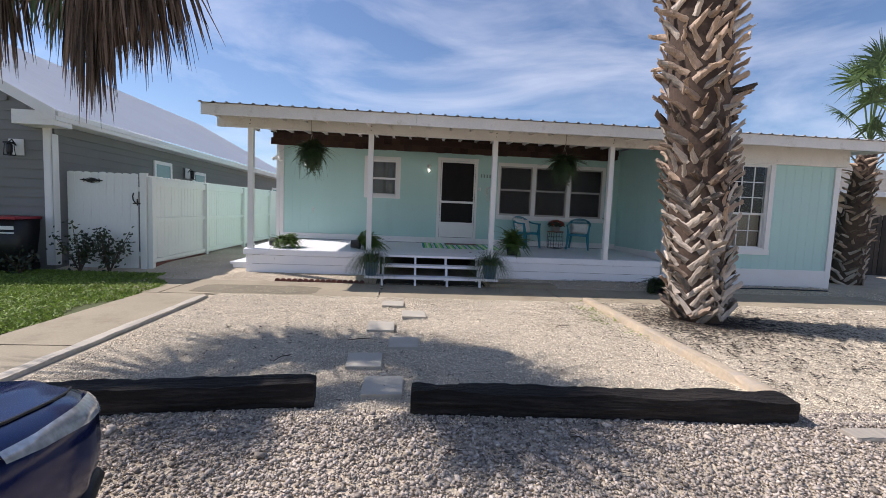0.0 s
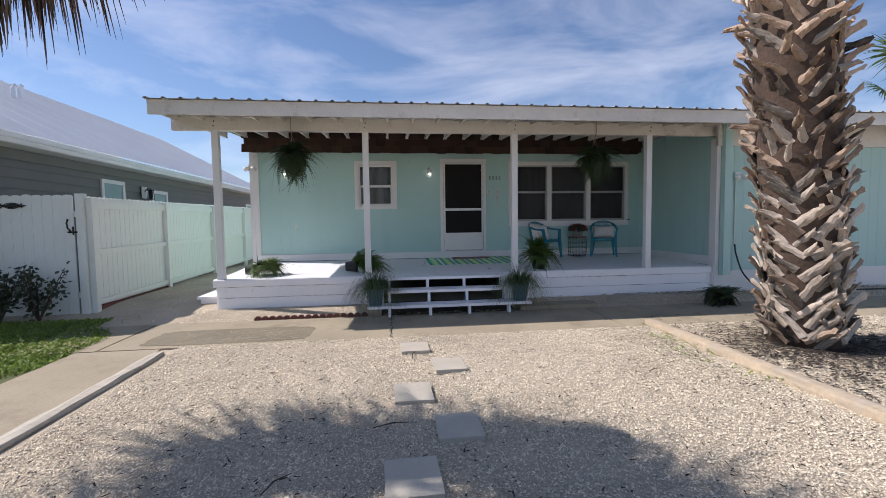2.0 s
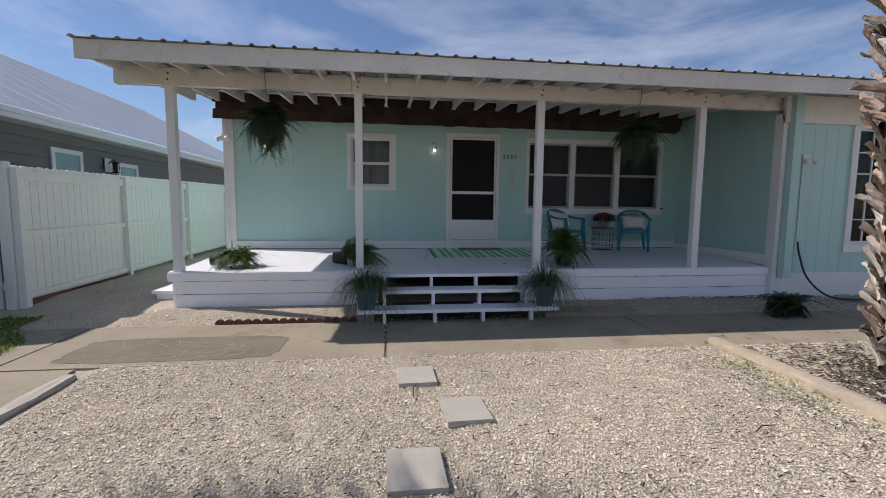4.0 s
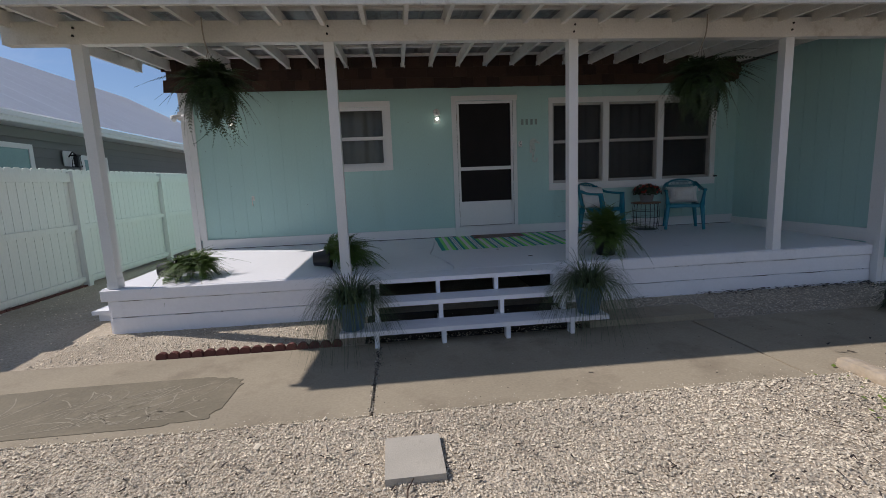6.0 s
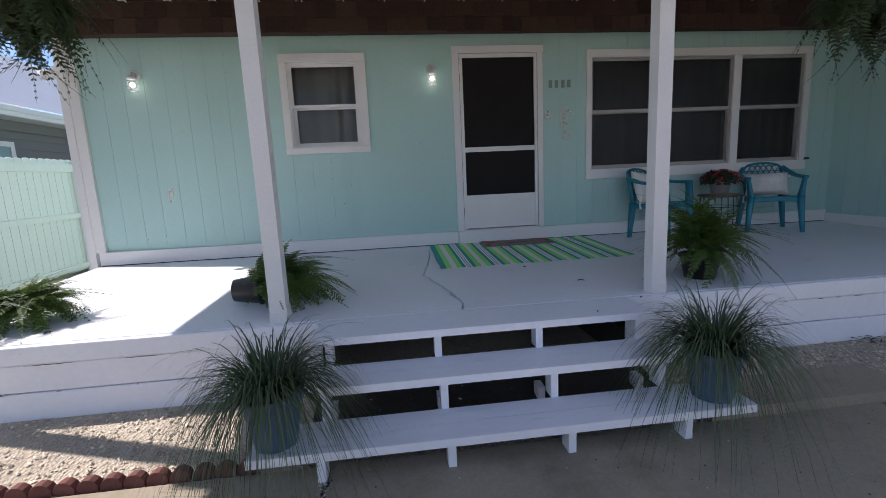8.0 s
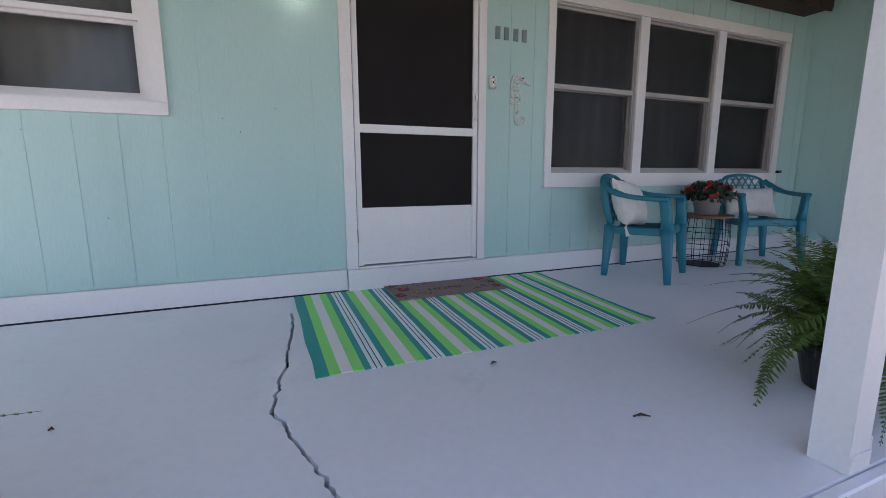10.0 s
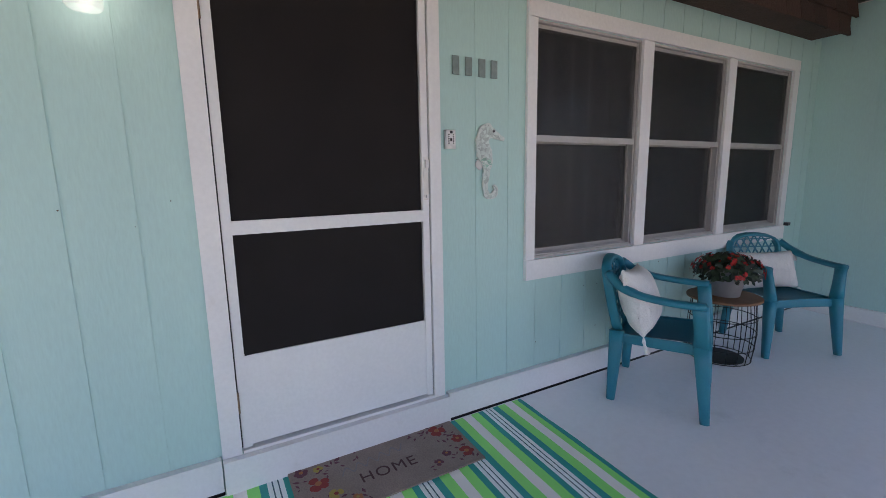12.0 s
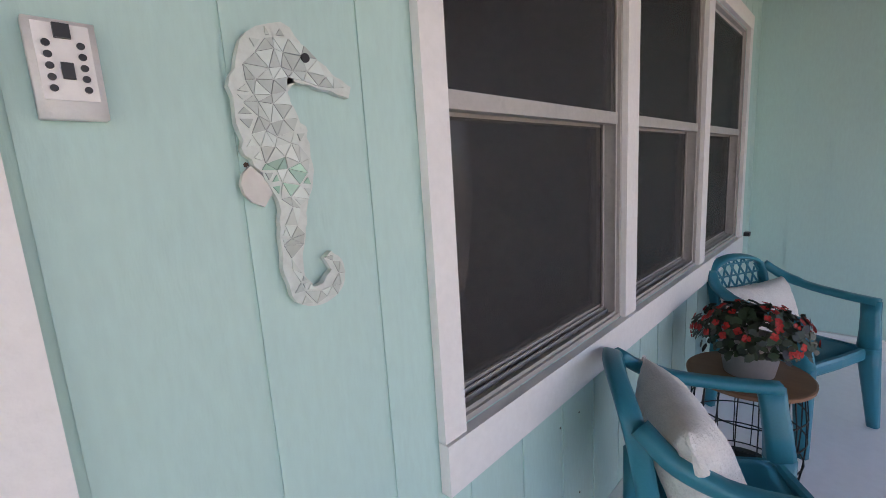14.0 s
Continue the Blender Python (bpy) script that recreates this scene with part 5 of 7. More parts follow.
def lawn():
    rng = np.random.default_rng(9)
    n = 110000
    x, y = rng.uniform(-10, -4.82, n), rng.uniform(3.0, 9.2, n)
    edge = -4.86 - 0.10 * np.sin(y * 2.3) - 0.07 * np.sin(y * 5.1 + 1) - 0.35 * np.clip(y - 7.6, 0, 2) ** 1.2
    thin = np.array([noise.noise((a * 0.9, b * 0.9, 2)) for a, b in zip(x, y)])
    k = (x < edge) & (rng.uniform(0, 1, n) < 0.85 + 0.6 * thin)
    x, y = x[k], y[k]
    n = len(x)
    h = rng.uniform(0.012, 0.045, n)
    a = rng.uniform(0, 6.283, n)
    lean = rng.uniform(-0.05, 0.05, (n, 2))
    w = rng.uniform(0.005, 0.013, n)
    co = np.zeros((n, 4, 3))
    dx, dy = np.cos(a) * w, np.sin(a) * w
    co[:, 0] = np.stack([x - dx, y - dy, 0 * x], 1)
    co[:, 1] = np.stack([x + dx, y + dy, 0 * x], 1)
    co[:, 2] = np.stack([x + lean[:, 0] + dx * 0.7, y + lean[:, 1] + dy * 0.7, h], 1)
    co[:, 3] = np.stack([x + lean[:, 0] - dx * 0.7, y + lean[:, 1] - dy * 0.7, h * 0.95], 1)
    me = bpy.data.meshes.new("grass")
    me.vertices.add(n * 4)
    me.vertices.foreach_set("co", co.ravel().astype(np.float32))
    me.loops.add(n * 4)
    me.loops.foreach_set("vertex_index", np.arange(n * 4, dtype=np.int32))
    me.polygons.add(n)
    me.polygons.foreach_set("loop_start", np.arange(0, n * 4, 4, dtype=np.int32))
    me.update(calc_edges=True)
    me.materials.append(GRASSM)
    tagged(new("grass", me), "low patchy green lawn with clover", "grass", "", "stuff")


lawn()
bm = bmesh.new()
box(bm, -14.0, -4.84, -6.0, 7.35, -0.02, -0.002)
box(bm, -14.0, -5.75, 7.352, 9.3, -0.02, -0.002)
structure(part("soil", bm, mat("dark lawn soil", (0.095, 0.11, 0.038), 0.95, grain=30, vary=0.35, big=1.5, bump=0.5)), "dark mossy soil under the lawn", "ground")


def bush(m, seed, r, h, count):
    rnd = random.Random(seed)
    b = thing("bush", m, "dark leafy shrub in front of the white gate", "bush")
    bm = bmesh.new()
    tips = []
    for i in range(11):
        a, o = rnd.uniform(0, 6.283), rnd.uniform(0.2, 1)
        tip = Vector((math.cos(a) * r * o, math.sin(a) * r * o * 0.7, h * rnd.uniform(0.6, 1.0)))
        tube(bm, [(0, 0, 0), tip * 0.45 + Vector((0, 0, 0.05)), tip], [0.012, 0.008, 0.004], 5)
        tips.append(tip)
    part("stem", bm, BARK, b)
    bm = bmesh.new()
    for i in range(count):
        t = rnd.choice(tips)
        p = t * rnd.uniform(0.25, 1.05) + Vector([rnd.gauss(0, 0.06) for _ in range(3)])
        d = Vector([rnd.gauss(0, 1) for _ in range(3)]).normalized()
        s = d.orthogonal().normalized()
        L = rnd.uniform(0.05, 0.09)
        bm.faces.new([bm.verts.new(p), bm.verts.new(p + d * L * 0.5 + s * L * 0.3), bm.verts.new(p + d * L), bm.verts.new(p + d * L * 0.5 - s * L * 0.3)])
    tagged(part("leaves", bm, mat("dark shrub leaf", (0.035, 0.05, 0.022), 0.4, vary=0.3, bump=0, island=0.6), b), kind="stuff")


bush((-7.05, 9.15, 0.0), 1, 0.45, 0.95, 420)
bush((-6.55, 9.20, 0.0), 2, 0.42, 0.90, 420)
bush((-7.75, 8.70, 0.0), 3, 0.30, 0.45, 180)


def weeds():
    rnd = random.Random(31)
    bm = bmesh.new()
    spots = [(-7.9 + 0.25 * i, 7.9 + 0.5 * rnd.random(), 0.11) for i in range(7)] + [(rnd.uniform(-8.0, -5.1), rnd.uniform(4.4, 8.8), 0.05) for _ in range(150)] + [(2.0 + rnd.gauss(0, 0.12), 6.2 + rnd.gauss(0, 0.5), 0.02) for _ in range(10)]
    for x, y, h in spots:
        for i in range(26):
            p = Vector((x + rnd.gauss(0, 0.10), y + rnd.gauss(0, 0.10), h * rnd.uniform(0.2, 1.4)))
            d = Vector((rnd.gauss(0, 1), rnd.gauss(0, 1), 0.3)).normalized()
            s = d.cross(Vector((0, 0, 1)))
            L = rnd.uniform(0.02, 0.045)
            bm.faces.new([bm.verts.new(p), bm.verts.new(p + d * L * 0.5 + s * L * 0.4), bm.verts.new(p + d * L), bm.verts.new(p + d * L * 0.5 - s * L * 0.4)])
    tagged(part("weeds", bm, GRASSM), "small clover-like weeds growing in the yard", "weeds", "", "stuff")


weeds()


def litter():
    rnd = random.Random(77)
    bm = bmesh.new()
    for i in range(11500):
        k = rnd.random()
        if k < 0.58:
            a, r = rnd.uniform(0, 6.283), abs(rnd.gauss(0.55, 0.85))
            x, y = 3.45 + r * math.cos(a) * 1.3, 6.1 + r * math.sin(a)
        elif k < 0.76:
            x, y = rnd.uniform(1.5, 7.0), rnd.uniform(3.4, 7.3)
        elif k < 0.93:
            x, y = rnd.uniform(-3.6, 2), rnd.uniform(2.2, 7.2)
        else:
            x, y = rnd.uniform(0.7, 8.2), 9.27 - abs(rnd.gauss(0, 0.07))
        if 1.95 < x < 2.35 or (7.25 < y < 8.7 and rnd.random() < 0.93):
            continue
        a, L, w = rnd.uniform(0, 3.14), rnd.uniform(0.006, 0.035) * (0.7 if x < 2 else 1.5), rnd.uniform(0.002, 0.005) * (1 if x < 2 else 1.7)
        c, s = math.cos(a), math.sin(a)
        z = ground_z(x, y) + 0.016 + rnd.uniform(0, 0.008)
        bm.faces.new([bm.verts.new((x - c * L + s * w, y - s * L - c * w, z)), bm.verts.new((x + c * L + s * w, y + s * L - c * w, z + rnd.uniform(-0.003, 0.006))),
                      bm.verts.new((x + c * L - s * w, y + s * L + c * w, z)), bm.verts.new((x - c * L - s * w, y - s * L + c * w, z + 0.003))])
    tagged(part("leaf_litter", bm, mat("dry leaf bits", (0.055, 0.042, 0.032), 0.9, vary=0.4, island=0.7, bump=0)), "dark dry leaf bits and twigs scattered over gravel", "leaf litter", "", "stuff")
    for i, (x, y, rot, L) in enumerate(((-1.9, 4.35, 60, 0.22), (-1.25, 4.95, 10, 0.3), (-1.02, 6.55, 80, 0.3), (1.2, 5.7, 20, 0.2), (-0.5, 2.75, 30, 0.12), (0.3, 2.9, -30, 0.1), (2.9, 5.3, 15, 0.25))):
        bm = bmesh.new()
        tube(bm, [(-L / 2, 0, 0), (0, 0.02, 0.006), (L / 2, -0.01, 0)], [0.004, 0.005, 0.002], 5)
        t = part("twig", bm, BARK)
        t.matrix_world = pose(x, y, 0.024, 0, 0, rot)
        tagged(t, "thin dry dark twig lying on gravel", "twig", "twigs in the yard")


litter()


def walk_debris():
    """Dark crumbs in the joints of the walk and under the steps, pale grit strewn over its edges."""
    rnd = random.Random(91)
    dark, pale = bmesh.new(), bmesh.new()

    def crumb(bm, x, y, z, r):
        v = [bm.verts.new((x + r * rnd.uniform(0.6, 1.2) * math.cos(a), y + r * rnd.uniform(0.6, 1.2) * math.sin(a), z)) for a in (0.3, 1.9, 3.4, 5.0)]
        t = bm.verts.new((x, y, z + r * rnd.uniform(0.5, 1.0)))
        for k in range(4):
            bm.faces.new((v[k], v[(k + 1) % 4], t))
    for i in range(420):
        crumb(dark if rnd.random() < 0.6 else pale, -1.26 + rnd.gauss(0, 0.016), rnd.uniform(7.3, 8.6), 0.008 + rnd.random() * 0.006, rnd.uniform(0.004, 0.011))
    for i in range(1500):
        crumb(dark if rnd.random() < 0.75 else pale, rnd.uniform(-1.4, 0.75), 8.66 + abs(rnd.gauss(0, 0.10)), ground_z(0, 8.66) + 0.012, rnd.uniform(0.005, 0.014))
    for i in range(700):
        crumb(pale, rnd.uniform(-3.9, 8.0), 7.30 + abs(rnd.gauss(0, 0.07)), 0.013, rnd.uniform(0.004, 0.009))
    for i in range(260):
        crumb(pale if rnd.random() < 0.5 else dark, rnd.uniform(-1.3, 6.0), rnd.uniform(7.4, 8.6), 0.0135, rnd.uniform(0.003, 0.007))
    tagged(part("joint_debris", dark, mat("dark leaf mould", (0.035, 0.028, 0.022), 0.95, vary=0.4, island=0.6, bump=0)), "dark leaf mould in the joints of the walk", "debris", "", "stuff")
    tagged(part("grit", pale, STONE), "pale grit strewn over the edge of the walk", "grit", "", "stuff")


walk_debris()
# Dark soil under the steps; their shade is painted into its colour too.
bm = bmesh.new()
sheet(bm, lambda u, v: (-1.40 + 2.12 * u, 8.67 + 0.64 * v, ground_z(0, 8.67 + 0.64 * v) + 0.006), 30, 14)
structure(part("soil_strip", bm, mat("dark soil with step shade", (0.045, 0.036, 0.028), 0.95, grain=50, vary=0.4, big=5, bump=0.8)), "dark soil beneath the porch steps, darkened further for their shade", "ground")


# ---- palms ----
def boot_mesh(seed, material, out, ragged):
    """The cut base of a palm leaf: a broad strap that lies on the trunk, split or torn at its tip, which stands off."""
    rnd = random.Random(seed)
    bm = bmesh.new()
    L = rnd.uniform(0.32, 0.44)
    cut = rnd.uniform(-0.06, 0.06)
    bend = rnd.uniform(-0.03, 0.03)
    rings = []
    for k in range(7):
        u = k / 6
        w = (0.138 - 0.055 * u ** 0.8) * (1 - ragged * (0.10 + 0.30 * u)) + (0.010 if k == 6 else 0)
        c = Vector((bend * u * u + rnd.uniform(-0.004, 0.004), 0.010 + out * u ** 1.7, L * (u - 0.32)))
        th = 0.020 - 0.011 * u
        e = cut * max(0, k - 4) / 2
        nick = rnd.uniform(0.012, 0.04) if k == 6 else 0
        shape = ((-0.5, -0.024, -1, 0), (-0.28, 0.004, -0.5, 0), (0.0, 0.014, 0, 1), (0.28, 0.004, 0.5, 0), (0.5, -0.024, 1, 0), (0.28, -th, 0.5, 0), (0.0, 0.012 - th, 0, 1), (-0.28, -th, -0.5, 0))
        rings.append([bm.verts.new(c + Vector((w * x, y, e * z - nick * n)) + Vector([rnd.uniform(-0.005, 0.005) * (1 + u) for _ in range(3)])) for x, y, z, n in shape])
    for a, b in zip(rings, rings[1:]):
        for k in range(8):
            bm.faces.new((a[k], a[(k + 1) % 8], b[(k + 1) % 8], b[k]))
    r = rings[-1]
    bm.faces.new((r[0], r[1], r[7]))
    bm.faces.new((r[1], r[2], r[6], r[7]))
    bm.faces.new((r[2], r[3], r[5], r[6]))
    bm.faces.new((r[3], r[4], r[5]))
    return to_mesh("boot", bm, material)


BOOTS = [boot_mesh(k, BOOTDARK if k % 7 == 3 else BOOT, 0.055 + 0.022 * (k % 4), 0.15) for k in range(14)]
BOOTS_UP = [boot_mesh(k + 20, BOOT if k % 4 == 0 else BOOTDARK, 0.07 + 0.026 * (k % 4), 0.30) for k in range(14)]


def fan_leaf(bm, base, way, droop, length, ribs, spread, rnd, width=0.035, side=None):
    """The blade of a fan palm: narrow folded strips that spread from one point."""
    base, way = Vector(base), Vector(way).normalized()
    side = side or way.cross(Vector((0, 0, 1)))
    side = Vector(side).normalized()
    for i in range(ribs):
        a = (i / (ribs - 1) - 0.5) * spread + rnd.gauss(0, 0.05)
        d = way * math.cos(a) + side * math.sin(a)
        L = length * (1 - 0.25 * abs(a) / max(spread / 2, 0.1)) * rnd.uniform(0.85, 1.1)
        across = (side * math.cos(a) - way * math.sin(a)).normalized()
        g = droop * rnd.uniform(0.6, 1.3)
        pts = [base + d * L * u + Vector((0, 0, -L * g * u * u)) for u in (0, 0.25, 0.5, 0.75, 1.0)]
        strip(bm, pts, [0.01, width, width * 0.9, width * 0.5, 0.004], across)


def palm(m, label, height, r0, r1, rows, per_row, lean, leaves, scale=1.0, seed=0, green=PALMLEAF, shaggy=2.3):
    rnd = random.Random(seed)
    p = thing("palm_tree", m, label, "palm")
    at = lambda z: Vector((lean[0] * z / height, lean[1] * z / height, z))
    rad = lambda z: r0 + (r1 - r0) * z / height
    bm = bmesh.new()
    tube(bm, [at(height * k / 12) - Vector((0, 0, 0.05)) for k in range(13)], [rad(height * k / 12) for k in range(13)], 18)
    part("trunk", bm, BARK, p, "", True)
    rest = {BOOT.name: bmesh.new(), BOOTDARK.name: bmesh.new()}
    count = 0
    for r in range(rows):
        z = 0.10 + (height - 0.15) * (r / rows) ** 1.15
        high = z > shaggy
        for k in range(per_row):
            a = 360 * (k + 0.5 * (r % 2)) / per_row + rnd.uniform(-7, 7)
            s = scale * rnd.uniform(0.72, 1.15)
            tip = rnd.uniform(-2, 18) + (rnd.choice((2, 10, 18, 34)) if high else 0)
            lean_k = (1 if (r + k) % 2 else -1) * rnd.uniform(24, 58) if not high or rnd.random() < 0.55 else rnd.uniform(-80, 80)
            mesh = (BOOTS_UP if high else BOOTS)[rnd.randrange(14)]
            mm = Matrix.Translation(at(z + rnd.uniform(-0.035, 0.035))) @ pose(0, 0, 0, 0, 0, a) @ pose(0, rad(z) + rnd.uniform(-0.012, 0.02), 0, -tip, lean_k, 0) @ Matrix.Diagonal((s, s, s, 1))
            count += 1
            if count <= 300:
                piece("boot", mesh, p, mm)
            else:
                far = rest[mesh.materials[0].name]
                n0 = len(far.verts)
                far.from_mesh(mesh)
                far.verts.ensure_lookup_table()
                for v in far.verts[n0:]:
                    v.co = mm @ v.co
    for tone, far in zip((BOOT, BOOTDARK), rest.values()):
        if len(far.verts):
            tagged(part("boot_thatch", far, tone, p), kind="stuff")
        else:
            far.free()
    for yaw, lift, stalk, length, droop, *dead in leaves:
        bm = bmesh.new()
        c, s = math.cos(radians(yaw)), math.sin(radians(yaw))
        top = at(height - 0.1)
        d = Vector((c * math.cos(radians(lift)), s * math.cos(radians(lift)), math.sin(radians(lift))))
        end = top + d * stalk + Vector((0, 0, -0.25 * stalk * droop))
        tube(bm, [top, top + d * stalk * 0.5, end], [0.02, 0.015, 0.012], 5)
        way = (end - (top + d * stalk * 0.5)).normalized()
        if dead:
            for turn in (0, 55, 115):
                sd = Vector((math.cos(radians(dead[0] + turn)), math.sin(radians(dead[0] + turn)), 0))
                fan_leaf(bm, end, (rnd.uniform(-0.1, 0.1), rnd.uniform(-0.1, 0.1), -1), 0.05, length * rnd.uniform(0.85, 1.0), 26, 1.5, rnd, 0.032, sd)
        else:
            fan_leaf(bm, end, way, droop * 0.8, length, 34, 3.6, rnd, 0.045)
        part("leaf", bm, DEADFROND if dead else green, p, "dry brown hanging leaf" if dead else "")
    return p


crown = [(k * 360 / 18 + 7 * (k % 3), 70 - 18 * (k % 4), 1.0, 1.1, 0.35) for k in range(18)]
palm((3.40, 6.30, 0.0), "stout palm trunk covered with pale criss-cross leaf stubs", 6.0, 0.34, 0.44, 56, 9, (-0.46, 0.0), crown, 0.86, 1, PALMLEAF, 1.85)
palm((9.90, 10.25, 0.0), "smaller palm with a shaggy trunk beside the wing", 3.60, 0.36, 0.17, 26, 9, (0.28, 0.0),
     [(200, 84, 1.7, 0.95, 0.40), (150, 80, 1.8, 0.9, 0.50), (215, 80, 1.2, 0.7, 0.9), (250, 84, 2.0, 1.0, 0.45), (300, 74, 1.8, 1.1, 0.45), (330, 62, 1.6, 1.1, 0.5), (20, 66, 1.6, 1.1, 0.5), (80, 76, 1.8, 1.0, 0.4),
      (355, 30, 1.0, 1.0, 0.5), (120, 60, 1.0, 0.8, 0.5), (275, 88, 2.2, 1.1, 0.6), (240, 86, 0.5, 0.55, 1.3), (290, 86, 0.7, 0.6, 1.3), (265, 85, 1.4, 0.8, 0.9)], 0.66, 2, PALMLEAF, 0.9)
leaves = [(k * 360 / 13 + 5 * (k % 3), 78 - 24 * (k % 5), 1.0, 1.15, 0.3) for k in range(44)]
leaves = [a for a in leaves if not 205 < a[0] % 360 < 325]
LAWN_PALM = Vector((-6.75, 3.0, 0.0))
lawn_palm = palm(LAWN_PALM, "leaning palm on the lawn with a skirt of dead brown fronds", 5.7, 0.20, 0.17, 26, 6, (0.55, 2.0), leaves, 0.6, 3)


def dead_bunch(x, y, z, half, depth, length, count, seed, material=DEADFROND):
    """A dead leaf that hangs: a stalk from the crown and a sheaf of dry strips falling from its end."""
    rnd = random.Random(seed)
    bm = bmesh.new()
    end = Vector((x, y, z)) - LAWN_PALM
    top = Vector((0.53, 1.95, 5.5))
    tube(bm, smooth_path([top, top.lerp(end, 0.6) + Vector((0, 0, 0.25)), end], 4), 0.014, 5)
    for i in range(count):
        u = rnd.gauss(0, 0.5)
        u = max(-1.1, min(1.1, u))
        v = rnd.uniform(-1, 1)
        L = length * (1 - 0.22 * abs(u)) * rnd.uniform(0.55, 1.08)
        out = Vector((u * half, v * depth, 0))
        side = Vector((math.cos(rnd.uniform(-0.7, 0.7)), math.sin(rnd.uniform(-0.9, 0.9)), 0))
        sway = Vector((rnd.gauss(0, 0.075), rnd.gauss(0, 0.06), 0))
        pts = [end + out * (0.10 + 0.9 * t ** 0.6) + sway * t + Vector((0, 0, -L * t ** 1.15)) for t in (0, 0.2, 0.45, 0.7, 0.9, 1.0)]
        w = rnd.uniform(0.02, 0.042)
        strip(bm, pts, [0.012, w, w, w * 0.75, w * 0.4, 0.003], side)
    part("leaf", bm, material, lawn_palm, "dry brown hanging leaf")


dead_bunch(-4.12, 5.45, 4.55, 0.85, 0.35, 1.72, 320, 1)
dead_bunch(-3.82, 5.55, 4.52, 0.74, 0.30, 1.74, 320, 2)
dead_bunch(-4.22, 5.42, 4.42, 0.27, 0.18, 2.12, 260, 3)
dead_bunch(-4.62, 5.50, 4.50, 0.35, 0.25, 1.50, 130, 4, PALMLEAF)
dead_bunch(-5.10, 5.40, 4.45, 0.26, 0.25, 1.75, 150, 5)
dead_bunch(-5.45, 5.55, 4.40, 0.40, 0.30, 1.65, 150, 6)


# ---- porch furniture ----
def bar(bm, pts, size, up=(0, 0, 1)):
    """A rectangular bar along pts; size is (width, depth) or one pair for each point; depth lies along up."""
    pts = [Vector(p) for p in pts]
    sizes = list(size) if isinstance(size[0], (list, tuple)) else [size] * len(pts)
    up = Vector(up)
    rings = []
    for i, p in enumerate(pts):
        way = (pts[min(i + 1, len(pts) - 1)] - pts[max(i - 1, 0)]).normalized()
        side = way.cross(up).normalized()
        u = side.cross(way).normalized()
        w, d = sizes[i][0] / 2, sizes[i][1] / 2
        rings.append([bm.verts.new(p + side * a * w + u * b * d) for a, b in ((-1, -0.6), (-0.6, -1), (0.6, -1), (1, -0.6), (1, 0.6), (0.6, 1), (-0.6, 1), (-1, 0.6))])
    for a, b in zip(rings, rings[1:]):
        for k in range(8):
            bm.faces.new((a[k], a[(k + 1) % 8], b[(k + 1) % 8], b[k]))
    bm.faces.new(rings[0][::-1])
    bm.faces.new(rings[-1])


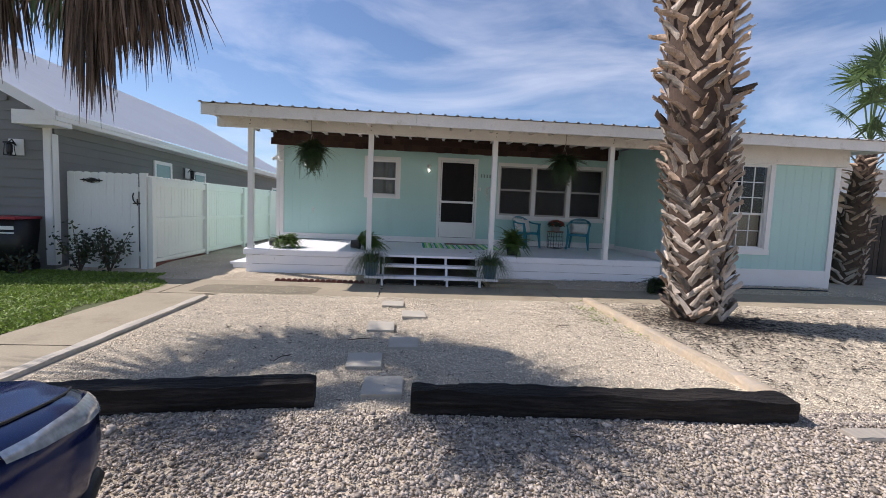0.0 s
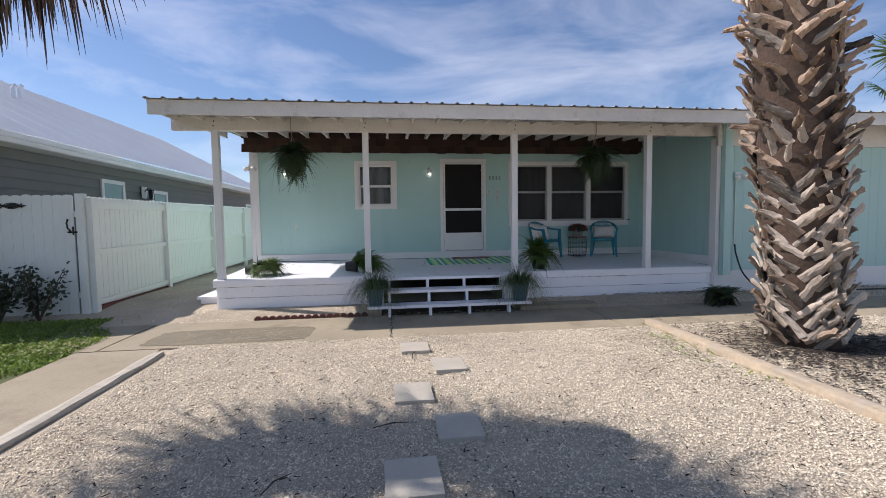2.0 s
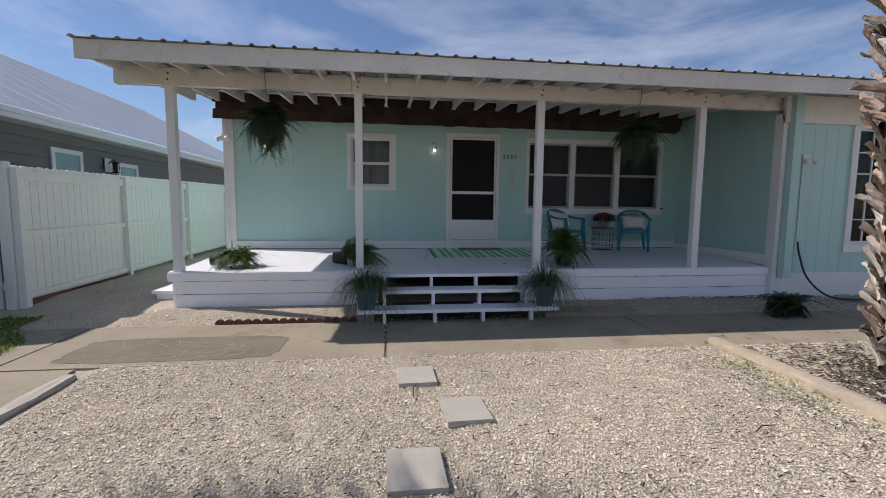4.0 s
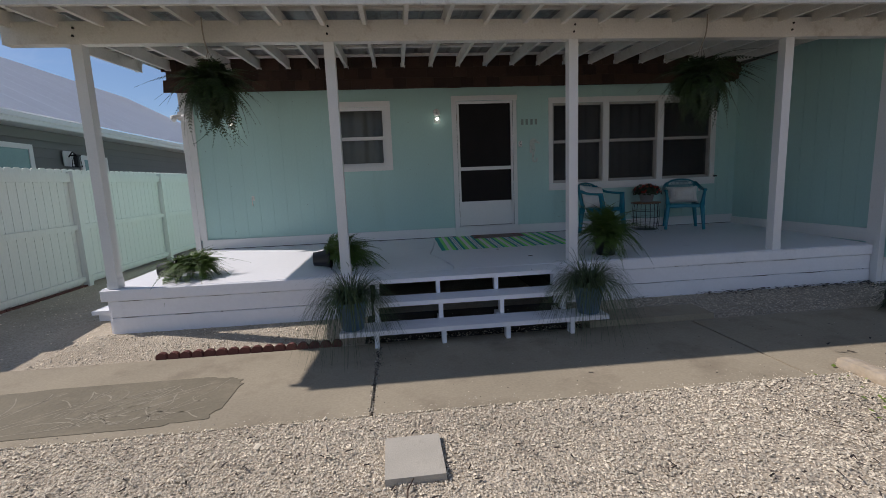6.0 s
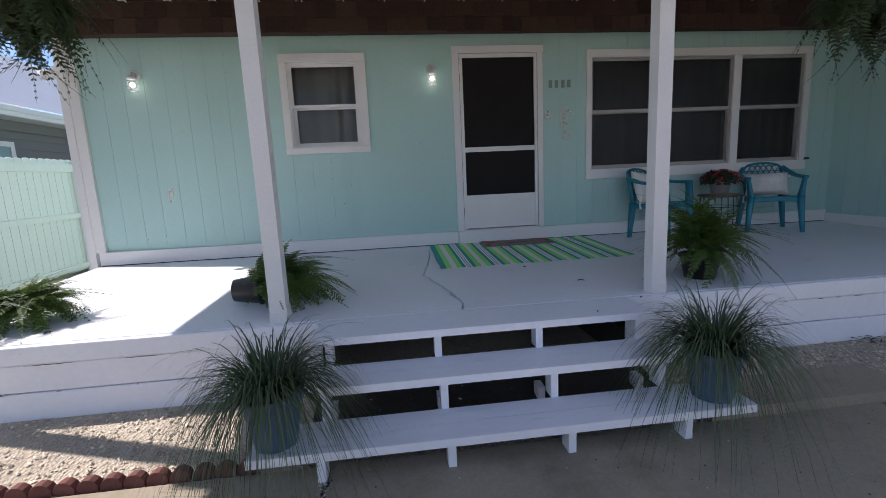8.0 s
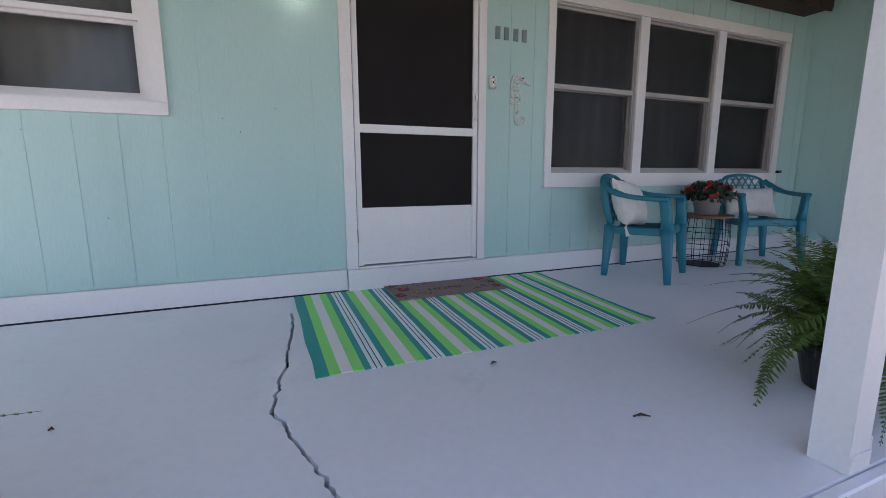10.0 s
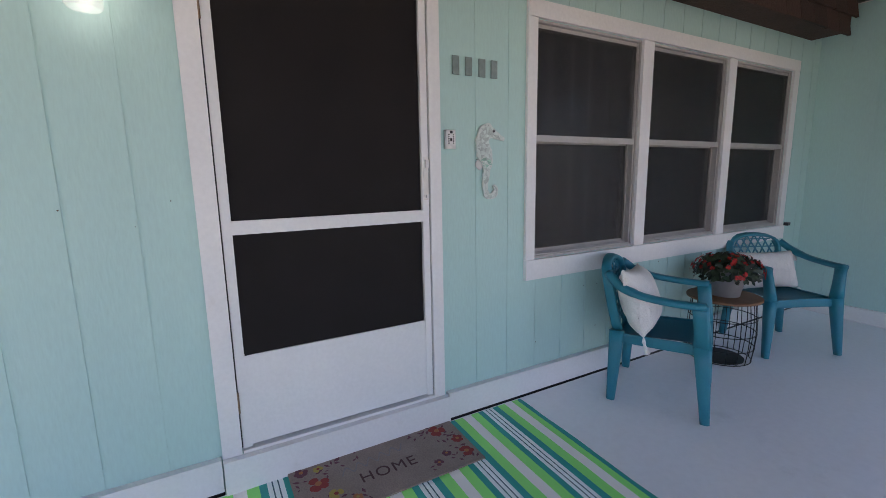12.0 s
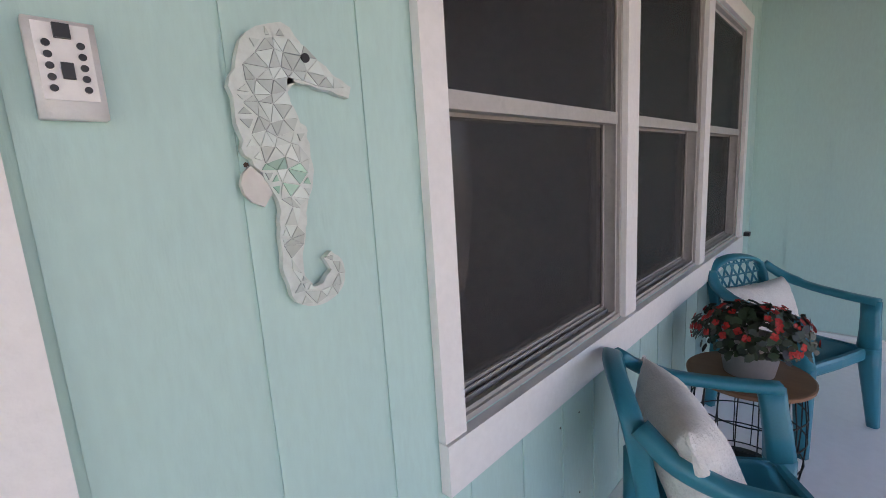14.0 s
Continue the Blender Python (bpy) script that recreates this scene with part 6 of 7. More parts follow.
def make_chair(m):
    c = thing("porch_chair", m, "teal plastic armchair with a pierced lattice back", "chair", "chairs beside the small table")
    bm = bmesh.new()
    g = sheet(bm, lambda u, v: (0.225 * (2 * u - 1) * (1.0 - 0.08 * v), -0.25 + 0.46 * v, 0.425 - 0.018 * (1 - (2 * u - 1) ** 2) - 0.02 * v - 0.035 * max(0, 0.12 - v) / 0.12), 14, 14)
    bmesh.ops.solidify(bm, geom=bm.faces[:], thickness=0.022)
    part("seat", bm, TEAL, c, "", True)
    bm = bmesh.new()
    bar(bm, [(-0.235, -0.235, 0.385), (0, -0.252, 0.395), (0.235, -0.235, 0.385)], (0.03, 0.06))
    part("apron", bm, TEAL, c)
    for s in (-1, 1):
        bm = bmesh.new()
        bar(bm, [(s * 0.236, -0.225, 0.390), (s * 0.226, -0.02, 0.386), (s * 0.208, 0.19, 0.382)], (0.022, 0.058))
        part("apron", bm, TEAL, c)
    for s in (-1, 1):
        bm = bmesh.new()
        bar(bm, [(s * (0.28 - 0.03 * k / 4), -0.285 + 0.04 * k / 4, 0.42 * k / 4) for k in range(5)], [(0.040 + 0.007 * k, 0.046 + 0.010 * k) for k in range(5)], (0, 1, 0))
        part("leg", bm, TEAL, c, "", True)
        bm = bmesh.new()
        bar(bm, [(s * (0.25 - 0.045 * k / 4), 0.205 - 0.012 * k / 4, 0.42 * k / 4) for k in range(5)], [(0.040 + 0.006 * k, 0.046 + 0.009 * k) for k in range(5)], (0, 1, 0))
        part("leg", bm, TEAL, c, "", True)
        bm = bmesh.new()
        bar(bm, [(s * 0.251, -0.246, 0.41), (s * 0.262, -0.240, 0.50), (s * 0.274, -0.230, 0.58), (s * 0.285, -0.222, 0.645)], [(0.066, 0.085), (0.048, 0.078), (0.040, 0.075), (0.040, 0.078)], (0, 1, 0))
        top = smooth_path([(s * 0.285, -0.25, 0.645), (s * 0.290, -0.10, 0.648), (s * 0.283, 0.06, 0.665), (s * 0.262, 0.18, 0.705), (s * 0.215, 0.255, 0.765)], 5)
        bar(bm, top, [(0.055, 0.036)] * 12 + [(0.048, 0.045)] * (len(top) - 12))
        part("armrest", bm, TEAL, c, "", True)
    bm = bmesh.new()
    rim = smooth_path([(-0.185, 0.195, 0.42), (-0.20, 0.232, 0.58), (-0.205, 0.258, 0.72), (-0.165, 0.278, 0.795), (0, 0.292, 0.825), (0.165, 0.278, 0.795), (0.205, 0.258, 0.72), (0.20, 0.232, 0.58), (0.185, 0.195, 0.42)], 5)
    bar(bm, rim, (0.022, 0.055), (0, 1, 0.25))
    back = part("backrest", bm, TEAL, c, "", True)
    # lattice of crossing slats, kept inside the rim
    bm = bmesh.new()
    half = lambda z: 0.195 if z < 0.72 else 0.195 * math.sqrt(max(0.0, 1 - ((z - 0.72) / 0.105) ** 2)) + 0.0
    depth = lambda z: 0.195 + (z - 0.42) * 0.245
    for kind in range(2):
        for i in range(-3, 10):
            pts = []
            for k in range(19):
                z = 0.44 + k * 0.0205
                x = -0.20 + i * 0.062 + (z - 0.44) * (0.58 if kind else -0.58) * 1.0
                if abs(x) < half(z):
                    pts.append((x, depth(z) + 0.001 * kind, z))
            if len(pts) > 1:
                bar(bm, pts, (0.010, 0.009), (0, 1, 0))
    for k in range(6):
        z = 0.475 + k * 0.062
        h = half(z)
        bar(bm, [(-h, depth(z), z), (h, depth(z), z)], (0.009, 0.010), (0, 1, 0))
    part("lattice", bm, TEAL, back)
    return c


CH_A = pose(2.15, 11.29, DECK_Z(11.25), 0, 0, 28.5) @ Matrix.Scale(0.95, 4)
CH_B = pose(3.555, 11.31, DECK_Z(11.25), 0, 0, -25.5) @ Matrix.Scale(0.95, 4)
chair = make_chair(CH_A)
copy_thing(chair, CH_B @ Matrix.Scale(1 / 0.95, 4))
LINEN = mat("white woven cotton", (0.83, 0.80, 0.75), 0.95, grain=160, vary=0.12, big=12, bump=0.6)


def pillow(m, w, h, label):
    p = thing("pillow", m, label, "pillow", "pillows on the porch chairs")
    bm = bmesh.new()
    puff = lambda u, v: 0.095 * (max(0.0, 1 - abs(2 * u - 1) ** 2.6) * max(0.0, 1 - abs(2 * v - 1) ** 2.6)) ** 0.5
    shape = lambda u, v: ((u - 0.5) * w * (1 - 0.10 * (4 * v * (1 - v))), (v - 0.5) * h * (1 - 0.08 * (4 * u * (1 - u))))
    rib = lambda u, v: (0.009 * max(0.0, math.sin(u * 80)) * (1 if abs(u - 0.5) > 0.24 else 0.25) + 0.004 * noise.noise((u * 9, v * 9, 1))) * min(1, 8 * v * (1 - v))
    for s in (-1, 1):
        sheet(bm, lambda u, v: (shape(u, v)[0], s * (puff(u, v) + rib(u, v)), shape(u, v)[1]), 40, 18)
    bmesh.ops.remove_doubles(bm, verts=bm.verts[:], dist=0.0005)
    part("cushion", bm, LINEN, p, "", True)
    for su in (-1, 1):
        for sv in (-1, 1):
            bm = bmesh.new()
            x, z = su * w / 2, sv * h / 2
            tube(bm, [(x, 0, z), (x + su * 0.012, 0.004, z - 0.018), (x + su * 0.014, 0.004, z - 0.03), (x + su * 0.016, 0.004, z - 0.085)], [0.006, 0.011, 0.007, 0.016], 8)
            part("tassel", bm, LINEN, p)


pillow(CH_A @ pose(-0.03, 0.10, 0.59, -20, 6, 0), 0.54, 0.39, "white textured lumbar pillow with tassels leaning in a chair")
pillow(CH_B @ pose(0.01, 0.12, 0.56, -20, 0, 0), 0.48, 0.30, "white textured lumbar pillow with ribbed bands on a chair")


def make_table(m):
    t = thing("side_table", m, "black wire drum table with a round wooden top", "table")
    H, R0, R1 = 0.42, 0.165, 0.205
    bm = bmesh.new()
    lathe(bm, [(0.20, H), (0.222, H + 0.003), (0.224, H + 0.016), (0.218, H + 0.02)], 40)
    part("tabletop", bm, mat("warm wood top", (0.24, 0.12, 0.06), 0.5, grain=18, vary=0.3, big=6, bump=0.15, stretch=(1, 0.15, 1)), t)
    bm = bmesh.new()
    rr = lambda z: R0 + (R1 - R0) * math.sin(math.pi * min(1, 0.18 + 0.62 * z / H))
    for z in (0.008, 0.10, 0.20, 0.30, H - 0.004):
        bm = bmesh.new()
        tube(bm, [(rr(z) * math.cos(k * 0.19635), rr(z) * math.sin(k * 0.19635), z) for k in range(33)], 0.0032, 5, False)
        part("ring_wire", bm, IRON, t)
    bm = bmesh.new()
    tube(bm, [(rr(z), 0, z) for z in (0.008, 0.1, 0.2, 0.3, H)], 0.0028, 4)
    wire = to_mesh("upright_wire", bm, IRON)
    for k in range(18):
        piece("upright_wire", wire, t, pose(0, 0, 0, 0, 0, k * 20))
    bm = bmesh.new()
    lathe(bm, [(0.15, 0.0), (0.15, 0.006)], 28)
    part("base", bm, IRON, t)


make_table((2.96, 11.36, DECK_Z(11.36)))


def make_flowers(m):
    rnd = random.Random(5)
    f = thing("flower_pot", m, "grey pot of dark-leaved plants with small red flowers", "flowers")
    bm = bmesh.new()
    lathe(bm, [(0.088, 0), (0.112, 0.13), (0.118, 0.13), (0.118, 0.15), (0.105, 0.15), (0.10, 0.13)], 28)
    part("pot", bm, mat("grey planter", (0.36, 0.36, 0.37), 0.55, vary=0.08), f, "", True)
    leaf, red = bmesh.new(), bmesh.new()
    for i in range(620):
        a, e = rnd.uniform(0, 6.283), math.asin(rnd.uniform(-0.25, 1))
        r = rnd.uniform(0.75, 1.05)
        p = Vector((0.20 * r * math.cos(e) * math.cos(a), 0.20 * r * math.cos(e) * math.sin(a), 0.16 + 0.12 * r * math.sin(e)))
        n = (p - Vector((0, 0, 0.10))).normalized()
        d = (n.cross(Vector((rnd.gauss(0, 1), rnd.gauss(0, 1), rnd.gauss(0, 1)))).normalized() + n * rnd.uniform(0, 0.5)).normalized()
        s = d.cross(n).normalized()
        L = rnd.uniform(0.028, 0.048)
        v = [p, p + d * L * 0.3 + s * L * 0.32, p + d * L * 0.7 + s * L * 0.26, p + d * L, p + d * L * 0.7 - s * L * 0.26, p + d * L * 0.3 - s * L * 0.32]
        leaf.faces.new([leaf.verts.new(q) for q in v])
    for i in range(62):
        a, e = rnd.uniform(0, 6.283), math.asin(rnd.uniform(-0.1, 1))
        n = Vector((math.cos(e) * math.cos(a), math.cos(e) * math.sin(a), math.sin(e)))
        p = Vector((0.215 * n.x, 0.215 * n.y, 0.165 + 0.128 * n.z))
        t1 = n.orthogonal().normalized()
        t2 = n.cross(t1)
        for k in range(5):
            b = k * 1.2566 + rnd.random()
            d = t1 * math.cos(b) + t2 * math.sin(b)
            s = n.cross(d)
            L = 0.017
            red.faces.new([red.verts.new(q) for q in (p, p + d * L * 0.6 + s * L * 0.5 + n * 0.004, p + d * L + n * 0.003, p + d * L * 0.6 - s * L * 0.5 + n * 0.004)])
    tagged(part("leaves", leaf, mat("deep green leaf", (0.022, 0.042, 0.018), 0.45, vary=0.4, bump=0, island=0.7), f), kind="stuff")
    tagged(part("blossoms", red, mat("red petal", (0.50, 0.028, 0.022), 0.5, vary=0.25, bump=0, island=0.4, transmit=0.2), f, "small bright red blossoms"), kind="stuff")


make_flowers((2.97, 11.36, DECK_Z(11.36) + 0.4405))


def make_rug():
    m = bpy.data.materials.new("striped woven rug")
    m.use_nodes = True
    t = m.node_tree
    p = t.nodes["Principled BSDF"]
    co = t.nodes.new("ShaderNodeTexCoord")
    sx = t.nodes.new("ShaderNodeSeparateXYZ")
    t.links.new(co.outputs["Object"], sx.inputs["Vector"])
    mod = t.nodes.new("ShaderNodeMath")
    mod.operation = "WRAP"
    mod.inputs[1].default_value, mod.inputs[2].default_value = 1.0, 0.0
    dv = t.nodes.new("ShaderNodeMath")
    dv.operation = "MULTIPLY_ADD"
    dv.inputs[1].default_value, dv.inputs[2].default_value = 1 / 0.274, 1 - 0.201 / 0.274
    t.links.new(sx.outputs["X"], dv.inputs[0])
    t.links.new(dv.outputs[0], mod.inputs[0])
    r = t.nodes.new("ShaderNodeValToRGB")
    r.color_ramp.interpolation = "CONSTANT"
    teal, green, white, line = (0.02, 0.38, 0.33, 1), (0.30, 0.88, 0.22, 1), (0.90, 0.97, 0.95, 1), (0.05, 0.13, 0.15, 1)
    pale = (0.96, 0.92, 0.86, 1)
    stops = [(0.0, teal), (0.108, white), (0.175, line), (0.193, white), (0.256, line), (0.274, white), (0.342, teal), (0.468, green), (0.642, pale), (0.826, green)]
    e = r.color_ramp.elements
    e[0].position, e[0].color = stops[0]
    e[1].position, e[1].color = stops[1]
    for s, c in stops[2:]:
        e.new(s).color = c
    border = t.nodes.new("ShaderNodeMath")
    border.operation = "COMPARE"
    border.inputs[1].default_value, border.inputs[2].default_value = 0.945, 0.889
    t.links.new(sx.outputs["X"], border.inputs[0])
    edge_mix = t.nodes.new("ShaderNodeMix")
    edge_mix.data_type = "RGBA"
    edge_mix.inputs["A"].default_value = teal
    t.links.new(border.outputs[0], edge_mix.inputs["Factor"])
    t.links.new(r.outputs["Color"], edge_mix.inputs["B"])
    t.links.new(mod.outputs[0], r.inputs["Fac"])
    t.links.new(edge_mix.outputs["Result"], p.inputs["Base Color"])
    wv = t.nodes.new("ShaderNodeTexNoise")
    wv.inputs["Scale"].default_value = 260
    t.links.new(co.outputs["Object"], wv.inputs["Vector"])
    rough = t.nodes.new("ShaderNodeMapRange")
    rough.inputs["To Min"].default_value, rough.inputs["To Max"].default_value = 0.45, 0.75
    t.links.new(wv.outputs["Fac"], rough.inputs["Value"])
    t.links.new(rough.outputs["Result"], p.inputs["Roughness"])
    bm = bmesh.new()
    W, D = 1.86, 1.15
    sheet(bm, lambda u, v: (W * u + 0.008 * noise.noise((v * 4, 1, 0)) * (1 if u in (0, 1) else 0), D * v + 0.012 * noise.noise((u * 7, 5, 0)) * (1 - v),
                            (D * v) * 0.034 + 0.005 + 0.003 * abs(noise.noise((u * 9, v * 6, 3))) + 0.012 * max(0, u - 0.97) / 0.03 * max(0, 0.08 - v) / 0.08), 60, 30)
    top = bm.faces[:]
    skirt = bmesh.ops.extrude_edge_only(bm, edges=[ed for ed in bm.edges if ed.is_boundary])["geom"]
    for v in skirt:
        if isinstance(v, bmesh.types.BMVert):
            v.co.z -= 0.004
    for f in top:
        if f.normal.z < 0:
            f.normal_flip()
    rug = part("rug", bm, m, None, "", False)
    rug.matrix_world = pose(-0.47, 10.44, DECK_Z(10.44))
    tagged(rug, "striped green, teal and white woven outdoor rug before the door", "rug")


make_rug()


def make_mat():
    rnd = random.Random(8)
    y0 = 11.26
    d = thing("door_mat", (0.12, y0, DECK_Z(y0) + 0.010, math.degrees(math.atan(0.034)), 0, 0), "faded brown flowered door mat lying on the striped rug", "door mat")
    bm = bmesh.new()
    box(bm, 0, 0.80, 0, 0.35, 0, 0.006)
    rounded(bm, 0.003, 1)
    part("base", bm, mat("faded coir", (0.30, 0.235, 0.20), 0.95, grain=140, vary=0.2, big=8, bump=0.5, dirt=(0.24, 0.19, 0.17), dirt_amount=0.2), d)
    cols = [mat("faded red print", (0.30, 0.05, 0.045), 0.95, grain=140), mat("faded orange print", (0.42, 0.17, 0.07), 0.95, grain=140), mat("faded yellow print", (0.42, 0.33, 0.08), 0.95, grain=140), mat("faded plum print", (0.16, 0.06, 0.08), 0.95, grain=140)]
    spots = [(0.10, 0.20, 0.045, 0), (0.05, 0.08, 0.04, 0), (0.05, 0.30, 0.03, 3), (0.15, 0.11, 0.03, 2), (0.70, 0.28, 0.042, 0), (0.76, 0.18, 0.03, 0), (0.75, 0.08, 0.035, 0), (0.60, 0.07, 0.022, 3), (0.66, 0.11, 0.022, 3), (0.12, 0.29, 0.022, 2), (0.22, 0.05, 0.022, 1)]
    for x, y, r, c in spots:
        bm = bmesh.new()
        n = 6
        for k in range(n):
            a = k * 2 * math.pi / n + rnd.random()
            px, py = x + 0.62 * r * math.cos(a), y + 0.62 * r * math.sin(a)
            bm.faces.new([bm.verts.new((px + 0.42 * r * math.cos(b), py + 0.42 * r * math.sin(b), 0.0072 + 0.0003 * k)) for b in (i * math.pi / 4 for i in range(8))])
        f = part("printed_flower", bm, cols[c], d)
        bm = bmesh.new()
        bm.faces.new([bm.verts.new((x + 0.32 * r * math.cos(b), y + 0.32 * r * math.sin(b), 0.0096)) for b in (i * math.pi / 4 for i in range(8))])
        part("flower_centre", bm, cols[(c + 1) % 3], f)
    bm = bmesh.new()
    for i in range(90):
        x = rnd.choice((rnd.uniform(0.02, 0.30), rnd.uniform(0.55, 0.78)))
        y = rnd.choice((rnd.uniform(0.02, 0.09), rnd.uniform(0.26, 0.33))) if 0.2 < x < 0.62 else rnd.uniform(0.02, 0.33)
        a = rnd.uniform(0, 6.28)
        c, s, L = math.cos(a), math.sin(a), rnd.uniform(0.008, 0.018)
        bm.faces.new([bm.verts.new((x + dx * c - dy * s, y + dx * s + dy * c, 0.0068)) for dx, dy in ((-L, 0), (0, -L * 0.4), (L, 0), (0, L * 0.4))])
    tagged(part("printed_leaf", bm, cols[3], d), "", "", "", "stuff")
    cu = bpy.data.curves.new("lettering", "FONT")
    cu.body = "HOME"
    cu.size = 0.085
    cu.space_character = 1.15
    cu.extrude = 0.0004
    cu.materials.append(mat("dark print", (0.10, 0.05, 0.05), 0.95, grain=140))
    ob = new("lettering", cu)
    ob.parent = d
    ob.matrix_local = pose(0.26, 0.115, 0.0075)
    bm = bmesh.new()
    pts = smooth_path([(0.20 + 0.028 * i, 0.205 + (0.03 if i % 2 else -0.012) + 0.004 * i, 0.0072) for i in range(12)], 4)
    strip(bm, pts, [0.011] * len(pts), Vector((0, 1, 0)))
    part("script_bar", bm, mat("grey print", (0.25, 0.23, 0.23), 0.95, grain=140), d)


make_mat()


# ---- things on the porch wall ----
def sconce(x, z):
    s = thing("wall_lamp", (x, 11.648, z), "white wall lamp with a lit bulb in a clear jar", "lamp", "porch wall lamps")
    bm = bmesh.new()
    lathe(bm, [(0.05, 0), (0.05, 0.018), (0.03, 0.024)], 20)
    pl = part("wall_plate", bm, WHITE, s, "", True)
    pl.matrix_local = pose(0, 0, 0.11, 90, 0, 0)
    bm = bmesh.new()
    tube(bm, [(0, -0.02, 0.11), (0, -0.07, 0.12), (0, -0.085, 0.09)], 0.012, 8)
    tube(bm, [(0, -0.085, 0.085), (0, -0.085, 0.05)], [0.04, 0.046], 16)
    part("cap", bm, WHITE, s, "", True)
    bm = bmesh.new()
    tube(bm, [(0, -0.085, 0.049), (0, -0.085, 0.02), (0, -0.085, -0.06), (0, -0.085, -0.068)], [0.04, 0.05, 0.05, 0.044], 18, False)
    jar = part("jar", bm, see_through("lamp jar", (0.75, 0.78, 0.76), 0.72, 0.1), s, "clear glass jar", True)
    jar.visible_shadow = False
    bm = bmesh.new()
    bmesh.ops.create_uvsphere(bm, u_segments=14, v_segments=10, radius=0.026, matrix=Matrix.Translation((0, -0.085, 0.0)))
    part("bulb", bm, glow("warm bulb", (1.0, 0.95, 0.80), 3.5), s, "glowing bulb", True)


sconce(-0.35, 2.48)
sconce(-3.41, 2.48)


def lockbox():
    b = thing("key_lockbox", pose(0.978, 11.648, 2.062) @ Matrix.Diagonal((0.77, 0.86, 0.74, 1)), "small white push-button key box on the wall", "key box")
    bm = bmesh.new()
    box(bm, -0.034, 0.034, -0.024, 0.0, -0.06, 0.06)
    rounded(bm, 0.012, 4)
    part("case", bm, WHITE, b, "", True)
    bm = bmesh.new()
    box(bm, -0.027, 0.027, -0.026, -0.021, -0.038, 0.055)
    rounded(bm, 0.002, 1)
    part("cover", bm, WHITE, b)
    for s in (-1, 1):
        for k in range(5):
            bm = bmesh.new()
            tube(bm, [(s * 0.0165, -0.0258, 0.03 - 0.0135 * k), (s * 0.0165, -0.0295, 0.03 - 0.0135 * k)], 0.0042, 10)
            part("button", bm, BLACK, b)
    solid("latch", [(-0.008, 0.008, -0.032, -0.0265, 0.037, 0.054)], BLACK, b, "black opening latch", bevel=0.001)
    solid("knob", [(-0.006, 0.006, -0.030, -0.0265, -0.012, 0.008)], BLACK, b, "black centre slide", bevel=0.001)
    solid("maker_bar", [(-0.016, 0.016, -0.0235, -0.0222, -0.052, -0.046)], BLACK, b)


lockbox()


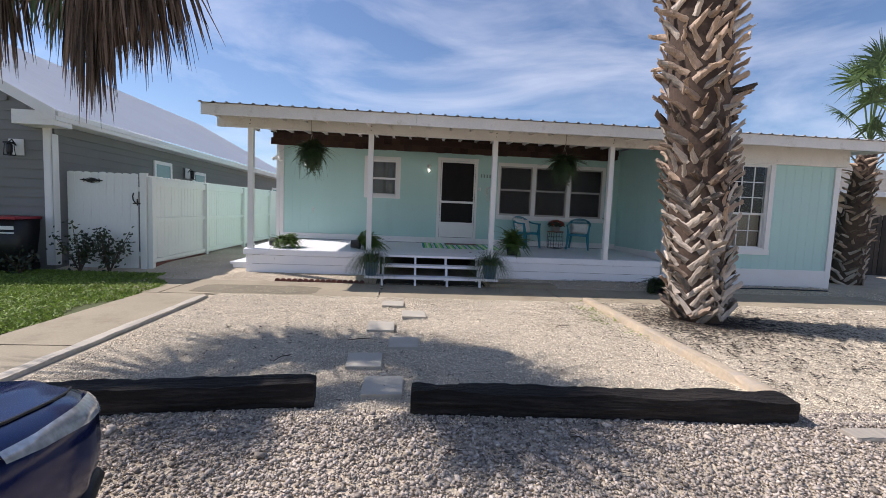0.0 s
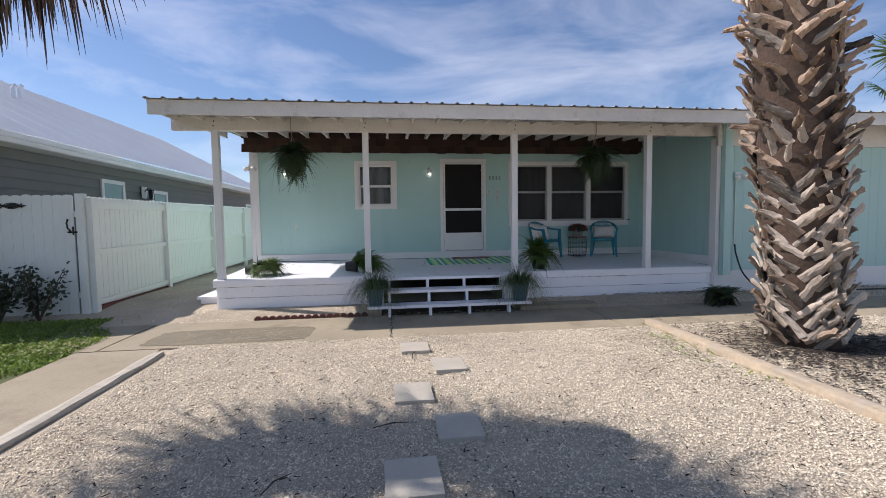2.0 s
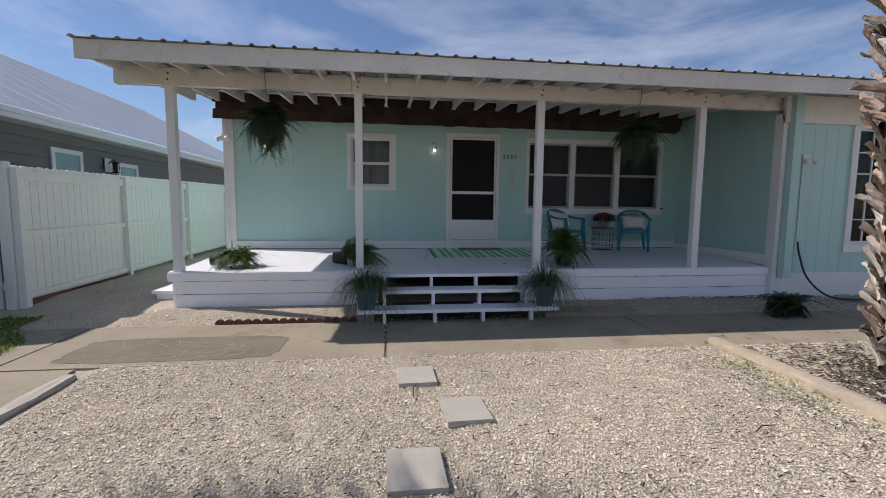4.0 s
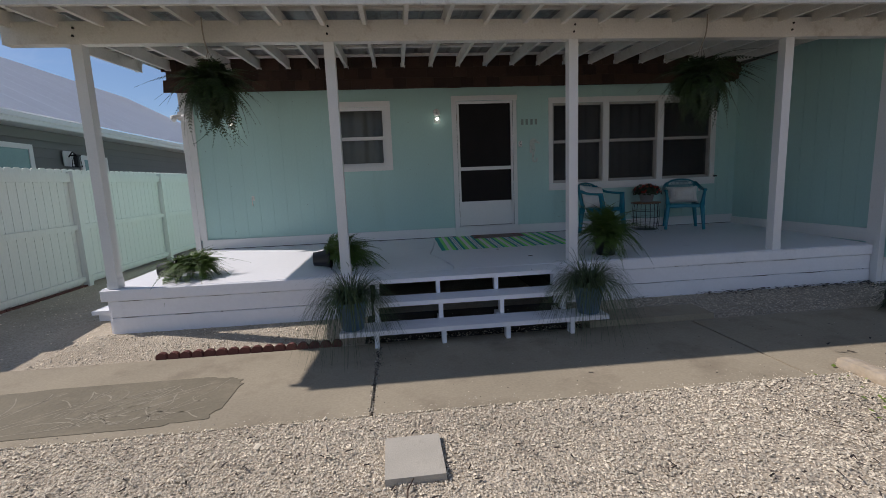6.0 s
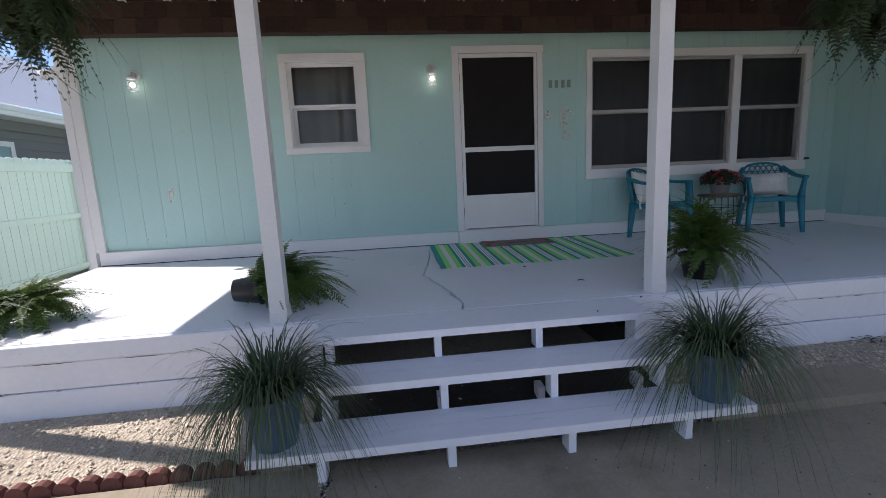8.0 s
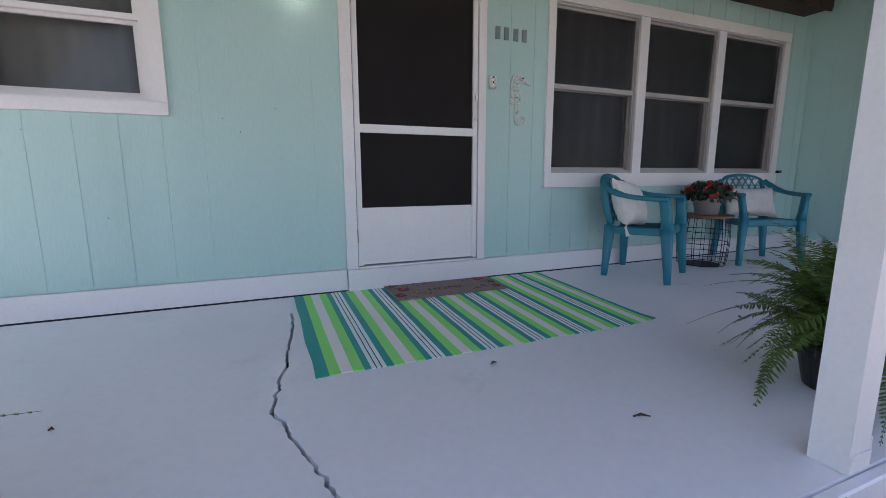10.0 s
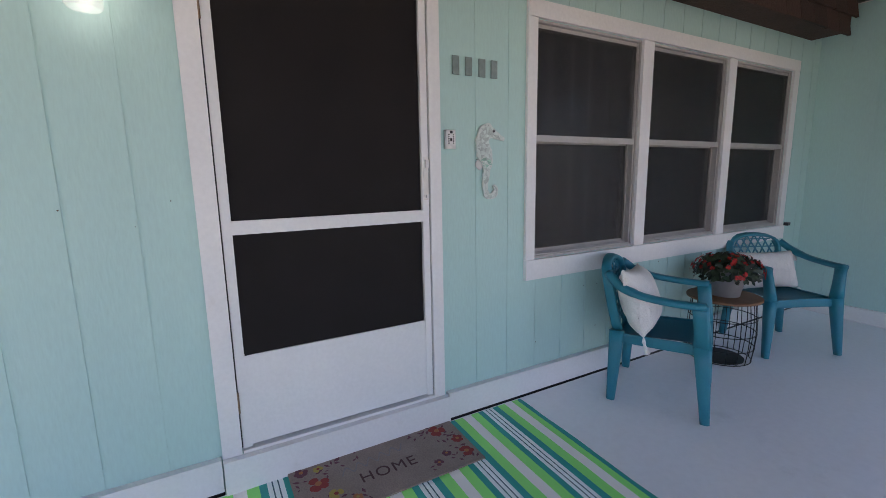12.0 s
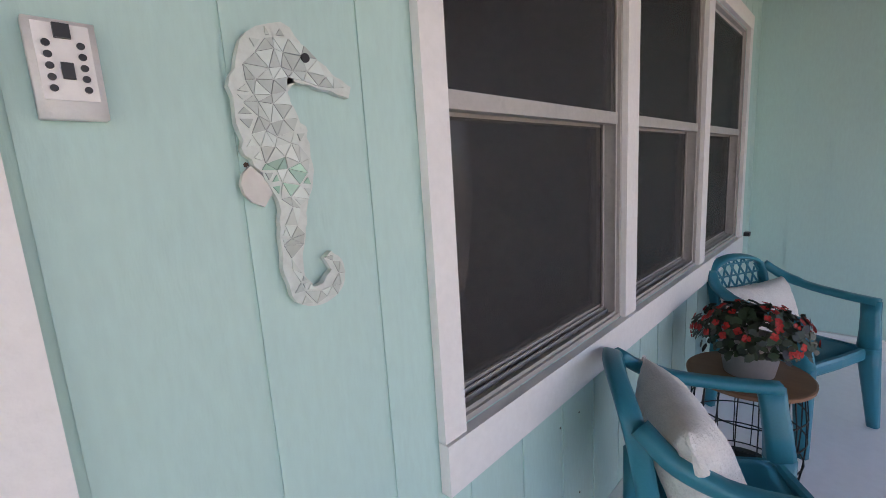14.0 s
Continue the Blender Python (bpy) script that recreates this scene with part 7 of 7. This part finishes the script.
def seahorse():
    """A flat mosaic plaque; outline in its own metres, right side then left side."""
    s = thing("seahorse_plaque", (1.10, 11.646, 1.74), "pale mosaic seahorse plaque of small glass shards", "wall decoration")
    # spine from the snout to the curled tail, with the half width there, in millimetres
    spine = [(201, 330, 9), (168, 342, 14), (128, 358, 24), (90, 366, 38), (66, 318, 34), (76, 272, 44), (92, 222, 36), (93, 178, 22), (86, 130, 17), (82, 84, 14), (98, 46, 15), (132, 46, 16), (151, 74, 12), (136, 98, 8)]
    line = smooth_path([Vector((x, z, w)) / 1000 for x, z, w in spine], 7)
    bm = bmesh.new()
    rows = []
    for i, q in enumerate(line):
        way = (line[min(i + 1, len(line) - 1)] - line[max(i - 1, 0)])
        side = Vector((-way.y, way.x)).normalized() * (q.z + 0.004 * noise.noise((q.x * 60, q.y * 60, 1)) + (0.006 if i % 9 < 2 and q.z > 0.03 else 0))
        rows.append([bm.verts.new((q.x + s_ * side.x, y, q.y + s_ * side.y)) for s_, y in ((1, 0), (1, -0.012), (-1, -0.012), (-1, 0))])
    for a, b in zip(rows, rows[1:]):
        for n in range(4):
            bm.faces.new((a[n], a[(n + 1) % 4], b[(n + 1) % 4], b[n]))
    bm.faces.new(rows[0])
    bm.faces.new(rows[-1][::-1])
    part("backing", bm, mat("pale grout", (0.60, 0.66, 0.62), 0.8, grain=80), s)
    bm = bmesh.new()
    for y in (-0.001, -0.009):
        fan = [(0.072, 0.20)] + [(0.072 + 0.045 * math.cos(t), 0.205 + 0.032 * math.sin(t)) for t in (2.3, 2.7, 3.1, 3.5, 3.9, 4.3)]
        bm.faces.new([bm.verts.new((x, y, z)) for x, z in fan])
    bmesh.ops.bridge_loops(bm, edges=bm.edges[:])
    part("fin", bm, mat("pale fin", (0.62, 0.61, 0.57), 0.6), s)

    def inside(x, z):
        return any((x - q.x) ** 2 + (z - q.y) ** 2 < (q.z * 0.97) ** 2 for q in line)
    shard_a = mat("pale glass shard", (0.55, 0.625, 0.585), 0.22, vary=0.12, bump=0, obj_random=0.8)
    shard_b = mat("green glass shard", (0.25, 0.42, 0.34), 0.1, vary=0.3, bump=0, obj_random=0.6)
    rnd = random.Random(4)
    a = 0.021
    jit = {}
    pt = lambda i, j: jit.setdefault((i, j), ((i + 0.5 * (j % 2)) * a + rnd.uniform(-0.006, 0.006), j * a * 0.80 + rnd.uniform(-0.005, 0.005)))
    for j in range(0, 34):
        for i in range(0, 15):
            o = j % 2
            for tri in (((i, j), (i + 1, j), (i + o, j + 1)), ((i + o, j + 1), (i + 1 + o, j + 1), (i + 1, j))):
                q = [pt(*t) for t in tri]
                cx, cz = sum(p[0] for p in q) / 3, sum(p[1] for p in q) / 3
                inner = [(cx + (x - cx) * 0.93, cz + (z - cz) * 0.93) for x, z in q]
                if not all(inside(*p) for p in inner):
                    inner = [(cx + (x - cx) * 0.5, cz + (z - cz) * 0.5) for x, z in q]
                    if not all(inside(*p) for p in inner):
                        continue
                bm = bmesh.new()
                tl = [rnd.uniform(-0.0008, 0.0008) for _ in range(3)]
                top = [bm.verts.new((x, -0.0145 + t, z)) for (x, z), t in zip(inner, tl)]
                low = [bm.verts.new((x, -0.0118, z)) for x, z in inner]
                bm.faces.new(top)
                for n in range(3):
                    bm.faces.new((top[n], low[n], low[(n + 1) % 3], top[(n + 1) % 3]))
                green = 0.19 < cz < 0.235 and rnd.random() < 0.8
                part("glass_shard", bm, shard_b if green else shard_a, s)
    bm = bmesh.new()
    ex, ez = 0.131, 0.368
    tube(bm, [(ex, -0.012, ez), (ex, -0.018, ez)], 0.006, 14)
    part("eye", bm, BLACK, s, "black glass eye")


seahorse()
number = thing("house_number", (1.0, 11.648, 2.36), "grey metal house number plates on the wall", "house number")
for i, x in enumerate((0.0, 0.072, 0.150, 0.222)):
    solid("number_bar", [(x, x + 0.036, -0.010, -0.002, 0.004, 0.088)], mat("aged zinc", (0.24, 0.30, 0.28), 0.5, 0.5, vary=0.25), number, bevel=0.004)
hook = thing("hose_hook", (-3.23, 11.648, 1.30), "small white metal hook on the siding", "hook")
bm = bmesh.new()
tube(bm, smooth_path([(0, 0, 0.09), (0, -0.05, 0.085), (0, -0.06, 0.02), (0, -0.05, -0.02), (0, -0.03, -0.01)], 3), 0.008, 6)
box(bm, -0.02, 0.02, -0.008, 0.0, 0.05, 0.12)
part("hook_body", bm, WORN, hook)
bm = bmesh.new()
box(bm, 4.30, 4.345, 11.585, 11.617, 1.419, 1.445)
rounded(bm, 0.004, 1)
tagged(part("sill_clip", bm, BLACK), "small black clip on the end of the window sill", "clip")


def flood_light(m, label):
    f = thing("flood_light", m, label, "lamp")
    solid("plate", [(-0.06, 0.06, -0.03, 0.0, -0.06, 0.06)], WHITE, f, bevel=0.01)
    for s in (-1, 1):
        bm = bmesh.new()
        tube(bm, [(0, -0.03, 0), (s * 0.05, -0.06, -0.01), (s * 0.09, -0.12, -0.05)], [0.018, 0.028, 0.05], 10)
        part("head", bm, WHITE, f, "", True)


flood_light((5.05, 9.246, 2.20), "white twin flood lamp on the wing wall")
flood_light((-4.09, 11.60, 2.62), "white twin flood lamp at the wall corner")
bm = bmesh.new()
tube(bm, [(5.02, 9.238, 2.14), (5.02, 9.238, 0.95)], 0.012, 6)
structure(part("conduit", bm, WHITE), "thin white conduit down the wing wall", "pipe")
bm = bmesh.new()
tube(bm, smooth_path([(5.0, 9.20, 0.95), (4.99, 9.14, 0.75), (5.12, 9.10, 0.40), (5.45, 9.04, 0.13), (6.0, 9.0, 0.075), (6.9, 9.02, 0.075), (8.2, 8.98, 0.07)], 6), 0.014, 7)
tagged(part("garden_hose", bm, BLACK, None, "", True), "black garden hose trailing along the foot of the wing", "hose")
for i, (x, y, rot, L) in enumerate(((0.55, 9.75, -25, 0.06), (0.27, 10.30, 10, 0.03), (0.75, 9.25, 30, 0.02), (-1.3, 10.4, 0, 0.015), (1.9, 10.3, 50, 0.02), (0.35, 9.05, 40, 0.02))):
    bm = bmesh.new()
    tube(bm, [(-L / 2, 0, 0), (0, 0.008, 0.004), (L / 2, 0, 0.001)], [0.003, 0.005, 0.002], 5)
    t = part("dry_leaf_bit", bm, BARK)
    t.matrix_world = pose(x, y, DECK_Z(y) + 0.003, 0, 0, rot)
    tagged(t, "small dry leaf bit lying on the white porch floor", "leaf bit", "leaf bits on the porch")


# ---- refuse bin and parked car ----
def make_bin(m):
    b = thing("refuse_bin", m, "dark wheeled refuse bin with a red lid", "bin")
    bm = bmesh.new()
    v = [bm.verts.new((x * w, y * w * 1.1, z)) for z, w in ((0.06, 0.24), (0.98, 0.31)) for x, y in ((-1, -1), (1, -1), (1, 1), (-1, 1))]
    for f in ((0, 1, 2, 3), (4, 5, 6, 7), (0, 1, 5, 4), (1, 2, 6, 5), (2, 3, 7, 6), (3, 0, 4, 7)):
        bm.faces.new([v[i] for i in f])
    rounded(bm, 0.03, 2)
    part("body", bm, BLACK, b, "", True)
    bm = bmesh.new()
    box(bm, -0.33, 0.33, -0.37, 0.37, 0.985, 1.03)
    rounded(bm, 0.02, 2)
    part("lid", bm, mat("red plastic", (0.30, 0.018, 0.03), 0.45, vary=0.15), b, "faded red lid")
    for s in (-1, 1):
        bm = bmesh.new()
        tube(bm, [(s * 0.20, 0.26, 0.11), (s * 0.27, 0.26, 0.11)], 0.11, 16)
        part("wheel", bm, BLACK, b)
    for z, w, h in ((0.80, 0.30, 0.065), (0.73, 0.30, 0.025)):
        solid("lettering_bar", [(-0.02, -0.02 + w, -0.339, -0.330, z, z + h)], WHITE, b)


make_bin((-8.12, 8.95, 0.0, 0, 0, 8))


def make_car():
    paint = mat("dark blue car paint", (0.006, 0.012, 0.062), 0.14, 0.1, grain=300, vary=0.1, bump=0, spec=0.5)
    dark = mat("dark car glass", (0.006, 0.007, 0.008), 0.06, vary=0.1, bump=0, spec=0.8)
    c = thing("car", (-2.80, -0.1, 0), "dark blue parked car with its nose towards the cottage", "car")
    # sections along y from the nose to the tail: y, half width, hood or roof height, underside
    sec = [(2.45, 0.42, 0.54, 0.30), (2.40, 0.62, 0.60, 0.25), (2.28, 0.78, 0.65, 0.22), (2.10, 0.86, 0.685, 0.20), (1.85, 0.905, 0.72, 0.20), (1.5, 0.92, 0.78, 0.20), (1.1, 0.92, 0.85, 0.20), (0.7, 0.92, 0.92, 0.20), (-1.6, 0.92, 0.96, 0.22), (-2.2, 0.86, 0.94, 0.26), (-2.35, 0.70, 0.80, 0.35)]
    bm = bmesh.new()
    rings = []
    for y, w, h, b in sec:
        ring = []
        for k in range(28):
            a = 2 * math.pi * k / 28
            cx, sz = math.cos(a), math.sin(a)
            ring.append(bm.verts.new((w * math.copysign(abs(cx) ** 0.42, cx), y, (h + b) / 2 + (h - b) / 2 * math.copysign(abs(sz) ** 0.42, sz))))
        rings.append(ring)
    for p, q in zip(rings, rings[1:]):
        for k in range(28):
            bm.faces.new((p[k], p[(k + 1) % 28], q[(k + 1) % 28], q[k]))
    bm.faces.new(rings[0])
    bm.faces.new(rings[-1][::-1])
    bmesh.ops.subdivide_edges(bm, edges=bm.edges[:], cuts=1, smooth=0.6, use_grid_fill=True)
    part("body", bm, paint, c, "", True)
    bm = bmesh.new()
    for y0, y1, w0, w1, h0, h1 in ((0.72, -0.15, 0.78, 0.60, 0.93, 1.42), (-0.15, -1.2, 0.60, 0.60, 1.42, 1.43), (-1.2, -1.9, 0.60, 0.76, 1.43, 0.96)):
        box(bm, -w0, w0, y1, y0, 0.9, h0)
        for v in list(bm.verts)[-8:]:
            top = v.co.z > 0.95 or abs(v.co.z - h0) < 1e-4
            at_end = abs(v.co.y - y1) < 1e-4
            w = w1 if at_end else w0
            if top:
                v.co.z = h1 if at_end else h0
                v.co.x = math.copysign(w if v.co.z > 1.2 else 0.78, v.co.x)
            else:
                v.co.x = math.copysign(0.80, v.co.x)
    part("cabin", bm, dark, c, "dark tinted glass")
    def skin(y, ang, lift=0.008):
        """A point just off the body at y, at an angle round its section."""
        ys = [q[0] for q in sec][::-1]
        w, hh, lo = (float(np.interp(y, ys, [q[n] for q in sec][::-1])) for n in (1, 2, 3))
        cx, sz = math.cos(ang), math.sin(ang)
        return Vector(((w + lift) * math.copysign(abs(cx) ** 0.42, cx), y, (hh + lo) / 2 + ((hh - lo) / 2 + lift) * math.copysign(abs(sz) ** 0.42, sz)))
    bm = bmesh.new()
    sheet(bm, lambda u, v: skin(0.80 + 1.44 * v, radians(46 + 88 * u), 0.007 + 0.014 * math.exp(-((abs(2 * u - 1) - 0.55) / 0.16) ** 2)), 30, 18)
    part("hood", bm, paint, c, "", True)
    clear = mat("clear headlight", (0.50, 0.52, 0.54), 0.08, 0.5, vary=0.3, big=20, bump=0)
    for s in (0, 1):
        fix = lambda a: a if s == 0 else math.pi - a
        bm = bmesh.new()
        sheet(bm, lambda u, v: skin(1.72 + 0.64 * u, fix(radians(8 + 26 * v * (0.35 + 0.65 * u) + 8 * (1 - u))), 0.012), 18, 8)
        part("headlight", bm, clear, c, "clear plastic headlight", True)
        bm = bmesh.new()
        tube(bm, [skin(0.8 + 1.5 * k / 14, fix(radians(45.2)), 0.003) for k in range(15)], 0.006, 5)
        part("panel_gap", bm, BLACK, c)
        bm = bmesh.new()
        tube(bm, [skin(0.2 + 2.1 * k / 16, fix(radians(20 + 0.2 * k)), 0.002) for k in range(17)], 0.010, 6)
        part("crease", bm, paint, c, "", True)
    solid("grille", [(-0.42, 0.42, 2.43, 2.47, 0.32, 0.50)], BLACK, c, bevel=0.01)
    bm = bmesh.new()
    tube(bm, [(-0.74, 2.28, 0.24), (-0.45, 2.42, 0.23), (0.45, 2.42, 0.23), (0.74, 2.28, 0.24), (0.86, 2.0, 0.24)], 0.045, 8)
    part("bumper", bm, BLACK, c, "black lower lip", True)
    for x, y in ((0.80, 1.45), (-0.80, 1.45), (0.80, -1.35), (-0.80, -1.35)):
        bm = bmesh.new()
        tube(bm, [(x - 0.10, y, 0.32), (x + 0.125, y, 0.32)], 0.32, 28)
        rounded(bm, 0.03, 2)
        wh = part("wheel", bm, BLACK, c, "", True)
        bm = bmesh.new()
        s = math.copysign(1, x)
        tube(bm, [(x + s * 0.126, y, 0.32), (x + s * 0.134, y, 0.32)], 0.21, 20)
        part("rim", bm, METAL, wh)
    for s in (-1, 1):
        bm = bmesh.new()
        bmesh.ops.create_uvsphere(bm, u_segments=12, v_segments=8, radius=0.1, matrix=pose(s * 0.98, 0.45, 1.0) @ Matrix.Diagonal((1.0, 0.6, 0.7, 1)))
        part("mirror", bm, paint, c, "", True)


make_car()

rnd = random.Random(40)
bm = bmesh.new()
for i in range(90):
    x, z = 1.13 + 0.2032 * rnd.randrange(-24, 17) + rnd.choice((-0.1, 0.012, -0.012)), rnd.uniform(0.85, 2.85)
    if any(a - 0.1 < x < b + 0.1 and c - 0.12 < z < d + 0.1 for a, b, c, d in (OPEN_W1, OPEN_DOOR, OPEN_W3)) or not -3.9 < x < 4.6:
        continue
    r = rnd.uniform(0.0018, 0.0042)
    tube(bm, [(x, 11.651, z), (x, 11.6485, z)], [r, r * 0.8], 6)
tagged(part("nail_heads", bm, BARK), "small dark nail heads and knots in the aqua siding", "nails", "", "stuff")
